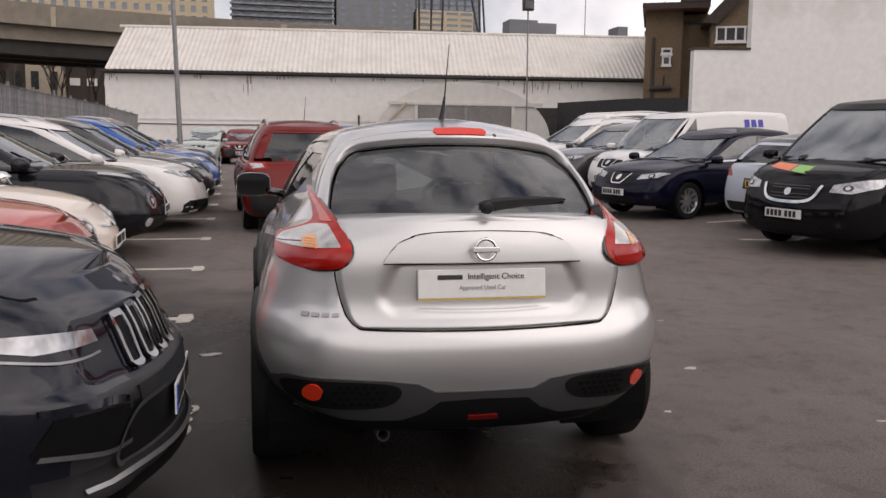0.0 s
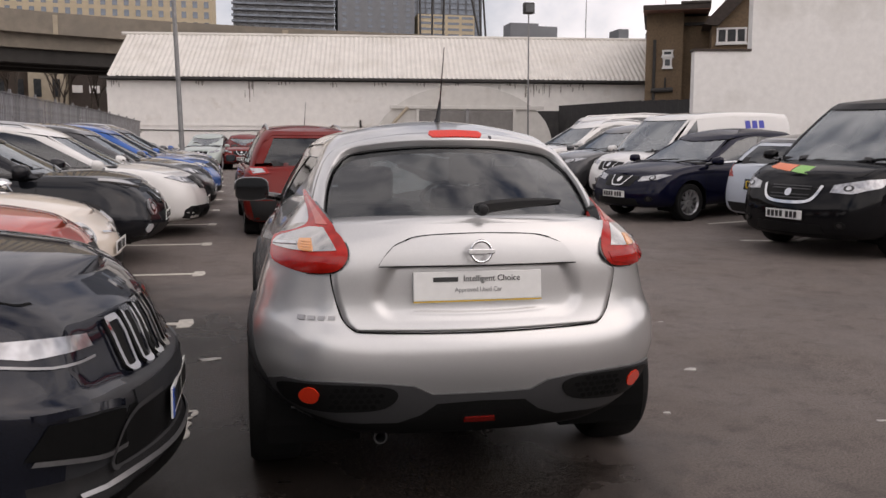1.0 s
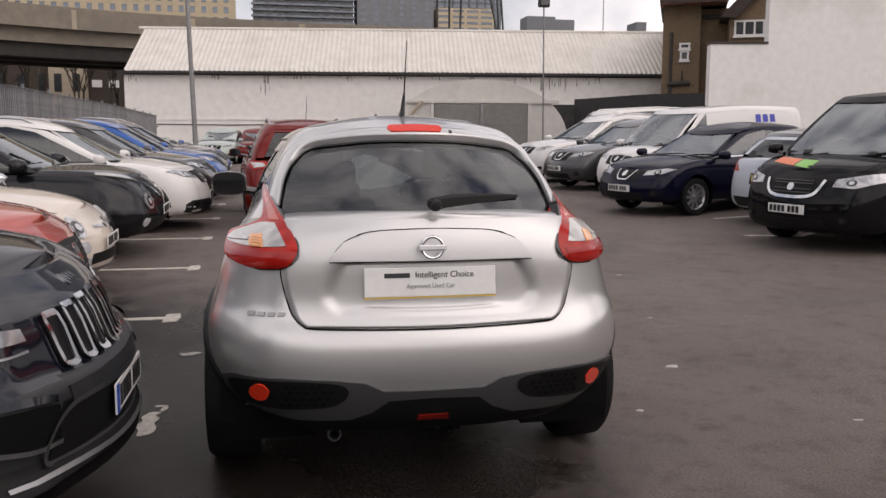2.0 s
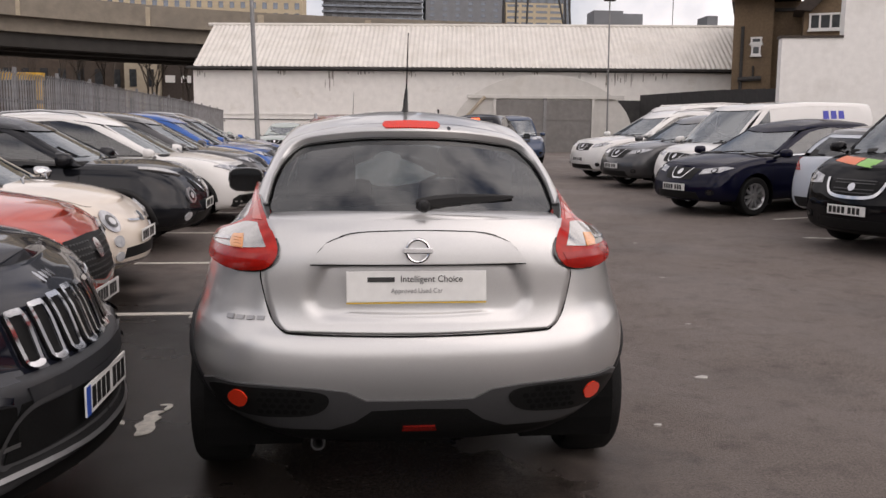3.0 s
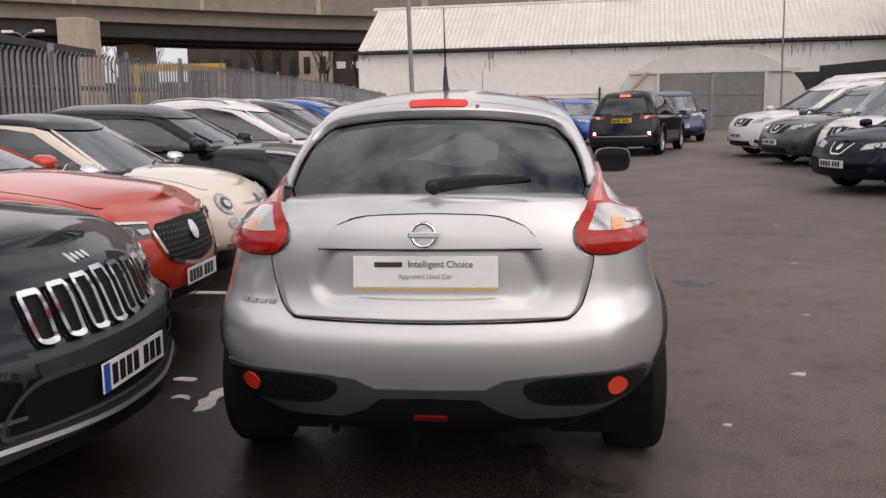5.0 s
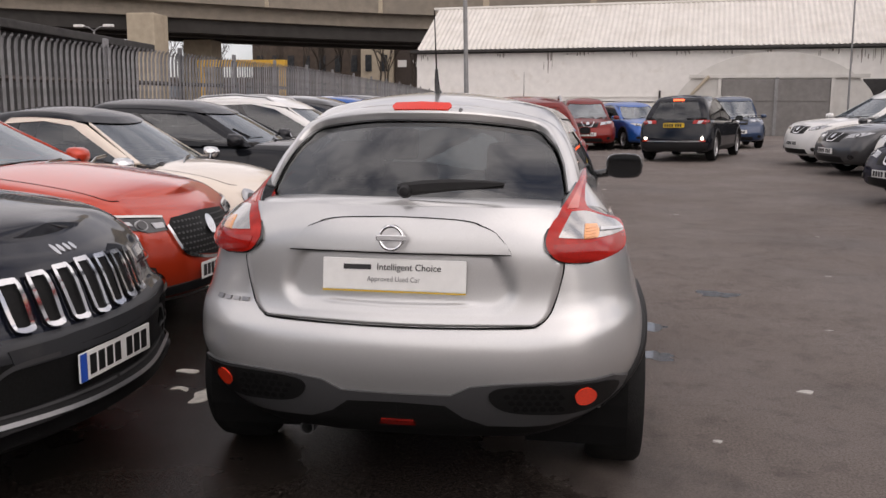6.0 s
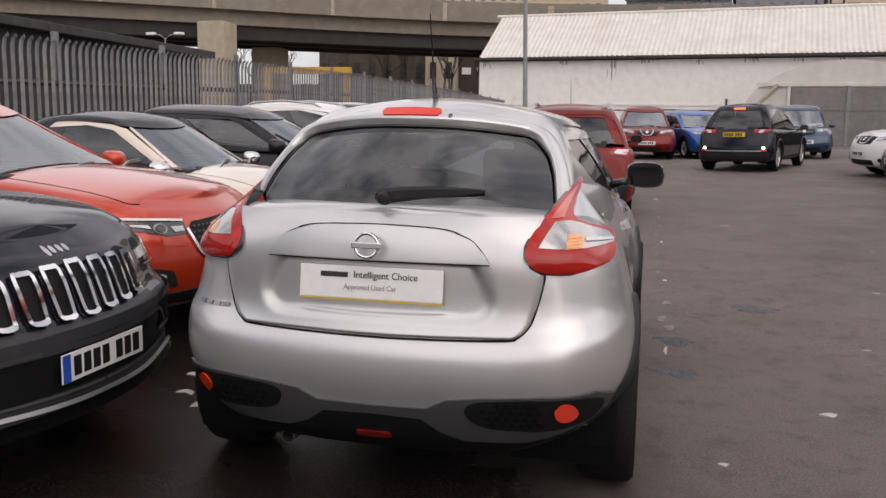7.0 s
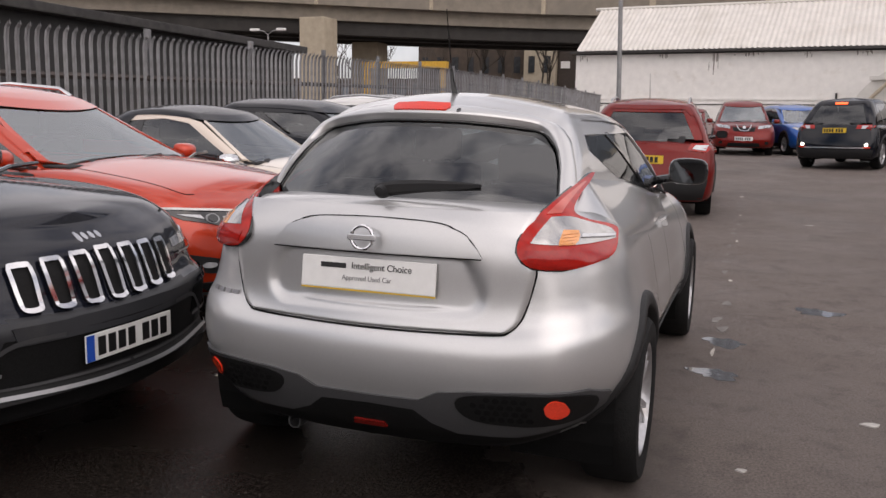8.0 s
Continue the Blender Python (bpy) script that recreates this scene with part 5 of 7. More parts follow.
v = [bm.verts.new(p) for p in ((3.1, -2.1, 8.45), (3.1, 6, 8.45), (7.8, 6, 13.6), (7.8, -2.1, 13.6), (3.9, -2.1, 8.35), (3.9, 6, 8.35), (8.7, 6, 13.4), (8.7, -2.1, 13.4))]
for f in ((0, 1, 2, 3), (7, 6, 5, 4), (0, 4, 5, 1), (1, 5, 6, 2), (2, 6, 7, 3), (3, 7, 4, 0)):
    bm.faces.new([v[i] for i in f])
bmesh.ops.recalc_face_normals(bm, faces=bm.faces)
part("roof", bm, M["roof_dark"], house, "dark pitched roof slope")


def house_window(parent, x0, x1, z0, z1, y, bars):
    w = part("window", box(x0, x1, y - 0.02, y + 0.03, z0, z1), M["pane"], parent)
    t = 0.10
    for a in (x0, *[x0 + (x1 - x0) * k / bars - t / 2 for k in range(1, bars)], x1 - t):
        part("window_bar", box(a, a + t, y - 0.07, y - 0.021, z0, z1), M["frame_white"], w)
    for zz in (z0 - 0.01, z1 - t + 0.01):
        part("window_bar", box(x0 - 0.02, x1 + 0.02, y - 0.075, y - 0.022, zz, zz + t), M["frame_white"], w)
    part("window_sill", box(x0 - 0.06, x1 + 0.06, y - 0.12, y, z0 - 0.09, z0 - 0.012), M["frame_white"], w)


house_window(house, 3.85, 5.45, 7.40, 8.25, -1.72, 3)
house_window(house, 1.00, 1.50, 6.30, 6.85, -0.02, 1)
house_window(house, 0.95, 1.55, 6.95, 7.30, -0.02, 1)
part("drainpipe", tube([(0.5, -0.08, 0.3), (0.5, -0.08, 7.9)], 0.09, 8), M["gutter"], house)
part("drainpipe", tube([(0.35, -0.1, 4.95), (1.6, -0.1, 5.0)], 0.14, 8), M["gutter"], house)
part("soil_pipe", tube([(1.15, -0.1, 5.0), (1.15, -0.1, 5.7)], 0.05, 8), M["gutter"], house)


# ---------------------------------------------------------------- poles
def lamp_pole(x, y, h, lean, r, head):
    p = thing("street_lamp" if head else "utility_pole", "tall grey steel pole" if not head else "slender grey floodlight mast", "pole", pose(x, y, ground_z(x, y) - 0.05, 0, lean, 0))
    part("pole", tube([(0, 0, 0), (0, 0, h * 0.35), (0, 0, h)], r, 12, r * 0.7), M["pole_grey"], p, smooth=True)
    part("collar", tube([(0, 0, 0), (0, 0, 0.5)], r * 1.5, 12), M["pole_grey"], p, smooth=True)
    if head:
        hd = part("floodlight", box(-0.30, 0.30, -0.2, 0.16, h - 0.05, h + 0.55, bevel=0.06), M["gutter"], p)
        part("lamp_glass", box(-0.23, 0.23, -0.225, -0.202, h + 0.04, h + 0.46), M["pane"], hd)
    else:
        part("bracket", tube([(0, 0, h * 0.78), (0.5, 0, h * 0.8)], 0.05, 8), M["pole_grey"], p)
    return p


lamp_pole(-3.62, 30.0, 10.5, -1.5, 0.098, False)
lamp_pole(13.75, 42.4, 8.1, -0.6, 0.055, True)


tl = thing("street_lamp", "tall grey street lamp with two arms", "street lamp", pose(-28.0, 45.2, 0))
part("pole", tube([(0, 0, 0), (0, 0, 3.0), (0, 0, 6.5)], 0.09, 10, 0.05), M["pole_grey"], tl, smooth=True)
for s in (1, -1):
    arm = part("arm", tube([(0, 0, 6.45), (s * 0.35, 0, 6.68), (s * 0.7, 0, 6.72)], 0.035, 8), M["pole_grey"], tl, smooth=True)
    part("lantern", box(s * 0.95 - 0.3, s * 0.95 + 0.3, -0.14, 0.14, 6.68, 6.84, bevel=0.05), M["frame_white"], arm)


# ---------------------------------------------------------------- palisade fence
fence = thing("palisade_fence", "grey galvanised steel palisade fence with spiked pales", "fence")
FX = lambda y: -7.05 - 0.010 * (y - 9)


def pale_mesh(h):
    bm = bmesh.new()
    w, d = 0.036, 0.018
    prof = [(-w, 0.0), (-w * 0.55, d), (0, d * 0.35), (w * 0.55, d), (w, 0.0)]
    rows = []
    for z, k, push in ((0.05, 1, 0), (h - 0.20, 1, 0), (h - 0.09, 1.0, 0.02), (h - 0.055, 0.9, 0.05)):
        rows.append([bm.verts.new((dd + push, a * k, z)) for a, dd in prof])
    for r0, r1 in zip(rows, rows[1:]):
        for i in range(4):
            bm.faces.new((r0[i], r0[i + 1], r1[i + 1], r1[i]))
    last = rows[-1]
    for i, (dy, dz) in enumerate(((-0.028, 0.03), (0.0, 0.055), (0.028, 0.03))):
        tip = bm.verts.new((0.07, dy, h - 0.055 + dz))
        bm.faces.new((last[i], last[i + 1], last[i + 2] if i + 2 < 5 else last[4], tip)) if i == 1 else bm.faces.new((last[i if i == 0 else 3], last[i + 1 if i == 0 else 4], tip))
    return mesh_of("pale", bm, M["galv"])


PALE = pale_mesh(2.42)
y, count = -6.0, 0
rest = bmesh.new()
while y < 48:
    m = Matrix.Translation((FX(y), y, ground_z(FX(y), y) + 0.02)) @ Matrix.Rotation(rng.uniform(-0.05, 0.05), 4, "Z")
    if 1.0 < y < 38 and count < 290:
        part("pale", PALE, None, fence, at=m)
        count += 1
    else:
        k = len(rest.verts)
        rest.from_mesh(PALE)
        rest.verts.ensure_lookup_table()
        bmesh.ops.transform(rest, matrix=m, verts=rest.verts[k:])
    y += 0.152
tagged(part("distant_fencing", rest, M["galv"], fence), kind="stuff")
y = -6.05
while y < 48:
    x = FX(y)
    z = ground_z(x, y)
    part("fence_post", box(x - 0.10, x - 0.04, y - 0.05, y + 0.05, z - 0.05, z + 2.52, bevel=0.008), M["galv"], fence)
    for h in (0.4, 1.82):
        bm = tube([(x - 0.035, y, z + h), (FX(y + 2.75) - 0.035, y + 2.75, ground_z(x, y + 2.75) + h)], 0.040, 4)
        part("fence_rail", bm, M["rail_rust"], fence)
    y += 2.75

# dark sheeted store behind the fence
store = thing("store_shed", "low black sheeted store with a flat felt roof", "building")
part("wall", box(-22, -10.2, -16, 17.2, -0.2, 3.05), M["hoarding"], store)
part("roof", box(-22.2, -9.9, -16.2, 17.5, 3.052, 3.22, bevel=0.02), M["gutter"], store)


# ---------------------------------------------------------------- viaduct
viaduct = thing("viaduct", "weathered concrete road viaduct on square piers", "bridge")
LINE = curve([(-104, -12), (-75, 20), (-50.8, 44.4), (-33.9, 56.6), (-13, 68.8), (11, 73), (40, 74), (75, 72)], 8)


def ribbon(off0, off1, z0, z1, material, name, label=""):
    """A solid bar along the viaduct's line between two offsets and two heights."""
    bm = bmesh.new()
    rings = []
    for i, p in enumerate(LINE):
        a, b = LINE[max(i - 1, 0)], LINE[min(i + 1, len(LINE) - 1)]
        d = Vector((b[0] - a[0], b[1] - a[1])).normalized()
        n = Vector((-d.y, d.x))
        rings.append([bm.verts.new((p[0] + n.x * o, p[1] + n.y * o, z)) for o, z in ((off0, z0), (off1, z0), (off1, z1), (off0, z1))])
    for r0, r1 in zip(rings, rings[1:]):
        for k in range(4):
            bm.faces.new((r0[k], r0[(k + 1) % 4], r1[(k + 1) % 4], r1[k]))
    bm.faces.new(rings[0][::-1])
    bm.faces.new(rings[-1])
    bmesh.ops.recalc_face_normals(bm, faces=bm.faces)
    return part(name, bm, material, viaduct, label)


# deck, deck edge and girders have their underside shade in the colour
ribbon(0.902, 12, 9.3, 9.9, M["concrete_dark_shaded"], "deck")
ribbon(0.45, 0.9, 8.95, 10.34, M["concrete"], "edge_beam")
ribbon(-0.35, 0.0, 10.0, 11.5, M["concrete"], "parapet")
ribbon(0.002, 0.9, 10.342, 10.6, M["concrete_dark_shaded"], "deck_edge")
ribbon(-0.2, 0.25, 11.502, 11.65, M["concrete"], "parapet_coping")
ribbon(0.9, 2.0, 7.9, 9.298, M["concrete_dark_shaded"], "girder")
ribbon(4.4, 5.4, 7.9, 9.298, M["concrete_dark_shaded"], "girder")
ribbon(8.6, 9.6, 7.9, 9.298, M["concrete_dark_shaded"], "girder")
ribbon(12.0, 12.4, 9.0, 11.5, M["concrete"], "parapet")
for px, py in ((-31.3, 57.6), (-31.5, 67.8), (-58.5, 46.5), (-9.0, 73.5), (18.0, 76.5)):
    part("pier", box(px - (0.9 if px == -31.3 else 1.25), px + 1.25, py - 1.0, py + 1.2, -0.3, 8.93 if px == -31.3 else 7.95, bevel=0.08), M["pier_concrete"], viaduct, "square concrete pier")
for i in range(4, len(LINE), 3):
    p = LINE[i]
    part("joint_strip", box(p[0] - 0.25, p[0] + 0.25, p[1] - 0.43, p[1] - 0.30, 10.0, 11.45), M["pier_concrete"], viaduct)


# ---------------------------------------------------------------- buildings beyond
def block(name, label, x0, x1, y0, y1, h, wall, floors, cols, pane, z0=0.0, win=(0.55, 0.6), slab=None, side=False, zmin=0.0):
    """A distant block with real window panes, floor by floor, on the faces that look this way."""
    b = thing(name, label, "building")
    part("wall", box(x0, x1, y0, y1, z0 - 1, h), wall, b)
    fh = (h - z0) / floors
    cw = (x1 - x0) / cols
    me = mesh_of("window", box(-cw * win[0] / 2, cw * win[0] / 2, -0.12, 0.05, -fh * win[1] / 2, fh * win[1] / 2), pane)
    for f in range(floors):
        z = z0 + fh * (f + 0.5)
        if z < zmin:
            continue
        for c in range(cols):
            part("window", me, None, b, at=Matrix.Translation((x0 + cw * (c + 0.5), y0, z)))
        if slab:
            part("balcony", box(x0 - 0.8, x1 + 0.8, y0 - 1.5, y0 - 0.14, z - fh / 2 - 0.15, z - fh / 2 + 0.12), slab, b)
            part("balcony_rail", box(x0 - 0.8, x1 + 0.8, y0 - 1.5, y0 - 1.44, z - fh / 2 + 0.125, z - fh / 2 + 1.0), M["tower_glass"], b)
    return b


block("apartment_block", "buff panelled block with rows of windows", -88, -15.5, 300, 330, 92, M["buff_clad"], 27, 20, M["tower_glass"], win=(0.42, 0.62), zmin=40)
block("apartment_tower", "dark grey apartment tower with stacked balconies", -13, 40, 470, 500, 180, M["tower_grey"], 58, 9, M["pane"], slab=M["tower_dark"], zmin=56)
block("office_tower", "tall blue-grey glazed office tower", 52, 130, 500, 540, 200, M["tower_dark"], 62, 16, M["tower_glass"], win=(0.8, 0.8), zmin=62)
block("office_block", "pale panelled block beside the glazed tower", 42, 84, 470, 490, 86, M["tower_grey"], 27, 6, M["tower_glass"], win=(0.35, 0.5), zmin=56)
block("office_block", "warm stepped block beside the glazed tower", 86, 118, 470, 488, 76, M["buff_clad"], 24, 4, M["tower_glass"], win=(0.8, 0.4), zmin=56)
block("terrace_block", "dark brown brick block seen under the viaduct", -38, -24.6, 96, 108, 12.5, M["brick_dark"], 4, 7, M["pane"], win=(0.4, 0.6))
block("terrace_block", "pale rendered block seen under the viaduct", -24.5, -20.8, 95, 107, 12.5, M["pier_concrete"], 4, 2, M["pane"], win=(0.4, 0.6))
block("terrace_block", "dark brown brick block seen under the viaduct", -20.7, -15.5, 96, 108, 12.5, M["roof_dark"], 4, 3, M["frame_white"], win=(0.6, 0.25))
block("office_block", "brown brick block beyond the piers", -66, -39, 112, 124, 7.0, M["brick_dark"], 2, 12, M["tower_glass"])

# roof plant and masts over the shed
for x, w_, h_ in ((19.0, 2.4, 1.2), (21.3, 1.7, 1.0), (28.3, 0.9, 1.0), (31.6, 1.6, 1.0)):
    t_ = thing("roof_plant", "dark boxed plant on a distant roof", "plant box")
    part("casing", box(x, x + w_, 64, 66, 10.4, 10.4 + h_, bevel=0.05), M["tower_grey"], t_)
    part("plinth", box(x - 0.2, x + w_ + 0.2, 63.8, 66.2, 8.0, 10.398), M["concrete_dark_shaded"], t_)
for x, h_ in ((26.2, 16.5), (33.4, 15.5)):
    t_ = thing("radio_mast", "thin mast above the distant roofs", "mast")
    part("mast", tube([(x, 66, 0), (x, 66, h_)], 0.07, 6, 0.03), M["pole_grey"], t_)
crane = thing("lattice_mast", "dark lattice masts and stays behind the shed", "mast")
for x0, x1 in ((10.7, 10.4), (11.7, 11.9), (12.7, 13.3), (17.6, 19.8), (18.4, 20.1), (19.6, 17.9)):
    part("stay", tube([(x0 + (6 if x0 < 14 else 6.5), 90, 0.5), (x1 + (6 if x0 < 14 else 3.0), 90, 24.0)], 0.12, 5), M["gutter"], crane)

gantry = thing("gantry", "yellow painted steel gantry beyond the fence", "gantry")
part("beam", box(-28.2, -21.2, 59.4, 60.0, 5.25, 5.75), M["yellow_steel"], gantry)
part("leg", box(-21.7, -21.3, 59.5, 59.9, -0.2, 5.249), M["yellow_steel"], gantry)
part("leg", box(-28.1, -27.7, 59.5, 59.9, -0.2, 5.249), M["yellow_steel"], gantry)


def bare_tree(x, y, h, seed):
    r_ = random.Random(seed)
    tree = thing("bare_tree", "leafless tree with many fine upright branches", "tree", pose(x, y, 0))
    part("trunk", tube([(0, 0, 0), (0.05, 0, h * 0.25), (0.0, 0.1, h * 0.45)], 0.18, 8, 0.11), M["bark"], tree, smooth=True)
    bm = bmesh.new()

    def grow(p, d, ln, rad, depth):
        q = p + d * ln
        add_tube(bm, [p, (p + q) / 2 + Vector((r_.uniform(-1, 1), r_.uniform(-1, 1), 0)) * ln * 0.04, q], rad, 5, rad * 0.6, cap=False)
        if depth:
            for _ in range(3):
                e = (d + Vector((r_.uniform(-0.6, 0.6), r_.uniform(-0.6, 0.6), r_.uniform(-0.05, 0.4)))).normalized()
                grow(p + d * ln * r_.uniform(0.55, 1.0), e, ln * r_.uniform(0.6, 0.85), rad * 0.55, depth - 1)
    grow(Vector((0, 0.1, h * 0.42)), Vector((0.05, 0, 1)), h * 0.25, 0.12, 4)
    part("crown", bm, M["bark"], tree)


for i, (x, y, h) in enumerate(((-30, 84, 10), (-25, 80, 9), (-20, 85, 11), (-38, 82, 10), (-45, 88, 11), (-15.5, 82, 9), (-27.5, 83, 11), (-22.5, 79, 10), (-18, 80, 10), (-33, 86, 11), (-24, 88, 12), (-28.5, 90, 12), (-41, 84, 10), (-35.5, 79, 9), (-20.5, 90, 12), (-17, 87, 11))):
    bare_tree(x, y, h, i)
# unseen walls, added to close the yard to the south and east; paintwork mirrors them
tagged(part("wall_south", box(-22, 33, -26.4, -26, -0.3, 2.6), M["plaster_white"]), "unseen added wall, plain pale render", "wall", kind="structure")
tagged(part("wall_far_east", box(33.0, 33.4, -26, 22, -0.3, 5.0), M["concrete"]), "unseen added wall, plain brown-grey", "wall", kind="structure")


# ---------------------------------------------------------------- the silver car
HERO = dict(L=4.16, handles=1, dark_skirt=0.335, W=1.74, H=1.555, lift=0.075, sill=0.26, r=0.335, axles=(0.735, 0.87), crown=0.04, track=1.60, tyre=0.225, spokes=5, style="twin", group="silver car", mirror="gloss_black", mirror_at=(0.90, 0.385, 1.165), hips=((-1.345, 0.46, 0.042, 0.60), (1.21, 0.46, 0.035, 0.58)),
            cr=0.30, cf=0.34, bow_r=0.09, bow_f=0.25, doors=3, clad=0.14, mirror_size=0.96,
            shoulder=[(0, 1.105), (0.08, 1.125), (0.3, 1.06), (0.55, 1.01), (0.72, 0.995), (0.82, 0.97), (0.93, 0.86), (1.0, 0.74)],
            levels=[(0.01, -0.10, 0.14, 0.2), (0.09, -0.05, 0.065, 0.1), (0.19, -0.02, 0.028, 0.05), (0.28, 0.0, 0.008, 0.02), (0.36, 0.0, 0.0, 0.0), (0.43, -0.003, 0.002, 0.0), (0.475, -0.006, 0.009, 0.005), (0.515, -0.01, 0.026, 0.01),
                    (0.56, -0.018, 0.055, 0.02), (0.66, -0.03, 0.065, 0.03), (0.80, -0.05, 0.07, 0.06), (0.905, -0.085, 0.08, 0.13), (0.965, -0.13, 0.10, 0.2), (1.0, -0.18, 0.14, 0.28)],
            glass=dict(base=(0.030, 0.74), top=(0.136, 0.55), inset=0.215, top_w=0.497, cr=0.11, cf=0.10, bow_r=0.33, split=[0.45], rear_pillar=1.20, rear_kick=-0.92, own_rear=True, kick=0.11, flare=0.15, bulge=0.03, fall_r=0.0, crown=0.075, rail=0.10))
hero, hk = car_of("compact_crossover", "silver compact crossover with black lower cladding", pose(0.012, 2.015, 0), HERO, "silver")
B, G = hk["body"], hk["glass"]
# the hatch's painted surround: narrow up the sides, deepening into the roof spoiler over the window
inner = [(0.592, 1.09), (0.587, 1.135), (0.577, 1.20), (0.558, 1.275), (0.515, 1.35), (0.435, 1.398), (0.22, 1.426), (0, 1.432)]
outer = [(0.655, 1.09), (0.645, 1.14), (0.624, 1.21), (0.596, 1.29), (0.553, 1.37), (0.47, 1.428), (0.24, 1.474), (0, 1.484)]


def window_surround():
    one = curve(inner + [(-x, z) for x, z in inner[-2::-1]], 6)
    two = curve(outer + [(-x, z) for x, z in outer[-2::-1]], 6)
    bm = bmesh.new()
    rows = []
    for p, q in zip(one, two):
        k = min(1.0, max(0.0, (p[1] - 1.30) / 0.12))
        k = k * k * (3 - 2 * k)
        row = []
        for f, lift in ((0.0, -0.3), (0.0, 0.75), (0.06, 0.95), (0.25, 1.0), (0.5, 0.86), (0.75, 0.6), (0.93, 0.25), (1.0, -0.2)):
            c, _ = laid(G, "rear", (p[0] + (q[0] - p[0]) * f, p[1] + (q[1] - p[1]) * f), 0.007 * (1 if lift > 0 else 0) + (0.008 + 0.022 * k) * lift)
            row.append(bm.verts.new(c))
        rows.append(row)
    for a, b in zip(rows, rows[1:]):
        for i in range(7):
            bm.faces.new((a[i], a[i + 1], b[i + 1], b[i]))
    bmesh.ops.recalc_face_normals(bm, faces=bm.faces)
    part("spoiler", bm, M["silver"], hero, "silver window surround and roof spoiler", True, 60)


window_surround()
band("rear_trim", outer, inner, "rear", G, M["cabin"], hero, off=-0.03, mirror=True, skirt=0)
wide = [(0, 1.445), (0.22, 1.440), (0.445, 1.408), (0.528, 1.355), (0.570, 1.28), (0.588, 1.20), (0.597, 1.10)]
band("rear_window", [(-x, z) for x, z in wide], wide, "rear", G, M["glass_hero"], hero, off=-0.004, skirt=0, m=16)
seam("window_seal", inner[1:] + [(-x, z) for x, z in reversed(inner[1:-1])], "rear", G, M["gloss_black"], hero, 0.007, 0.003)
band("high_brake_lamp", [(-0.114, 1.454), (-0.104, 1.464), (0, 1.468), (0.104, 1.464), (0.114, 1.454)], [(-0.114, 1.448), (-0.102, 1.438), (0, 1.440), (0.102, 1.438), (0.114, 1.448)], "rear", G, M["brake_red"], hero, off=0.041, k=4, m=3, skirt=0.02, label="red lens")
panel("washer_jet", ell(0.150, 1.440, 0.008, 0.007, 10), "rear", G, M["gloss_black"], hero, off=0.038, skirt=0.01)
# tailgate: one pressed skin with the number-plate field sunk into it
class SmoothTail:
    """The tail's face as one even polynomial of x and z, so that the pressing has no facets."""

    def __init__(self):
        pts = [(0.57 * i / 12, 0.735 + 0.36 * j / 14) for i in range(13) for j in range(15)]
        x, z = np.array(pts).T
        y = np.array([B.ray_cast(Vector((a, -9, b)), Vector((0, 1, 0)))[0].y for a, b in pts])
        self.k = np.linalg.lstsq(self.terms(x, z), y, rcond=None)[0]

    def terms(self, x, z):
        z = (z - 0.9) * 4
        return np.stack([x ** i * z ** j for i in (0, 2, 4) for j in range(4)], -1)

    def y_at(self, x, z):
        return float(self.terms(np.array([x]), np.array([z]))[0] @ self.k)


TAIL = SmoothTail()


def ease(v):
    v = min(1.0, max(0.0, v))
    return v * v * (3 - 2 * v)


def tailgate():
    half_w = [(0.706, 0.40), (0.709, 0.45), (0.716, 0.485), (0.728, 0.511), (0.745, 0.530), (0.765, 0.543), (0.83, 0.566), (0.90, 0.581), (0.94, 0.584), (0.962, 0.560), (0.975, 0.540), (1.02, 0.532), (1.085, 0.552), (1.125, 0.570)]
    bm = bmesh.new()
    rows = []
    nz, nx = 84, 84
    for j in range(nz + 1):
        row = []
        v = j / nz
        for i in range(nx + 1):
            u = 2 * i / nx - 1
            z = 0.706 + 0.010 * u * u * (1 - v) + 0.419 * v * (1 - 0.010 * u * u * (1 - v) / 0.419)
            x = u * interp(half_w, z)
            # distance inside a rounded field, its upper edge hidden by the grip bar
            ax, az = abs(x) - (0.438 - 0.10 - 0.10 * max(0, z - 0.86)), (0.745 + 0.10) - z
            d = -(math.hypot(max(ax, 0), max(az, 0)) + min(max(ax, az), 0) - 0.10)
            z0 = 0.955 - 0.15 * ease((abs(x) - 0.33) / 0.08)
            sunk = (0.013 + 0.003 * (z - 0.745) / 0.21) * ease(d / 0.05) * (1 - ease((z - z0) / (0.975 - z0)))
            ridge = 0.0045 * math.exp(-((z - 0.776 - 0.10 * x * x) / 0.006) ** 2) * ease((0.30 - abs(x)) / 0.06)
            edge = 0.010 * (1 - ease((1 - abs(u)) / 0.016)) + 0.010 * (1 - ease(v / 0.018))
            row.append(bm.verts.new((x, TAIL.y_at(x, z) - 0.016 + sunk - ridge + edge, z)))
        rows.append(row)
    for a, b in zip(rows, rows[1:]):
        for i in range(nx):
            bm.faces.new((a[i], a[i + 1], b[i + 1], b[i]))
    bmesh.ops.recalc_face_normals(bm, faces=bm.faces)
    if sum(f.normal.y for f in bm.faces) > 0:
        bmesh.ops.reverse_faces(bm, faces=bm.faces)
    part("tailgate", bm, M["silver"], hero, "silver tailgate with a sunk plate field", True, 70)


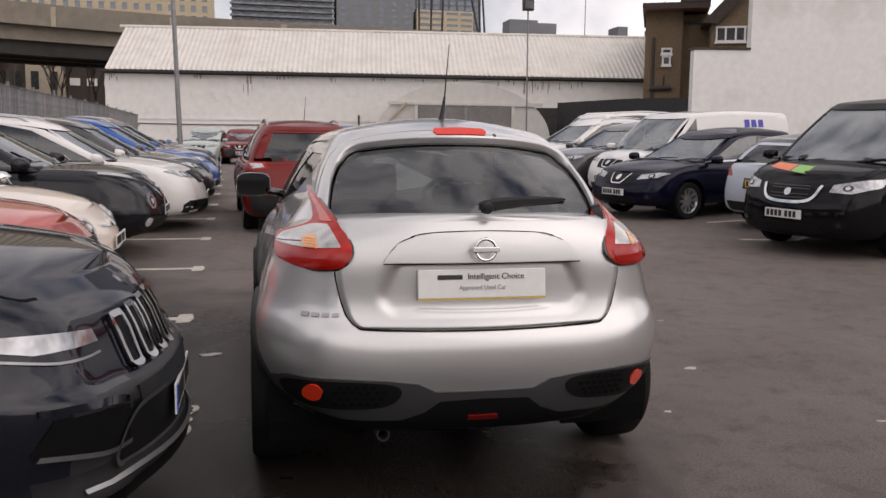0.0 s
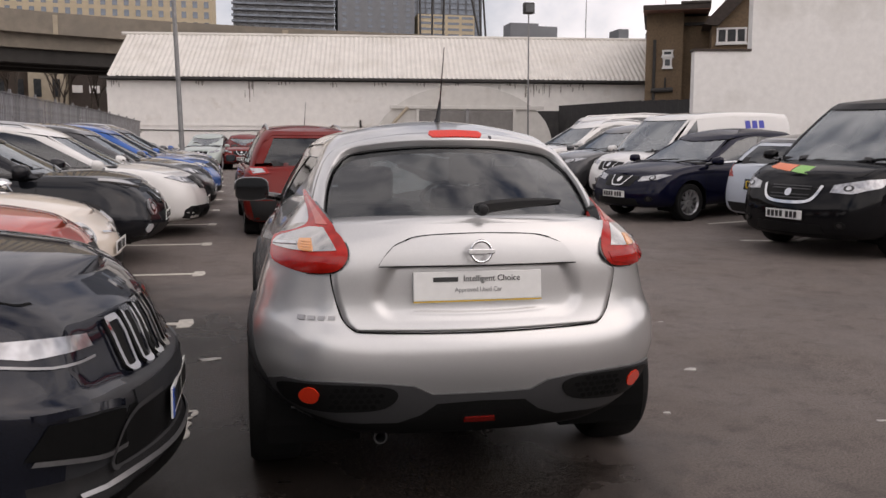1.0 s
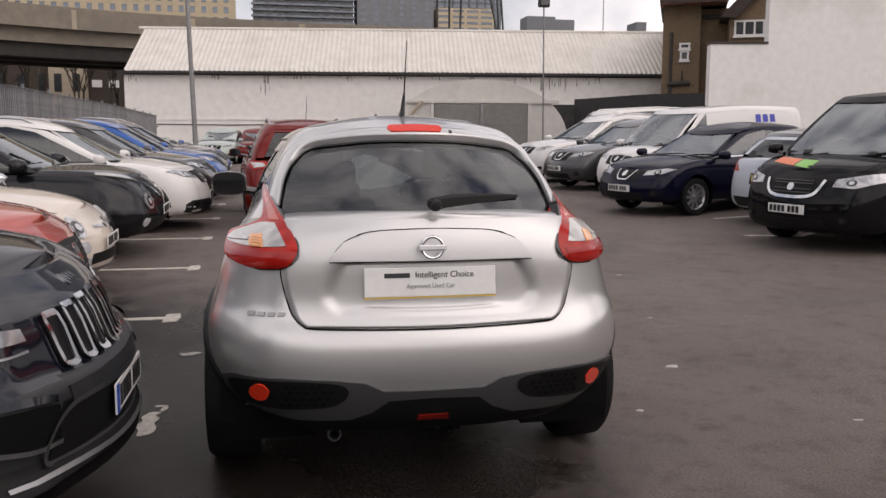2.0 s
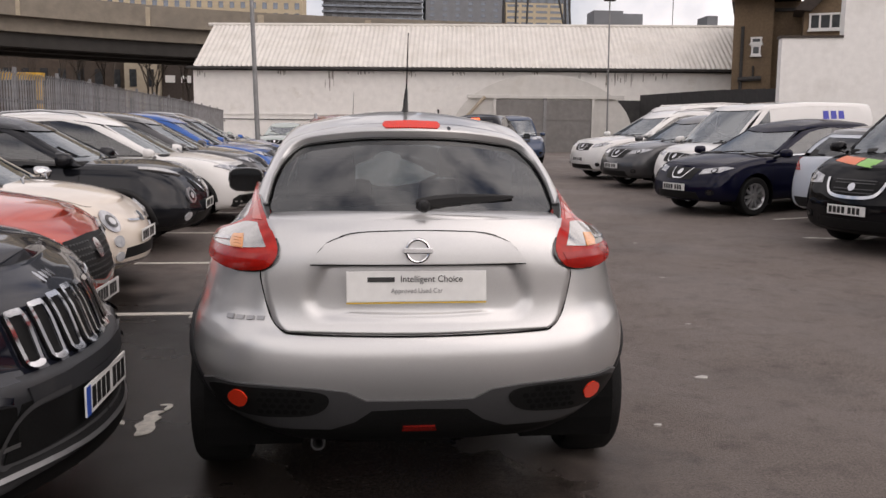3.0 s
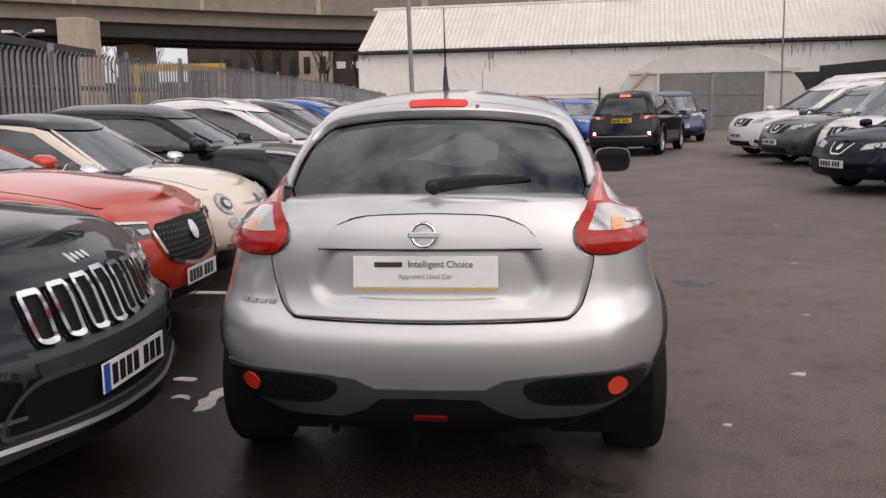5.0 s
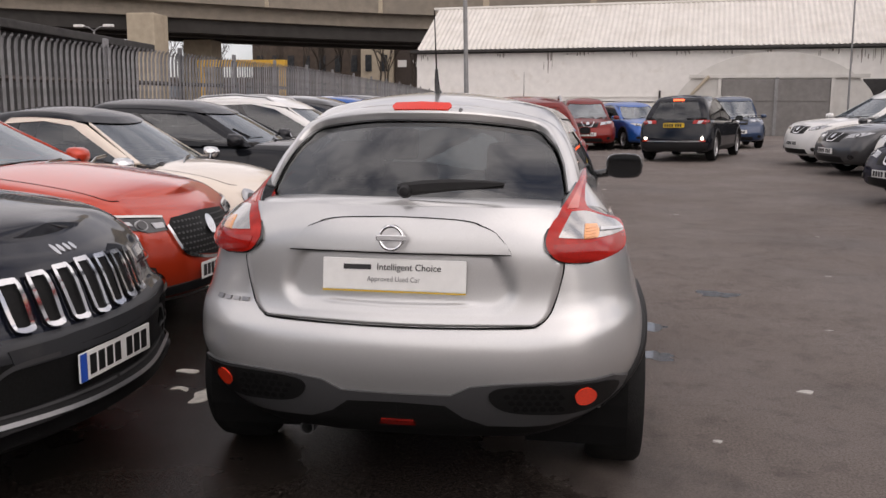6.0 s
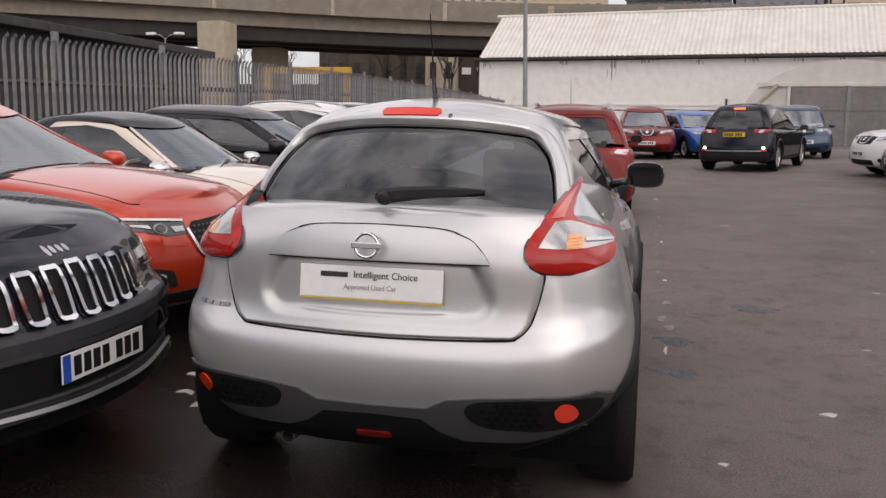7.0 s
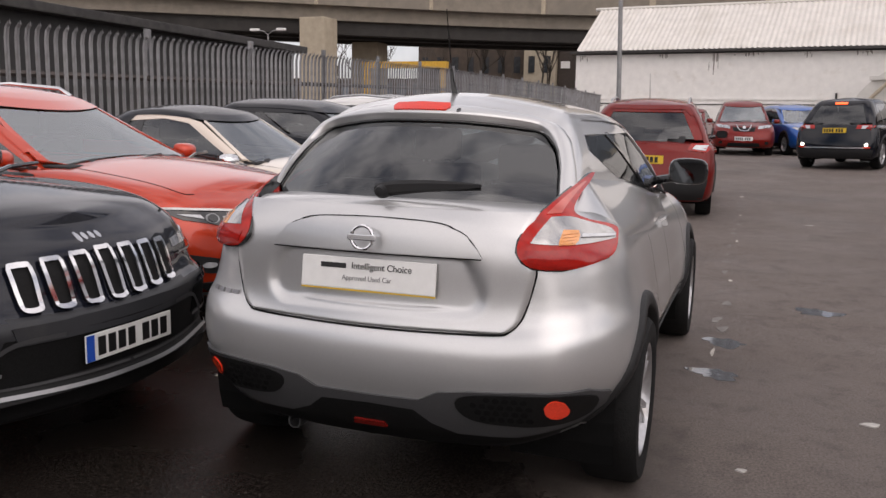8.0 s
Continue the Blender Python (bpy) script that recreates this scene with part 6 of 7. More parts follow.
# the body behind the tailgate lies deeper
for ob in hero.children:
    if ob.name.split(".")[0] == "body":
        for v in ob.data.vertices:
            if v.co.y < -1.85 and abs(v.co.x) < 0.50 and 0.78 < v.co.z < 1.06:
                v.co.y += 0.05
tailgate()
gt = [(0.400, 0.968), (0.385, 0.992), (0.345, 1.034), (0.285, 1.058), (0.20, 1.070), (0, 1.076)]
band("garnish", [(-x, z) for x, z in gt] + gt[-2::-1], [(-0.400, 0.966), (-0.38, 0.966), (-0.345, 0.966), (-0.285, 0.966), (-0.2, 0.966), (0, 0.966), (0.2, 0.966), (0.285, 0.966), (0.345, 0.966), (0.38, 0.966), (0.400, 0.966)], "rear", B, M["silver"], hero, off=0.029, m=4, label="silver grip bar over the plate")
seam("garnish_gap", [(0.40, 0.966), (0.385, 0.99), (0.345, 1.035), (0.285, 1.062), (0.20, 1.076), (0, 1.082), (-0.20, 1.076), (-0.285, 1.062), (-0.345, 1.035), (-0.385, 0.99), (-0.40, 0.966)], "rear", B, M["black_gap"], hero, 0.0035, 0.0175)
seam("garnish_gap", [(-0.40, 0.962), (-0.2, 0.961), (0, 0.961), (0.2, 0.961), (0.40, 0.962)], "rear", B, M["black_gap"], hero, 0.004, 0.022)
seam("tailgate_gap", [(0.578, 0.962), (0.585, 0.93), (0.582, 0.90), (0.566, 0.828), (0.544, 0.762), (0.508, 0.723), (0.46, 0.710), (0.25, 0.703), (0, 0.700), (-0.25, 0.703), (-0.46, 0.710), (-0.508, 0.723), (-0.544, 0.762), (-0.566, 0.828), (-0.582, 0.90), (-0.585, 0.93), (-0.578, 0.962)],
     "rear", B, M["black_gap"], hero, 0.0065, 0.003)


# tail lamps: red boomerang shell with clear, amber and red chambers
class TwoShells:
    """The outermost of the body and the glasshouse along a ray."""

    def ray_cast(self, a, way):
        hits = [h for h in (B.ray_cast(a, way), G.ray_cast(a, way)) if h[0] is not None]
        return min(hits, key=lambda h: h[3]) if hits else (None,) * 4

    def find_nearest(self, p):
        return min((B.find_nearest(p), G.find_nearest(p)), key=lambda h: h[3])


class LampFace:
    """One even curved face through the quarter, y as a cubic of x and z, so that the lens is smooth across the waist."""

    def __init__(self, shell, s):
        pts = []
        for i in range(15):
            for j in range(17):
                z = 0.92 + 0.31 * j / 16
                x0, x1 = interp([(0.92, 0.56), (1.0, 0.515), (1.08, 0.54), (1.23, 0.625)], z), interp([(0.92, 0.785), (1.03, 0.785), (1.06, 0.66), (1.10, 0.625), (1.23, 0.645)], z)
                x = x0 + (x1 - x0) * i / 14
                hit = shell.ray_cast(Vector((s * x, -9, z)), Vector((0, 1, 0)))[0]
                if hit is not None and hit.y < -1.2:
                    pts.append((x, z, hit.y))
        p = np.array(pts)
        self.s = s
        self.k = np.linalg.lstsq(self.terms(p[:, 0], p[:, 1]), p[:, 2], rcond=None)[0]

    def terms(self, x, z):
        x, z = x - 0.65, z - 1.0
        return np.stack([x * 0 + 1, x, z, x * x, x * z, z * z, x ** 3, x * x * z, x * z * z, z ** 3], -1)

    def y_at(self, x, z):
        return float(self.terms(np.array([abs(x)]), np.array([z]))[0] @ self.k)

    def ray_cast(self, a, way):
        y = self.y_at(a.x, a.z)
        e = 0.002
        n_ = Vector((self.s * (self.y_at(abs(a.x) + e, a.z) - y) / e, -1, (self.y_at(a.x, a.z + e) - y) / e)).normalized()
        return Vector((a.x, y, a.z)), n_, 0, 1.0


LAMP_FACE = {}


def tail_lamp(s):
    f = lambda pts: [(s * x, z if z > 1.04 else 1.04 - (1.04 - z) * 0.76) for x, z in pts]
    face = LAMP_FACE[s] = LampFace(TwoShells(), s)
    ina = [(0.632, 1.226), (0.612, 1.190), (0.578, 1.135), (0.543, 1.075), (0.522, 1.020), (0.521, 0.975), (0.540, 0.943), (0.575, 0.926), (0.66, 0.921)]
    outb = [(0.640, 1.224), (0.643, 1.190), (0.639, 1.145), (0.648, 1.105), (0.688, 1.080), (0.760, 1.052), (0.786, 1.022), (0.786, 0.945), (0.70, 0.922)]
    lamp = band("tail_lamp", curve(f(ina), 5), curve(f(outb), 5), "rear", face, M["lamp_rim_red"], hero, off=0.022, m=8, k=1, skirt=0.035, label="red boomerang tail lamp")[0]
    band("clear_chamber", curve(f([(0.595, 1.090), (0.645, 1.088), (0.700, 1.068), (0.755, 1.045), (0.779, 1.020)]), 4), curve(f([(0.560, 1.008), (0.640, 1.000), (0.700, 0.998), (0.750, 0.999), (0.783, 1.002)]), 4), "rear", face, M["lamp_clear"], lamp, off=0.0245, m=6, k=1, skirt=0.002)
    band("amber_chamber", f([(0.642, 1.050), (0.641, 1.030), (0.640, 1.010), (0.642, 0.998)]), f([(0.682, 1.046), (0.690, 1.028), (0.690, 1.010), (0.684, 0.998)]), "rear", face, M["amber"], lamp, off=0.027, m=5, skirt=0.004)
    band("clear_blade", f([(0.694, 1.034), (0.735, 1.026), (0.778, 1.016)]), f([(0.694, 1.022), (0.735, 1.016), (0.780, 1.008)]), "rear", face, M["lens"], lamp, off=0.029, m=2, skirt=0.004)
    band("red_chamber", f([(0.545, 0.982), (0.65, 0.984), (0.70, 0.990), (0.784, 0.997)]), f([(0.560, 0.942), (0.66, 0.930), (0.72, 0.931), (0.778, 0.946)]), "rear", face, M["lamp_red"], lamp, off=0.025, m=3, skirt=0.002)
    for i in range(4):
        z = 1.000 + 0.011 * i
        band("lamp_rib", f([(0.644, z), (0.662, z + 0.001), (0.683, z + 0.002)]), f([(0.644, z + 0.004), (0.662, z + 0.005), (0.683, z + 0.006)]), "rear", face, M["amber"], lamp, off=0.029, m=1, skirt=0.004)
    band("horn_strip", f([(0.627, 1.195), (0.607, 1.158), (0.590, 1.125), (0.578, 1.100)]), f([(0.634, 1.195), (0.626, 1.158), (0.620, 1.125), (0.618, 1.100)]), "rear", face, M["horn_pink"], lamp, off=0.0245, m=3, skirt=0.002, label="pale inner light guide")
    band("lamp_seal", f([(0.624, 1.226), (0.604, 1.190), (0.570, 1.135), (0.535, 1.075), (0.514, 1.020), (0.513, 0.973), (0.534, 0.937), (0.572, 0.918), (0.66, 0.914), (0.78, 0.936)]), f([(0.634, 1.226), (0.614, 1.190), (0.580, 1.135), (0.545, 1.075), (0.524, 1.020), (0.523, 0.975), (0.542, 0.945), (0.577, 0.928), (0.66, 0.923), (0.78, 0.945)]), "rear", face, M["gloss_black"], lamp, off=0.0195, m=1, skirt=0.02)


tail_lamp(1)
tail_lamp(-1)


def haunches():
    """The full shoulder that runs from the flank up into the rear pillar, one smooth sheet each side."""
    cl, al = hk["c_low"], hk["a_low"]
    for s in (1, -1):
        bm = bmesh.new()
        rows = []
        for i in range(31):
            y = -1.44 + 1.74 * i / 30
            u = max(0.0, min(1.0, (al - y) / (al - cl)))
            zb = hk["belt"](y) + 0.004 + 0.11 * u ** 1.4 if y > cl else hk["belt"](cl) + 0.114 + 0.05 * (cl - y) / (cl + 1.44)
            za = zb - 0.13 - 0.12 * ease((0.2 - y) / 1.0)
            way = Vector((-s, 0, 0))
            a = B.ray_cast(Vector((s * 6, y, za)), way)[0]
            a2 = B.ray_cast(Vector((s * 6, y, za - 0.03)), way)[0]
            b = G.ray_cast(Vector((s * 6, y, zb)), way)[0]
            b2 = G.ray_cast(Vector((s * 6, y, zb + 0.03)), way)[0]
            ta, tb = (a - a2) * 5.0, (b2 - b) * 3.5
            row = []
            for k in range(9):
                t = k / 8
                p = a * (2 * t ** 3 - 3 * t * t + 1) + ta * (t ** 3 - 2 * t * t + t) + b * (3 * t * t - 2 * t ** 3) + tb * (t ** 3 - t * t)
                lift = 0.003 if 0 < k < 8 else -0.006
                row.append(bm.verts.new(p + Vector((s * lift, 0, 0))))
            rows.append(row)
        # rearward the sheet runs out along the lamp's outer edge
        edge = resample([(0.784, 1.028), (0.760, 1.050), (0.688, 1.078), (0.648, 1.103), (0.639, 1.145), (0.642, 1.190), (0.640, 1.222)], 9)
        back = [Vector((s * x, LAMP_FACE[s].y_at(x, z) - 0.008, z)) for x, z in edge]
        first, second = [v.co.copy() for v in rows[0]], [v.co.copy() for v in rows[1]]
        for j in range(7, -1, -1):
            t = j / 8
            row = []
            for k in range(9):
                out = (first[k] - second[k]) * 4.0
                p = back[k] * (1 - t) ** 2 + (first[k] + out * 0.5) * 2 * t * (1 - t) * 0.5 + (back[k] + first[k]) * t * (1 - t) * 0.5 + first[k] * t * t
                row.append(bm.verts.new(p))
            rows.insert(0, row)
        for p, q in zip(rows, rows[1:]):
            for k in range(8):
                bm.faces.new((p[k], p[k + 1], q[k + 1], q[k]))
        bmesh.ops.recalc_face_normals(bm, faces=bm.faces)
        if sum(f.normal.x * s for f in bm.faces) < 0:
            bmesh.ops.reverse_faces(bm, faces=bm.faces)
        part("haunch", bm, M["silver"], hero, smooth=True, sharp=70)


haunches()
# straight lip where the tailgate meets the window
lip = []
for i in range(-12, 13):
    x = 0.535 * i / 12
    z = 1.133 - 0.010 * (i / 12) ** 2
    lip.append((x, B.ray_cast(Vector((x, -9, 1.075)), Vector((0, 1, 0)))[0].y + 0.014, G.ray_cast(Vector((x, -9, z)), Vector((0, 1, 0)))[0].y - 0.003, z))
bm = bmesh.new()
rows = [[bm.verts.new(p) for p in ((x, y, z - 0.05), (x, y - 0.003, z - 0.024), (x, y + 0.004, z - 0.010), (x, max(y, g_) + 0.03, z - 0.004))] for x, y, g_, z in lip]
for a, b in zip(rows, rows[1:]):
    for q in range(3):
        bm.faces.new((a[q], b[q], b[q + 1], a[q + 1]))
part("tailgate_lip", bm, M["silver"], hero, smooth=True, sharp=60)
part("window_base_seal", tube([(x, g_, z + 0.002) for x, y, g_, z in lip], 0.007, 8), M["gloss_black"], hero, smooth=True)
# bumper: grey skid, black pods, diffuser, reflectors, fog lamp, exhaust
st = [(0, 0.462), (0.20, 0.464), (0.27, 0.500), (0.38, 0.514), (0.60, 0.528), (0.77, 0.530), (0.825, 0.50)]
sb = [(0, 0.430), (0.18, 0.424), (0.24, 0.378), (0.33, 0.342), (0.54, 0.345), (0.72, 0.385), (0.805, 0.452)]
band("skid_panel", st, sb, "rear", B, M["skid_grey"], hero, off=0.010, m=8, k=6, mirror=True, label="dark grey lower bumper")
for s in (1, -1):
    pod = panel("bumper_pod", [(s * x, z) for x, z in curve([(0.785, 0.500), (0.70, 0.520), (0.50, 0.514), (0.37, 0.500), (0.335, 0.470), (0.365, 0.425), (0.44, 0.404), (0.58, 0.400), (0.70, 0.408), (0.765, 0.440)], 3, True)], "rear", B, M["mesh_black"], hero, off=0.015, step=0.04, label="black honeycomb pod")[0]
    for i in range(9):
        for j in range(4):
            cx, cz = 0.40 + 0.031 * i + (0.0155 if j % 2 else 0), 0.424 + 0.024 * j
            if cx > 0.60 or (i == 0 and j in (0, 3)):
                continue
            panel("honeycomb_cell", [(s * x, z) for x, z in ell(cx, cz, 0.0125, 0.010, 6)], "rear", B, M["black_gap"], pod, off=0.0175, skirt=0.004, smooth=False, step=0.1)
    panel("reflector", [(s * x, z) for x, z in ell(0.668, 0.470, 0.036, 0.036, 28)], "rear", B, M["reflector_red"], hero, off=0.020, step=0.1, label="round red reflector")
band("diffuser", sb, [(0, 0.275), (0.18, 0.275), (0.24, 0.275), (0.33, 0.285), (0.54, 0.315), (0.72, 0.372), (0.80, 0.440)], "rear", B, M["mesh_black"], hero, off=0.008, m=8, k=6, mirror=True)
panel("fog_lamp", [(-0.066, 0.338), (0.066, 0.338), (0.060, 0.356), (-0.060, 0.356)], "rear", B, M["fog_red"], hero, off=0.016, skirt=-0.004, step=0.06, label="red rear fog lamp")
pipe = lathe([(0, 0.022), (0, 0.028), (0.14, 0.028), (0.14, 0.023), (0.005, 0.023)], 24)
part("exhaust_pipe", pipe, M["skid_grey"], hero, "steel exhaust tailpipe", True, 50, at=pose(-0.385, -1.90, 0.245, 0, 0, 90))
part("rear_silencer", tube([(-0.36, -1.72, 0.30), (0.2, -1.68, 0.30)], 0.08, 14), M["black_gap"], hero, smooth=True)
# plate with its dealer's wording
pl = part("number_plate", box(-0.26, 0.26, 0, 0.012, -0.057, 0.057, bevel=0.004), M["plate_white"], hero, "white dealer plate", at=pose(-0.012, -2.036, 0.886, -7))
part("plate_edge", box(-0.26, 0.26, 0.002, 0.010, -0.0625, -0.0572), M["plate_yellow"], pl, "yellow lower edge of the plate behind")
part("brand_bar", box(-0.182, -0.082, -0.002, 0.001, 0.017, 0.035), M["ink"], pl)
text_part("plate_text", "Intelligent Choice", 0.034, M["ink"], pl, pose(0.055, -0.001, 0.027, 90), "bold black lettering", squeeze=0.96)
text_part("plate_text", "Approved Used Car", 0.026, M["ink_grey"], pl, pose(0.0, -0.001, -0.016, 90), "thin grey lettering", squeeze=0.9)
for x in (-0.713, -0.676, -0.638, -0.600):
    panel("model_bar", [(x, 0.757), (x + 0.026, 0.757), (x + 0.030, 0.773), (x + 0.004, 0.773)], "rear", B, M["letter_alloy"], hero, off=0.008, skirt=0.006, step=0.1)
# round badge: ring and bar
bm = bmesh.new()
add_tube(bm, [(0.041 * math.cos(a), 0, 0.041 * math.sin(a)) for a in [2 * math.pi * i / 32 for i in range(33)]], 0.0065, 8, cap=False)
badge = part("badge", bm, M["chrome"], hero, "chrome ring badge with a cross bar", True, at=pose(-0.012, -2.075, 1.024, -5))
part("badge_bar", box(-0.053, 0.053, -0.009, 0.004, -0.0105, 0.0105, bevel=0.003), M["chrome"], badge)
# wiper and aerial
bm = bmesh.new()
sec = []
for x, y, z, h, d in ((0.018, -1.965, 1.170, 0.016, 0.014), (0.03, -1.967, 1.171, 0.022, 0.018), (0.10, -1.957, 1.179, 0.025, 0.020), (0.20, -1.942, 1.187, 0.022, 0.015), (0.32, -1.925, 1.192, 0.014, 0.010), (0.396, -1.913, 1.194, 0.005, 0.005)):
    sec.append([bm.verts.new((x, y + dy * d, z + dz * h)) for dy, dz in ((-1, -0.6), (-1, 0.5), (-0.3, 1), (0.8, 0.8), (0.8, -0.9), (-0.3, -1))])
for a, b in zip(sec, sec[1:]):
    for q in range(6):
        bm.faces.new((a[q], b[q], b[(q + 1) % 6], a[(q + 1) % 6]))
bm.faces.new(sec[0])
bm.faces.new(sec[-1][::-1])
bmesh.ops.recalc_face_normals(bm, faces=bm.faces)
wp = part("rear_wiper", bm, M["clad"], hero, "black rear wiper", True, 40, at=pose(-0.03, 0, 0.015))
part("wiper_cap", lathe([(-0.02, 0.002), (-0.018, 0.016), (0.0, 0.024), (0.03, 0.026)], 18), M["clad"], wp, smooth=True, at=pose(0.048, -1.985, 1.164, 0, 0, 90))
part("wiper_blade", tube([(0.05, -1.948, 1.150), (0.2, -1.93, 1.172), (0.392, -1.905, 1.183)], 0.007, 6), M["rubber"], wp)
ae = part("aerial", tube([(0.0, -1.16, 1.535), (0.0, -1.20, 1.60), (0.002, -1.22, 1.65)], 0.014, 8, 0.006), M["gloss_black"], hero, "stub roof aerial with a thin whip", True)
part("aerial_base", lathe([(0, 0.045), (0.01, 0.04), (0.03, 0.02), (0.05, 0.012)], 16), M["gloss_black"], ae, smooth=True, at=pose(0, -1.16, 1.515, 0, -90, 0))
part("whip", tube([(0.002, -1.22, 1.648), (0.004, -1.30, 1.89)], 0.0038, 6, 0.002), M["gloss_black"], ae)


# ---------------------------------------------------------------- near row, noses to the aisle
def rotated(d, **k):
    out = dict(d)
    out.update(k)
    return out


def off_roader():
    c = rotated(SUV, L=4.62, W=1.88, H=1.68, sill=0.26, r=0.36, axles=(0.95, 0.98), bow_f=0.30, cf=0.34, crown=0.07, mirror="gloss_black", mirror_at=(1.03, 0.42, 1.16), dark_nose=(0.668, 0.40),
                shoulder=[(0, 1.05), (0.12, 1.08), (0.45, 1.07), (0.66, 1.07), (0.78, 1.06), (0.92, 0.985), (1.0, 0.90)],
                levels=[(0.0, -0.10, 0.1, 0.10), (0.06, -0.04, 0.03, 0.0), (0.14, -0.02, 0.0, -0.05), (0.22, -0.01, 0.0, 0.01), (0.34, 0.0, 0.0, 0.0), (0.50, 0.0, 0.0, -0.015), (0.57, 0.0, 0.01, -0.015), (0.605, 0.0, 0.02, 0.005), (0.63, 0.0, 0.02, 0.055), (0.8, -0.015, 0.05, 0.085), (0.93, -0.03, 0.07, 0.14), (1.0, -0.07, 0.10, 0.26)],
                front=[("headlamp", [(0.56, 0.800), (0.80, 0.815), (0.90, 0.86), (0.86, 0.880), (0.56, 0.838)], "headlamp"),
                       ("lower_intake", [(-0.62, 0.42), (0.62, 0.42), (0.55, 0.60), (-0.55, 0.60)], "mesh_black", dict(mirror=False, off=0.004)),
                       ("fog_pocket", [(0.56, 0.485), (0.72, 0.50), (0.87, 0.545), (0.84, 0.635), (0.70, 0.625), (0.58, 0.60)], "black_gap"),
                       ("bumper_bar", [(-0.50, 0.575), (0.50, 0.575), (0.52, 0.64), (-0.52, 0.64)], "satin_grey", dict(mirror=False, off=0.010)),
                       ("skid_plate", [(-0.66, 0.285), (0.66, 0.285), (0.80, 0.36), (-0.80, 0.36)], "clad", dict(mirror=False, off=0.012))],
                front_lines=[([(-0.78, 0.395), (-0.3, 0.372), (0, 0.37), (0.3, 0.372), (0.78, 0.395)], "letter_alloy", 0.014), ([(0.33, 0.592), (0.52, 0.585), (0.62, 0.52), (0.655, 0.45), (0.60, 0.42), (0.30, 0.408), (0.01, 0.405)], "skid_grey", 0.018), ([(0.56, 0.478), (0.70, 0.492), (0.86, 0.535)], "letter_alloy", 0.015), ([(0.60, 0.625), (0.72, 0.648), (0.86, 0.66)], "deep_black", 0.02), ([(0.58, 0.770), (0.76, 0.780), (0.88, 0.825)], "letter_alloy", 0.008)], plates=[])
    car, k = car_of("off_road_suv", "glossy black sport utility vehicle with a seven-slot grille", stand(-1.17 - 2.31, 0.12, -90), c, "deep_black")
    sh = k["body"]
    for i in range(7):
        x = (i - 3) * 0.134
        z0, z1 = 0.668 + 0.005 * abs(i - 3), 0.868 - 0.006 * abs(i - 3)
        o = curve([(x - 0.041, z1 - 0.012), (x - 0.018, z1), (x + 0.018, z1), (x + 0.041, z1 - 0.012), (x + 0.037, z0 + 0.03), (x + 0.028, z0), (x - 0.028, z0), (x - 0.037, z0 + 0.03)], 3, True)
        s = panel("grille_slot", o, "front", sh, M["mesh_black"], car, off=0.006, step=0.05)[0]
        seam("slot_surround", o, "front", sh, M["chrome"], s, 0.017, 0.018, closed=True, smooth_line=False)
    yb = sh.ray_cast(Vector((0, 9, 0.905)), Vector((0, -1, 0)))[0].y - 0.02
    for i, x in enumerate((0.075, 0.030, -0.020, -0.068)):
        panel("badge_letter", ell(x * 0.8, yb, 0.013, 0.018 if i else 0.026, 10), "top", sh, M["chrome"], car, off=0.005, skirt=0.002, step=0.1)
    hit = sh.ray_cast(Vector((0, 9, 0.51)), Vector((0, -1, 0)))[0]
    plate(car, Matrix.Translation(hit + Vector((0, 0.012, 0))) @ Matrix.Rotation(math.pi, 4, "Z"), blue=True)


off_roader()


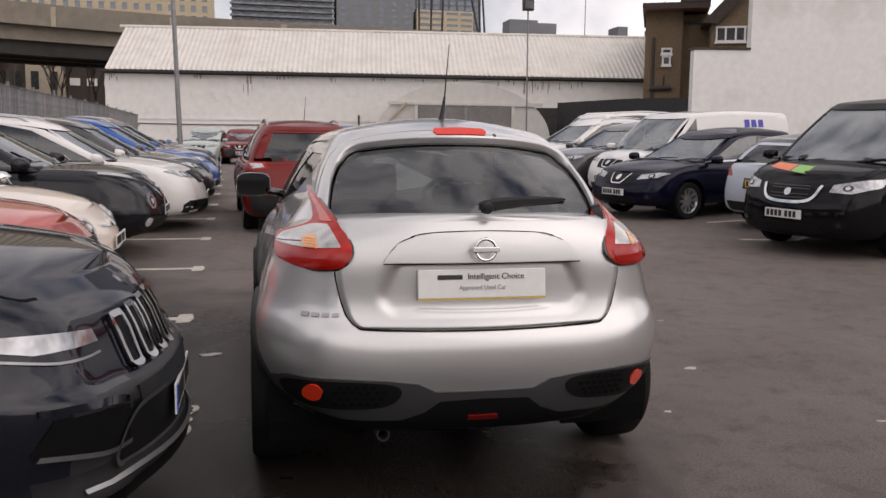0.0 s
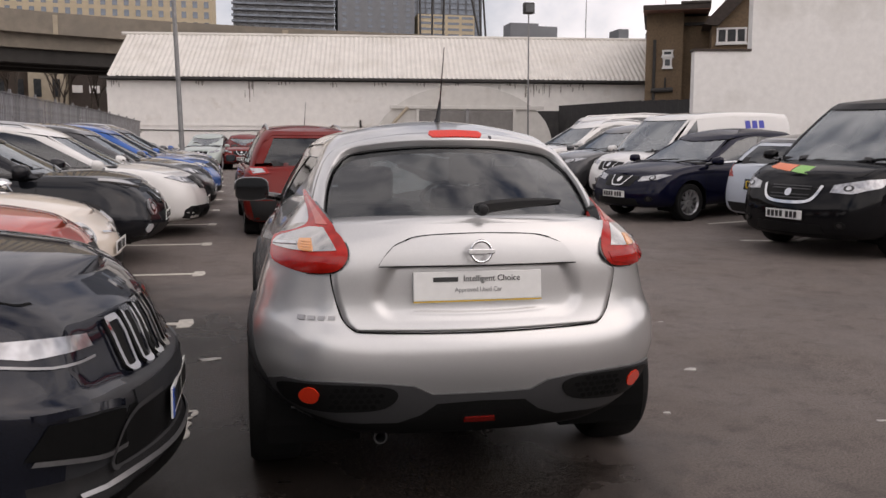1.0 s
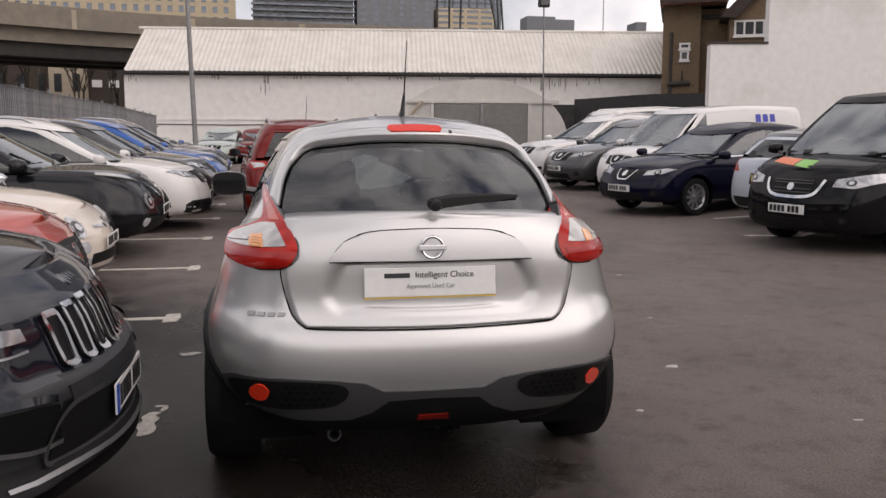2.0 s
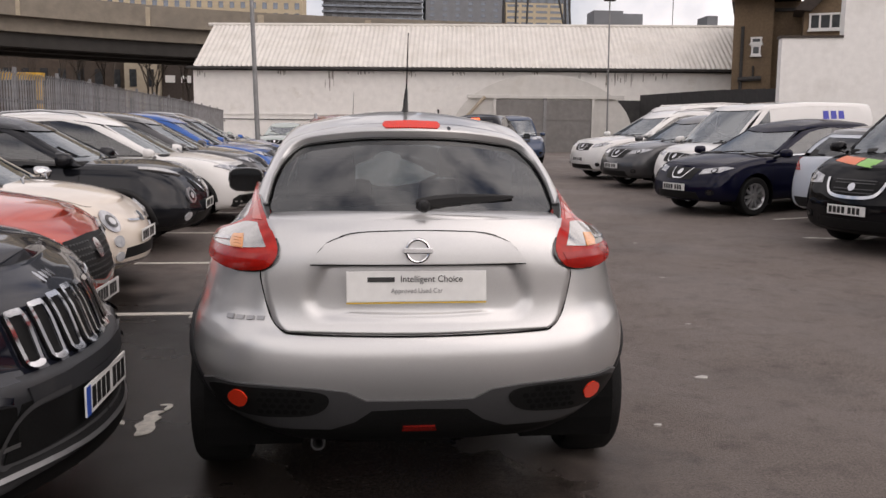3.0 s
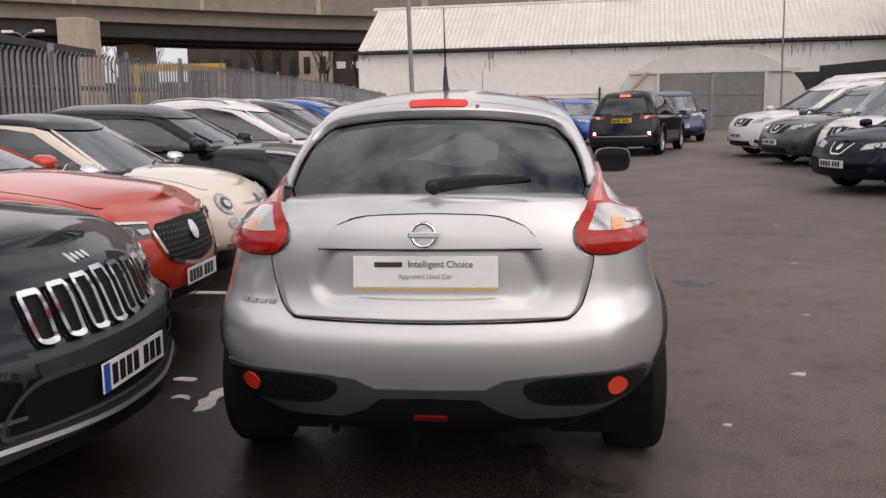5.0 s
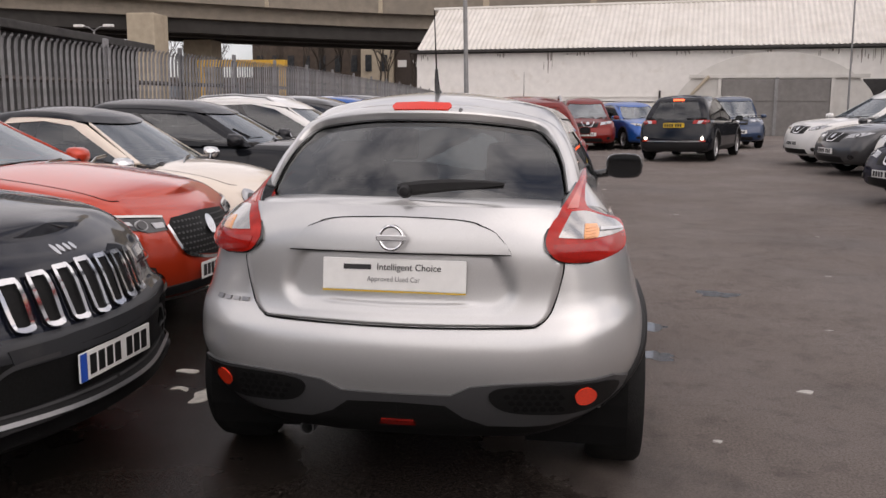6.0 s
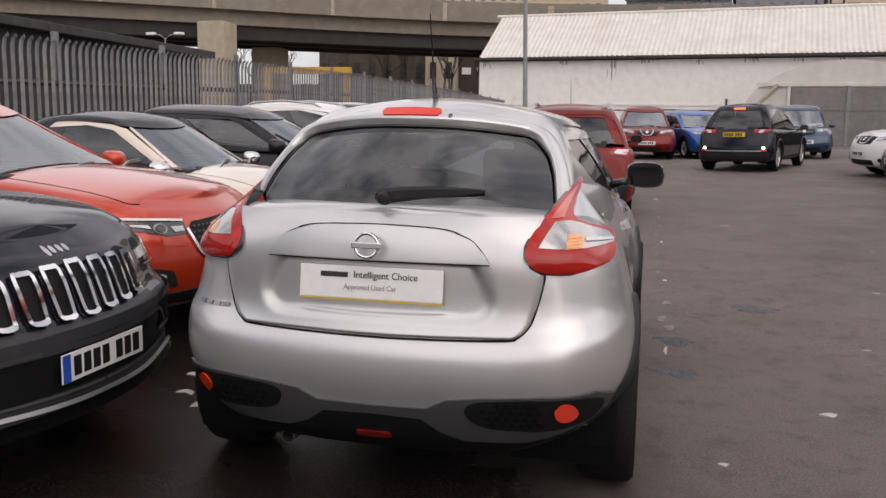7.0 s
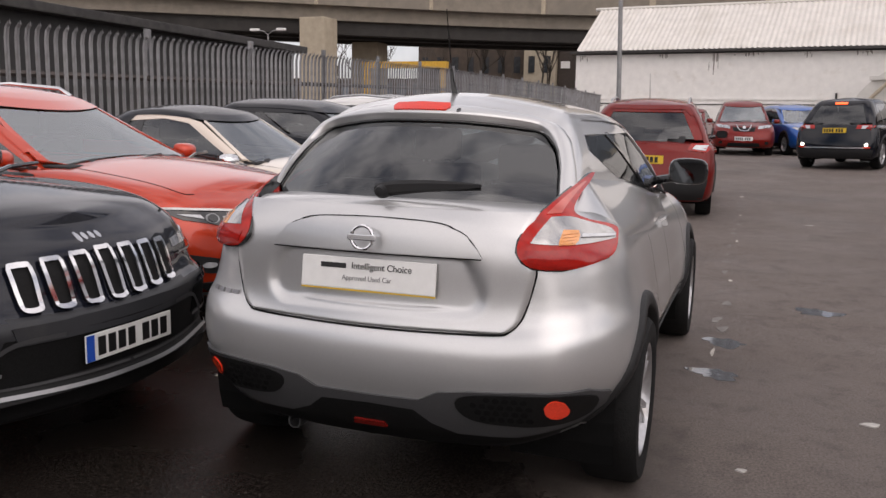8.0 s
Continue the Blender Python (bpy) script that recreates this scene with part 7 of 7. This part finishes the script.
def orange_suv():
    c = rotated(SUV, L=4.57, W=1.87, H=1.66, sill=0.24, r=0.35, axles=(0.93, 0.95), bow_f=0.26, cf=0.32, crown=0.075, mirror_at=(1.0, 0.66, 1.11), rails="chrome", clad=0.13,
                shoulder=[(0, 1.05), (0.12, 1.08), (0.45, 1.04), (0.66, 1.04), (0.76, 1.03), (0.92, 0.93), (1.0, 0.84)],
                front=[("headlamp", [(0.46, 0.715), (0.62, 0.715), (0.82, 0.765), (0.915, 0.845), (0.62, 0.815), (0.45, 0.795)], "gloss_black"),
                       ("headlamp_bezel", ell(0.66, 0.764, 0.050, 0.030), "letter_alloy", dict(off=0.012)), ("headlamp_lens", ell(0.66, 0.764, 0.034, 0.024), "gloss_black", dict(off=0.018)),
                       ("headlamp_reflector", [(0.72, 0.765), (0.80, 0.785), (0.83, 0.80), (0.73, 0.79)], "lens", dict(off=0.014)),
                       ("headlamp_reflector", [(0.48, 0.735), (0.56, 0.735), (0.58, 0.77), (0.48, 0.765)], "alloy", dict(off=0.012)),
                       ("grille", [(-0.36, 0.55), (0, 0.50), (0.36, 0.55), (0.44, 0.74), (0.38, 0.785), (0, 0.80), (-0.38, 0.785), (-0.44, 0.74)], "mesh_black", dict(mirror=False, off=0.006)),
                       ("badge", ell(0, 0.70, 0.058, 0.062), "chrome", dict(mirror=False, off=0.025)),
                       ("lower_lip", [(-0.72, 0.30), (0.72, 0.30), (0.80, 0.36), (-0.80, 0.36)], "clad", dict(mirror=False, off=0.012)),
                       ("fog_pocket", [(0.60, 0.40), (0.86, 0.44), (0.84, 0.55), (0.64, 0.50)], "clad"),
                       ("fog_lamp", ell(0.74, 0.475, 0.04, 0.018), "lens", dict(off=0.018))],
                front_lines=[([(-0.40, 0.60), (-0.30, 0.535), (0, 0.488), (0.30, 0.535), (0.40, 0.60), (0.455, 0.745)], "chrome", 0.022), ([(0.46, 0.796), (0.65, 0.815), (0.90, 0.838)], "frame_white", 0.012),
                             ([(-0.78, 0.292), (-0.4, 0.278), (0, 0.274), (0.4, 0.278), (0.78, 0.292)], "alloy", 0.02)], plates=[(0.42, False, "front")])
    car, k = car_of("family_suv", "bright orange-red sport utility vehicle with a black mesh grille", stand(-1.84 - 2.285, 2.62, -90), c, "orange_red")
    for i in range(-9, 10):
        for j in range(7):
            x, z = i * 0.042 + (0.021 if j % 2 else 0), 0.54 + 0.036 * j
            if abs(x) < 0.36 + (z - 0.55) * 0.3 and (abs(x) > 0.08 or abs(z - 0.70) > 0.08) and z > 0.5 + abs(x) * 0.12:
                panel("grille_stud", ell(x, z, 0.012, 0.007, 6), "front", k["body"], M["skid_grey"], car, off=0.010, skirt=0.004, step=0.2, smooth=False)


orange_suv()


def small_cream():
    c = rotated(SUV, L=3.57, W=1.63, H=1.49, sill=0.22, r=0.29, axles=(0.58, 0.69), bow_f=0.26, cf=0.36, cr=0.3, clad=0, doors=2, crown=0.06,
                shoulder=[(0, 0.93), (0.12, 0.97), (0.45, 0.93), (0.66, 0.92), (0.78, 0.89), (0.92, 0.79), (1.0, 0.69)],
                glass=dict(base=(0.03, 0.735), top=(0.17, 0.51), inset=0.09, top_w=0.53, cr=0.25, split=[0.34], rear_pillar=0.30),
                front=[("headlamp", ell(0.56, 0.66, 0.085, 0.09), "headlamp", dict(off=0.018)), ("lamp_core", ell(0.56, 0.66, 0.05, 0.052, 16), "gloss_black", dict(off=0.022)), ("lamp_lens", ell(0.56, 0.66, 0.03, 0.03, 14), "lens", dict(off=0.026)), ("indicator", ell(0.56, 0.49, 0.055, 0.05), "lens", dict(off=0.015)),
                       ("lower_grille", [(-0.52, 0.33), (0.52, 0.33), (0.46, 0.42), (-0.46, 0.42)], "mesh_black", dict(mirror=False, off=0.005)),
                       ("badge", ell(0, 0.645, 0.05, 0.045), "chrome", dict(mirror=False, off=0.022)), ("fog_lamp", ell(0.56, 0.36, 0.045, 0.042), "lens", dict(off=0.012))],
                front_lines=[([(-0.30, 0.645), (-0.15, 0.628), (0, 0.625), (0.15, 0.628), (0.30, 0.645)], "chrome", 0.018), ([(-0.62, 0.30), (0, 0.285), (0.62, 0.30)], "chrome", 0.02)],
                plates=[(0.50, False, "front")], mirror="chrome")
    return car_of("city_car", "cream small city car with a rounded nose and dark roof", stand(-2.10 - 1.785, 5.05, -90), c, "cream", roof="charcoal")


small_cream()


def dark_crossover():
    c = rotated(HERO, group="parked cars", W=1.76, mirror="charcoal", mirror_at=None, mirror_size=1.0, clad=0.14,
                glass=rotated(HERO["glass"], own_rear=False),
                shoulder=[(0, 1.10), (0.08, 1.12), (0.3, 1.06), (0.55, 1.02), (0.72, 1.02), (0.84, 1.0), (0.94, 0.90), (1.0, 0.80)],
                front=[("headlamp", ell(0.52, 0.66, 0.095, 0.09), "headlamp", dict(off=0.02)), ("lamp_core", ell(0.52, 0.66, 0.06, 0.057, 16), "gloss_black", dict(off=0.024)), ("lamp_lens", ell(0.52, 0.66, 0.035, 0.034, 14), "lens", dict(off=0.028)), ("top_lamp", [(0.40, 0.875), (0.62, 0.93), (0.74, 0.965), (0.70, 0.985), (0.52, 0.955), (0.40, 0.905)], "lamp_clear", dict(off=0.02)),
                       ("grille", [(-0.30, 0.70), (0.30, 0.70), (0.36, 0.82), (-0.36, 0.82)], "mesh_black", dict(mirror=False)), ("badge", ell(0, 0.76, 0.06, 0.055), "chrome", dict(mirror=False, off=0.03)),
                       ("lower_grille", [(-0.55, 0.34), (0.55, 0.34), (0.45, 0.46), (-0.45, 0.46)], "mesh_black", dict(mirror=False)), ("fog_lamp", ell(0.64, 0.44, 0.045, 0.045), "lens", dict(off=0.02))],
                front_lines=[([(-0.30, 0.83), (-0.13, 0.70), (0, 0.685), (0.13, 0.70), (0.30, 0.83)], "chrome", 0.04)], plates=[(0.54, False, "front")])
    return car_of("dark_crossover", "dark charcoal compact crossover with round headlamps", stand(-1.93 - 2.08, 7.5, -90), c, "charcoal")


dark_crossover()
MID_SUV = rotated(SUV, L=4.33, W=1.79, H=1.61, **nose_set(0.80, 0.78, 0.50))
car_of("white_suv", "white sport utility vehicle with dark lower bumper", stand(-1.60 - 2.165, 10.1, -90), rotated(MID_SUV, clad=0.16, rails="alloy", front=[("lower_bumper", [(-0.62, 0.262), (0, 0.258), (0.62, 0.262), (0.78, 0.29), (0.80, 0.40), (0.74, 0.455), (0, 0.44), (-0.74, 0.455), (-0.80, 0.40), (-0.78, 0.29)], "clad", dict(mirror=False, off=0.006))] + [(f[0], f[1], f[2], dict(f[3] if len(f) > 3 else {}, off=0.016)) for f in MID_SUV["front"]]), "white_paint")
car_of("grey_suv", "dark grey sport utility vehicle with chrome window line", stand(-1.60 - 2.165, 12.5, -90), rotated(MID_SUV, glass=rotated(SUV["glass"], trim="chrome")), "grey_paint")
car_of("blue_suv", "bright blue sport utility vehicle", stand(-1.60 - 2.165, 14.9, -90), MID_SUV, "blue_paint")
car_of("silver_suv", "silver-grey sport utility vehicle", stand(-1.7 - 2.165, 17.3, -90), rotated(MID_SUV, rails="alloy"), "grey_paint")
car_of("blue_hatchback", "mid-blue hatchback parked in a bay", stand(-1.8 - 2.2, 19.8, -90), rotated(HATCH, **nose_set(0.74, 0.70, 0.46)), "blue_paint")

# ---------------------------------------------------------------- far row, noses to the aisle
car_of("navy_hatchback", "dark navy hatchback with a chrome waistline and alloy wheels", stand(7.13, 11.08, 109), rotated(HATCH, spokes=10, style="single", glass=rotated(SUV["glass"], trim="chrome"), **nose_set(0.72, 0.69, 0.46)), "navy")
VAN = rotated(SUV, L=4.56, W=1.76, H=1.86, r=0.32, axles=(0.85, 0.95), clad=0, category="van",
              shoulder=[(0, 1.05), (0.12, 1.06), (0.45, 1.06), (0.70, 1.05), (0.84, 1.0), (0.93, 0.90), (1.0, 0.76)],
              glass=dict(base=(0.005, 0.84), top=(0.012, 0.66), inset=0.06, top_w=0.72, cr=0.12, split=[0.66], rear_pillar=0.10, fall_f=0.08, crown=0.03))


def white_van():
    car, k = car_of("panel_van", "white panel van with faded lettering on its side", stand(8.2, 13.7, 105), rotated(VAN, **nose_set(0.84, 0.80, 0.50)), "white_paint", rear_glass="glass_dark")
    for s in ("side", "left"):
        g = k["glass"]
        panel("load_side", [(-2.18, 1.0), (0.55, 1.0), (0.50, 1.74), (-2.10, 1.74)], s, g, M["white_paint"], car, off=0.006, step=0.3)
        for i in range(3):
            y = -0.95 - 0.20 * i
            panel("side_letter", [(y, 1.50), (y + 0.15, 1.50), (y + 0.14, 1.66), (y + 0.01, 1.66)], s, g, M["decal_blue"], car, off=0.010, step=0.2)


white_van()
car_of("dark_grey_suv", "dark grey sport utility vehicle", stand(7.7, 16.1, 105), MID_SUV, "grey_paint")
car_of("tall_white_suv", "white seven-seat sport utility vehicle with roof rails", stand(7.8, 18.7, 105), rotated(SUV, L=4.64, W=1.82, H=1.72, rails="alloy", shoulder=[(0, 1.02), (0.12, 1.07), (0.45, 1.04), (0.66, 1.04), (0.77, 1.03), (0.92, 0.96), (1.0, 0.84)], **nose_set(0.86, 0.84, 0.52)), "white_paint")
car_of("white_estate", "white van with a roof rack", stand(9.6, 21.3, 105), rotated(VAN, H=1.92, rails="white_paint", **nose_set(0.84, 0.80, 0.50)), "white_paint")


def black_van():
    c = rotated(VAN, L=5.0, W=1.96, H=1.97, r=0.33, axles=(1.0, 1.02), bow_f=0.34, cf=0.42,
                shoulder=[(0, 1.12), (0.12, 1.14), (0.45, 1.14), (0.70, 1.14), (0.83, 1.10), (0.93, 1.0), (1.0, 0.88)], **nose_set(0.84, 0.78, 0.52, wide=0.68, low=0.36))
    c["front"] = c["front"] + [("bonnet_decal", [(0.18, 1.02), (0.62, 1.05), (0.66, 1.10), (0.22, 1.09)], "decal_orange", dict(mirror=False, off=0.003)), ("bonnet_decal", [(-0.10, 1.0), (0.16, 1.02), (0.20, 1.09), (-0.06, 1.08)], "decal_green", dict(mirror=False, off=0.003))]
    c["front"] = [("headlamp", [(0.50, 0.80), (0.74, 0.79), (0.92, 0.86), (0.945, 0.965), (0.82, 0.95), (0.52, 0.885)], "headlamp") if f[0] == "headlamp" else f for f in c["front"]] + [("grille_bar", [(-0.27, z), (0.27, z), (0.27, z + 0.012), (-0.27, z + 0.012)], "skid_grey", dict(mirror=False, off=0.012)) for z in (0.715, 0.755, 0.82, 0.85)]
    c["front_lines"] = [([(-0.40, 0.87), (-0.30, 0.70), (0, 0.665), (0.30, 0.70), (0.40, 0.87)], "chrome", 0.036)]
    return car_of("minibus_van", "glossy black van with an orange and green bonnet graphic", stand(7.85, 6.91, 108), c, "van_black")


black_van()
SMALL = rotated(HATCH, L=3.95, W=1.72, H=1.46, r=0.30, glass=rotated(SUV["glass"], top=(0.14, 0.57)),
                rear=[("tail_lamp", [(0.60, 0.80), (0.82, 0.80), (0.84, 1.0), (0.74, 1.02)], "lamp_red"), ("plate_recess", [(-0.32, 0.62), (0.32, 0.62), (0.32, 0.78), (-0.32, 0.78)], "gloss_black", dict(mirror=False)), ("bumper_insert", [(-0.6, 0.28), (0.6, 0.28), (0.66, 0.42), (-0.66, 0.42)], "clad", dict(mirror=False))],
                plates=[(0.70, True, "rear")])
car_of("ice_blue_hatchback", "pale ice-blue small hatchback with a black roof", stand(8.35, 8.75, -75), SMALL, "ice_blue", roof="gloss_black")


# ---------------------------------------------------------------- cars ahead
def rear_set(zl, plate_z, lamp="lamp_red"):
    return dict(rear=[("tail_lamp", [(0.46, zl - 0.05), (0.84, zl - 0.06), (0.88, zl + 0.08), (0.72, zl + 0.10), (0.48, zl + 0.04)], lamp, dict(off=0.016)), ("reversing_lamp", [(0.58, zl - 0.02), (0.70, zl - 0.02), (0.70, zl + 0.035), (0.60, zl + 0.03)], "lens", dict(off=0.021)),
                      ("bumper_insert", [(-0.78, 0.27), (0.78, 0.27), (0.84, 0.47), (-0.84, 0.47)], "clad", dict(mirror=False)), ("reflector", [(0.62, 0.50), (0.78, 0.50), (0.78, 0.53), (0.62, 0.53)], "reflector_red")], plates=[(plate_z, True, "rear")])


car_of("red_suv", "dark red sport utility vehicle with roof rails", stand(-0.25, 11.2, 3), rotated(SUV, L=4.45, W=1.86, H=1.61, rails="alloy", aerial=0.33, plates=[(0.80, True, "rear")], rear=[("tail_lamp", [(0.56, 0.93), (0.80, 0.90), (0.885, 0.98), (0.87, 1.06), (0.72, 1.06), (0.60, 1.0)], "lamp_red", dict(off=0.016)), ("reversing_lamp", [(0.62, 0.945), (0.78, 0.925), (0.82, 0.985), (0.66, 0.99)], "lens", dict(off=0.021)), ("bumper_insert", [(-0.78, 0.27), (0.78, 0.27), (0.84, 0.55), (-0.84, 0.55)], "clad", dict(mirror=False)), ("plate_recess", [(-0.34, 0.73), (0.34, 0.73), (0.30, 0.87), (-0.30, 0.87)], "dark_red", dict(mirror=False))]), "dark_red")
BIG_SUV = rotated(SUV, L=4.57, W=1.845, H=1.67, r=0.35, spokes=10, style="single", **rear_set(1.02, 0.90))
BIG_SUV["rear"] = BIG_SUV["rear"] + [("fog_lamp", ell(0.70, 0.575, 0.035, 0.035), "lit_lamp", dict(off=0.02)), ("bumper_strip", [(-0.66, 0.49), (0.66, 0.49), (0.66, 0.52), (-0.66, 0.52)], "alloy", dict(mirror=False, off=0.015))]
rv, rk = car_of("black_suv", "black sport utility vehicle with its rear lamps lit", stand(3.75, 21.3, -20), BIG_SUV, "night_black")
panel("high_brake_lamp", [(-0.14, 1.50), (0.14, 1.50), (0.13, 1.535), (-0.13, 1.535)], "rear", rk["glass"], M["lit_red"], rv, off=0.02)
car_of("slate_suv", "slate-blue boxy sport utility vehicle", stand(5.85, 28.4, 178), rotated(SUV, L=4.4, W=1.8, H=1.76, r=0.35, clad=0.2, glass=rotated(SUV["glass"], top=(0.04, 0.60), top_w=0.66, base=(0.01, 0.74)), **nose_set(0.90, 0.88, 0.55, vee=False)), "slate_blue")
car_of("blue_suv", "bright blue sport utility vehicle", stand(2.5, 28.0, 200), MID_SUV, "blue_paint")
car_of("red_suv", "dark red sport utility vehicle with a chrome grille", stand(0.8, 27.2, 183), rotated(SUV, L=4.64, W=1.82, H=1.71, **nose_set(0.86, 0.84, 0.52)), "dark_red")
car_of("dark_hatchback", "charcoal five-door car parked by the shed", stand(2.0, 33.0, 185), rotated(HATCH, **nose_set(0.74, 0.70, 0.46)), "charcoal")
car_of("pale_hatchback", "pale green small car parked by the shed", stand(-3.0, 34.5, 172), rotated(HATCH, L=3.9, W=1.7, **nose_set(0.74, 0.70, 0.46)), "pale_green")
car_of("dark_red_hatchback", "deep red five-door car parked by the shed", stand(-1.5, 35.5, 178), rotated(HATCH, **nose_set(0.74, 0.70, 0.46)), "dark_red")
car_of("silver_suv", "silver-grey sport utility vehicle", stand(-5.6, 29.0, -100), rotated(MID_SUV, rails="alloy"), "pale_green")
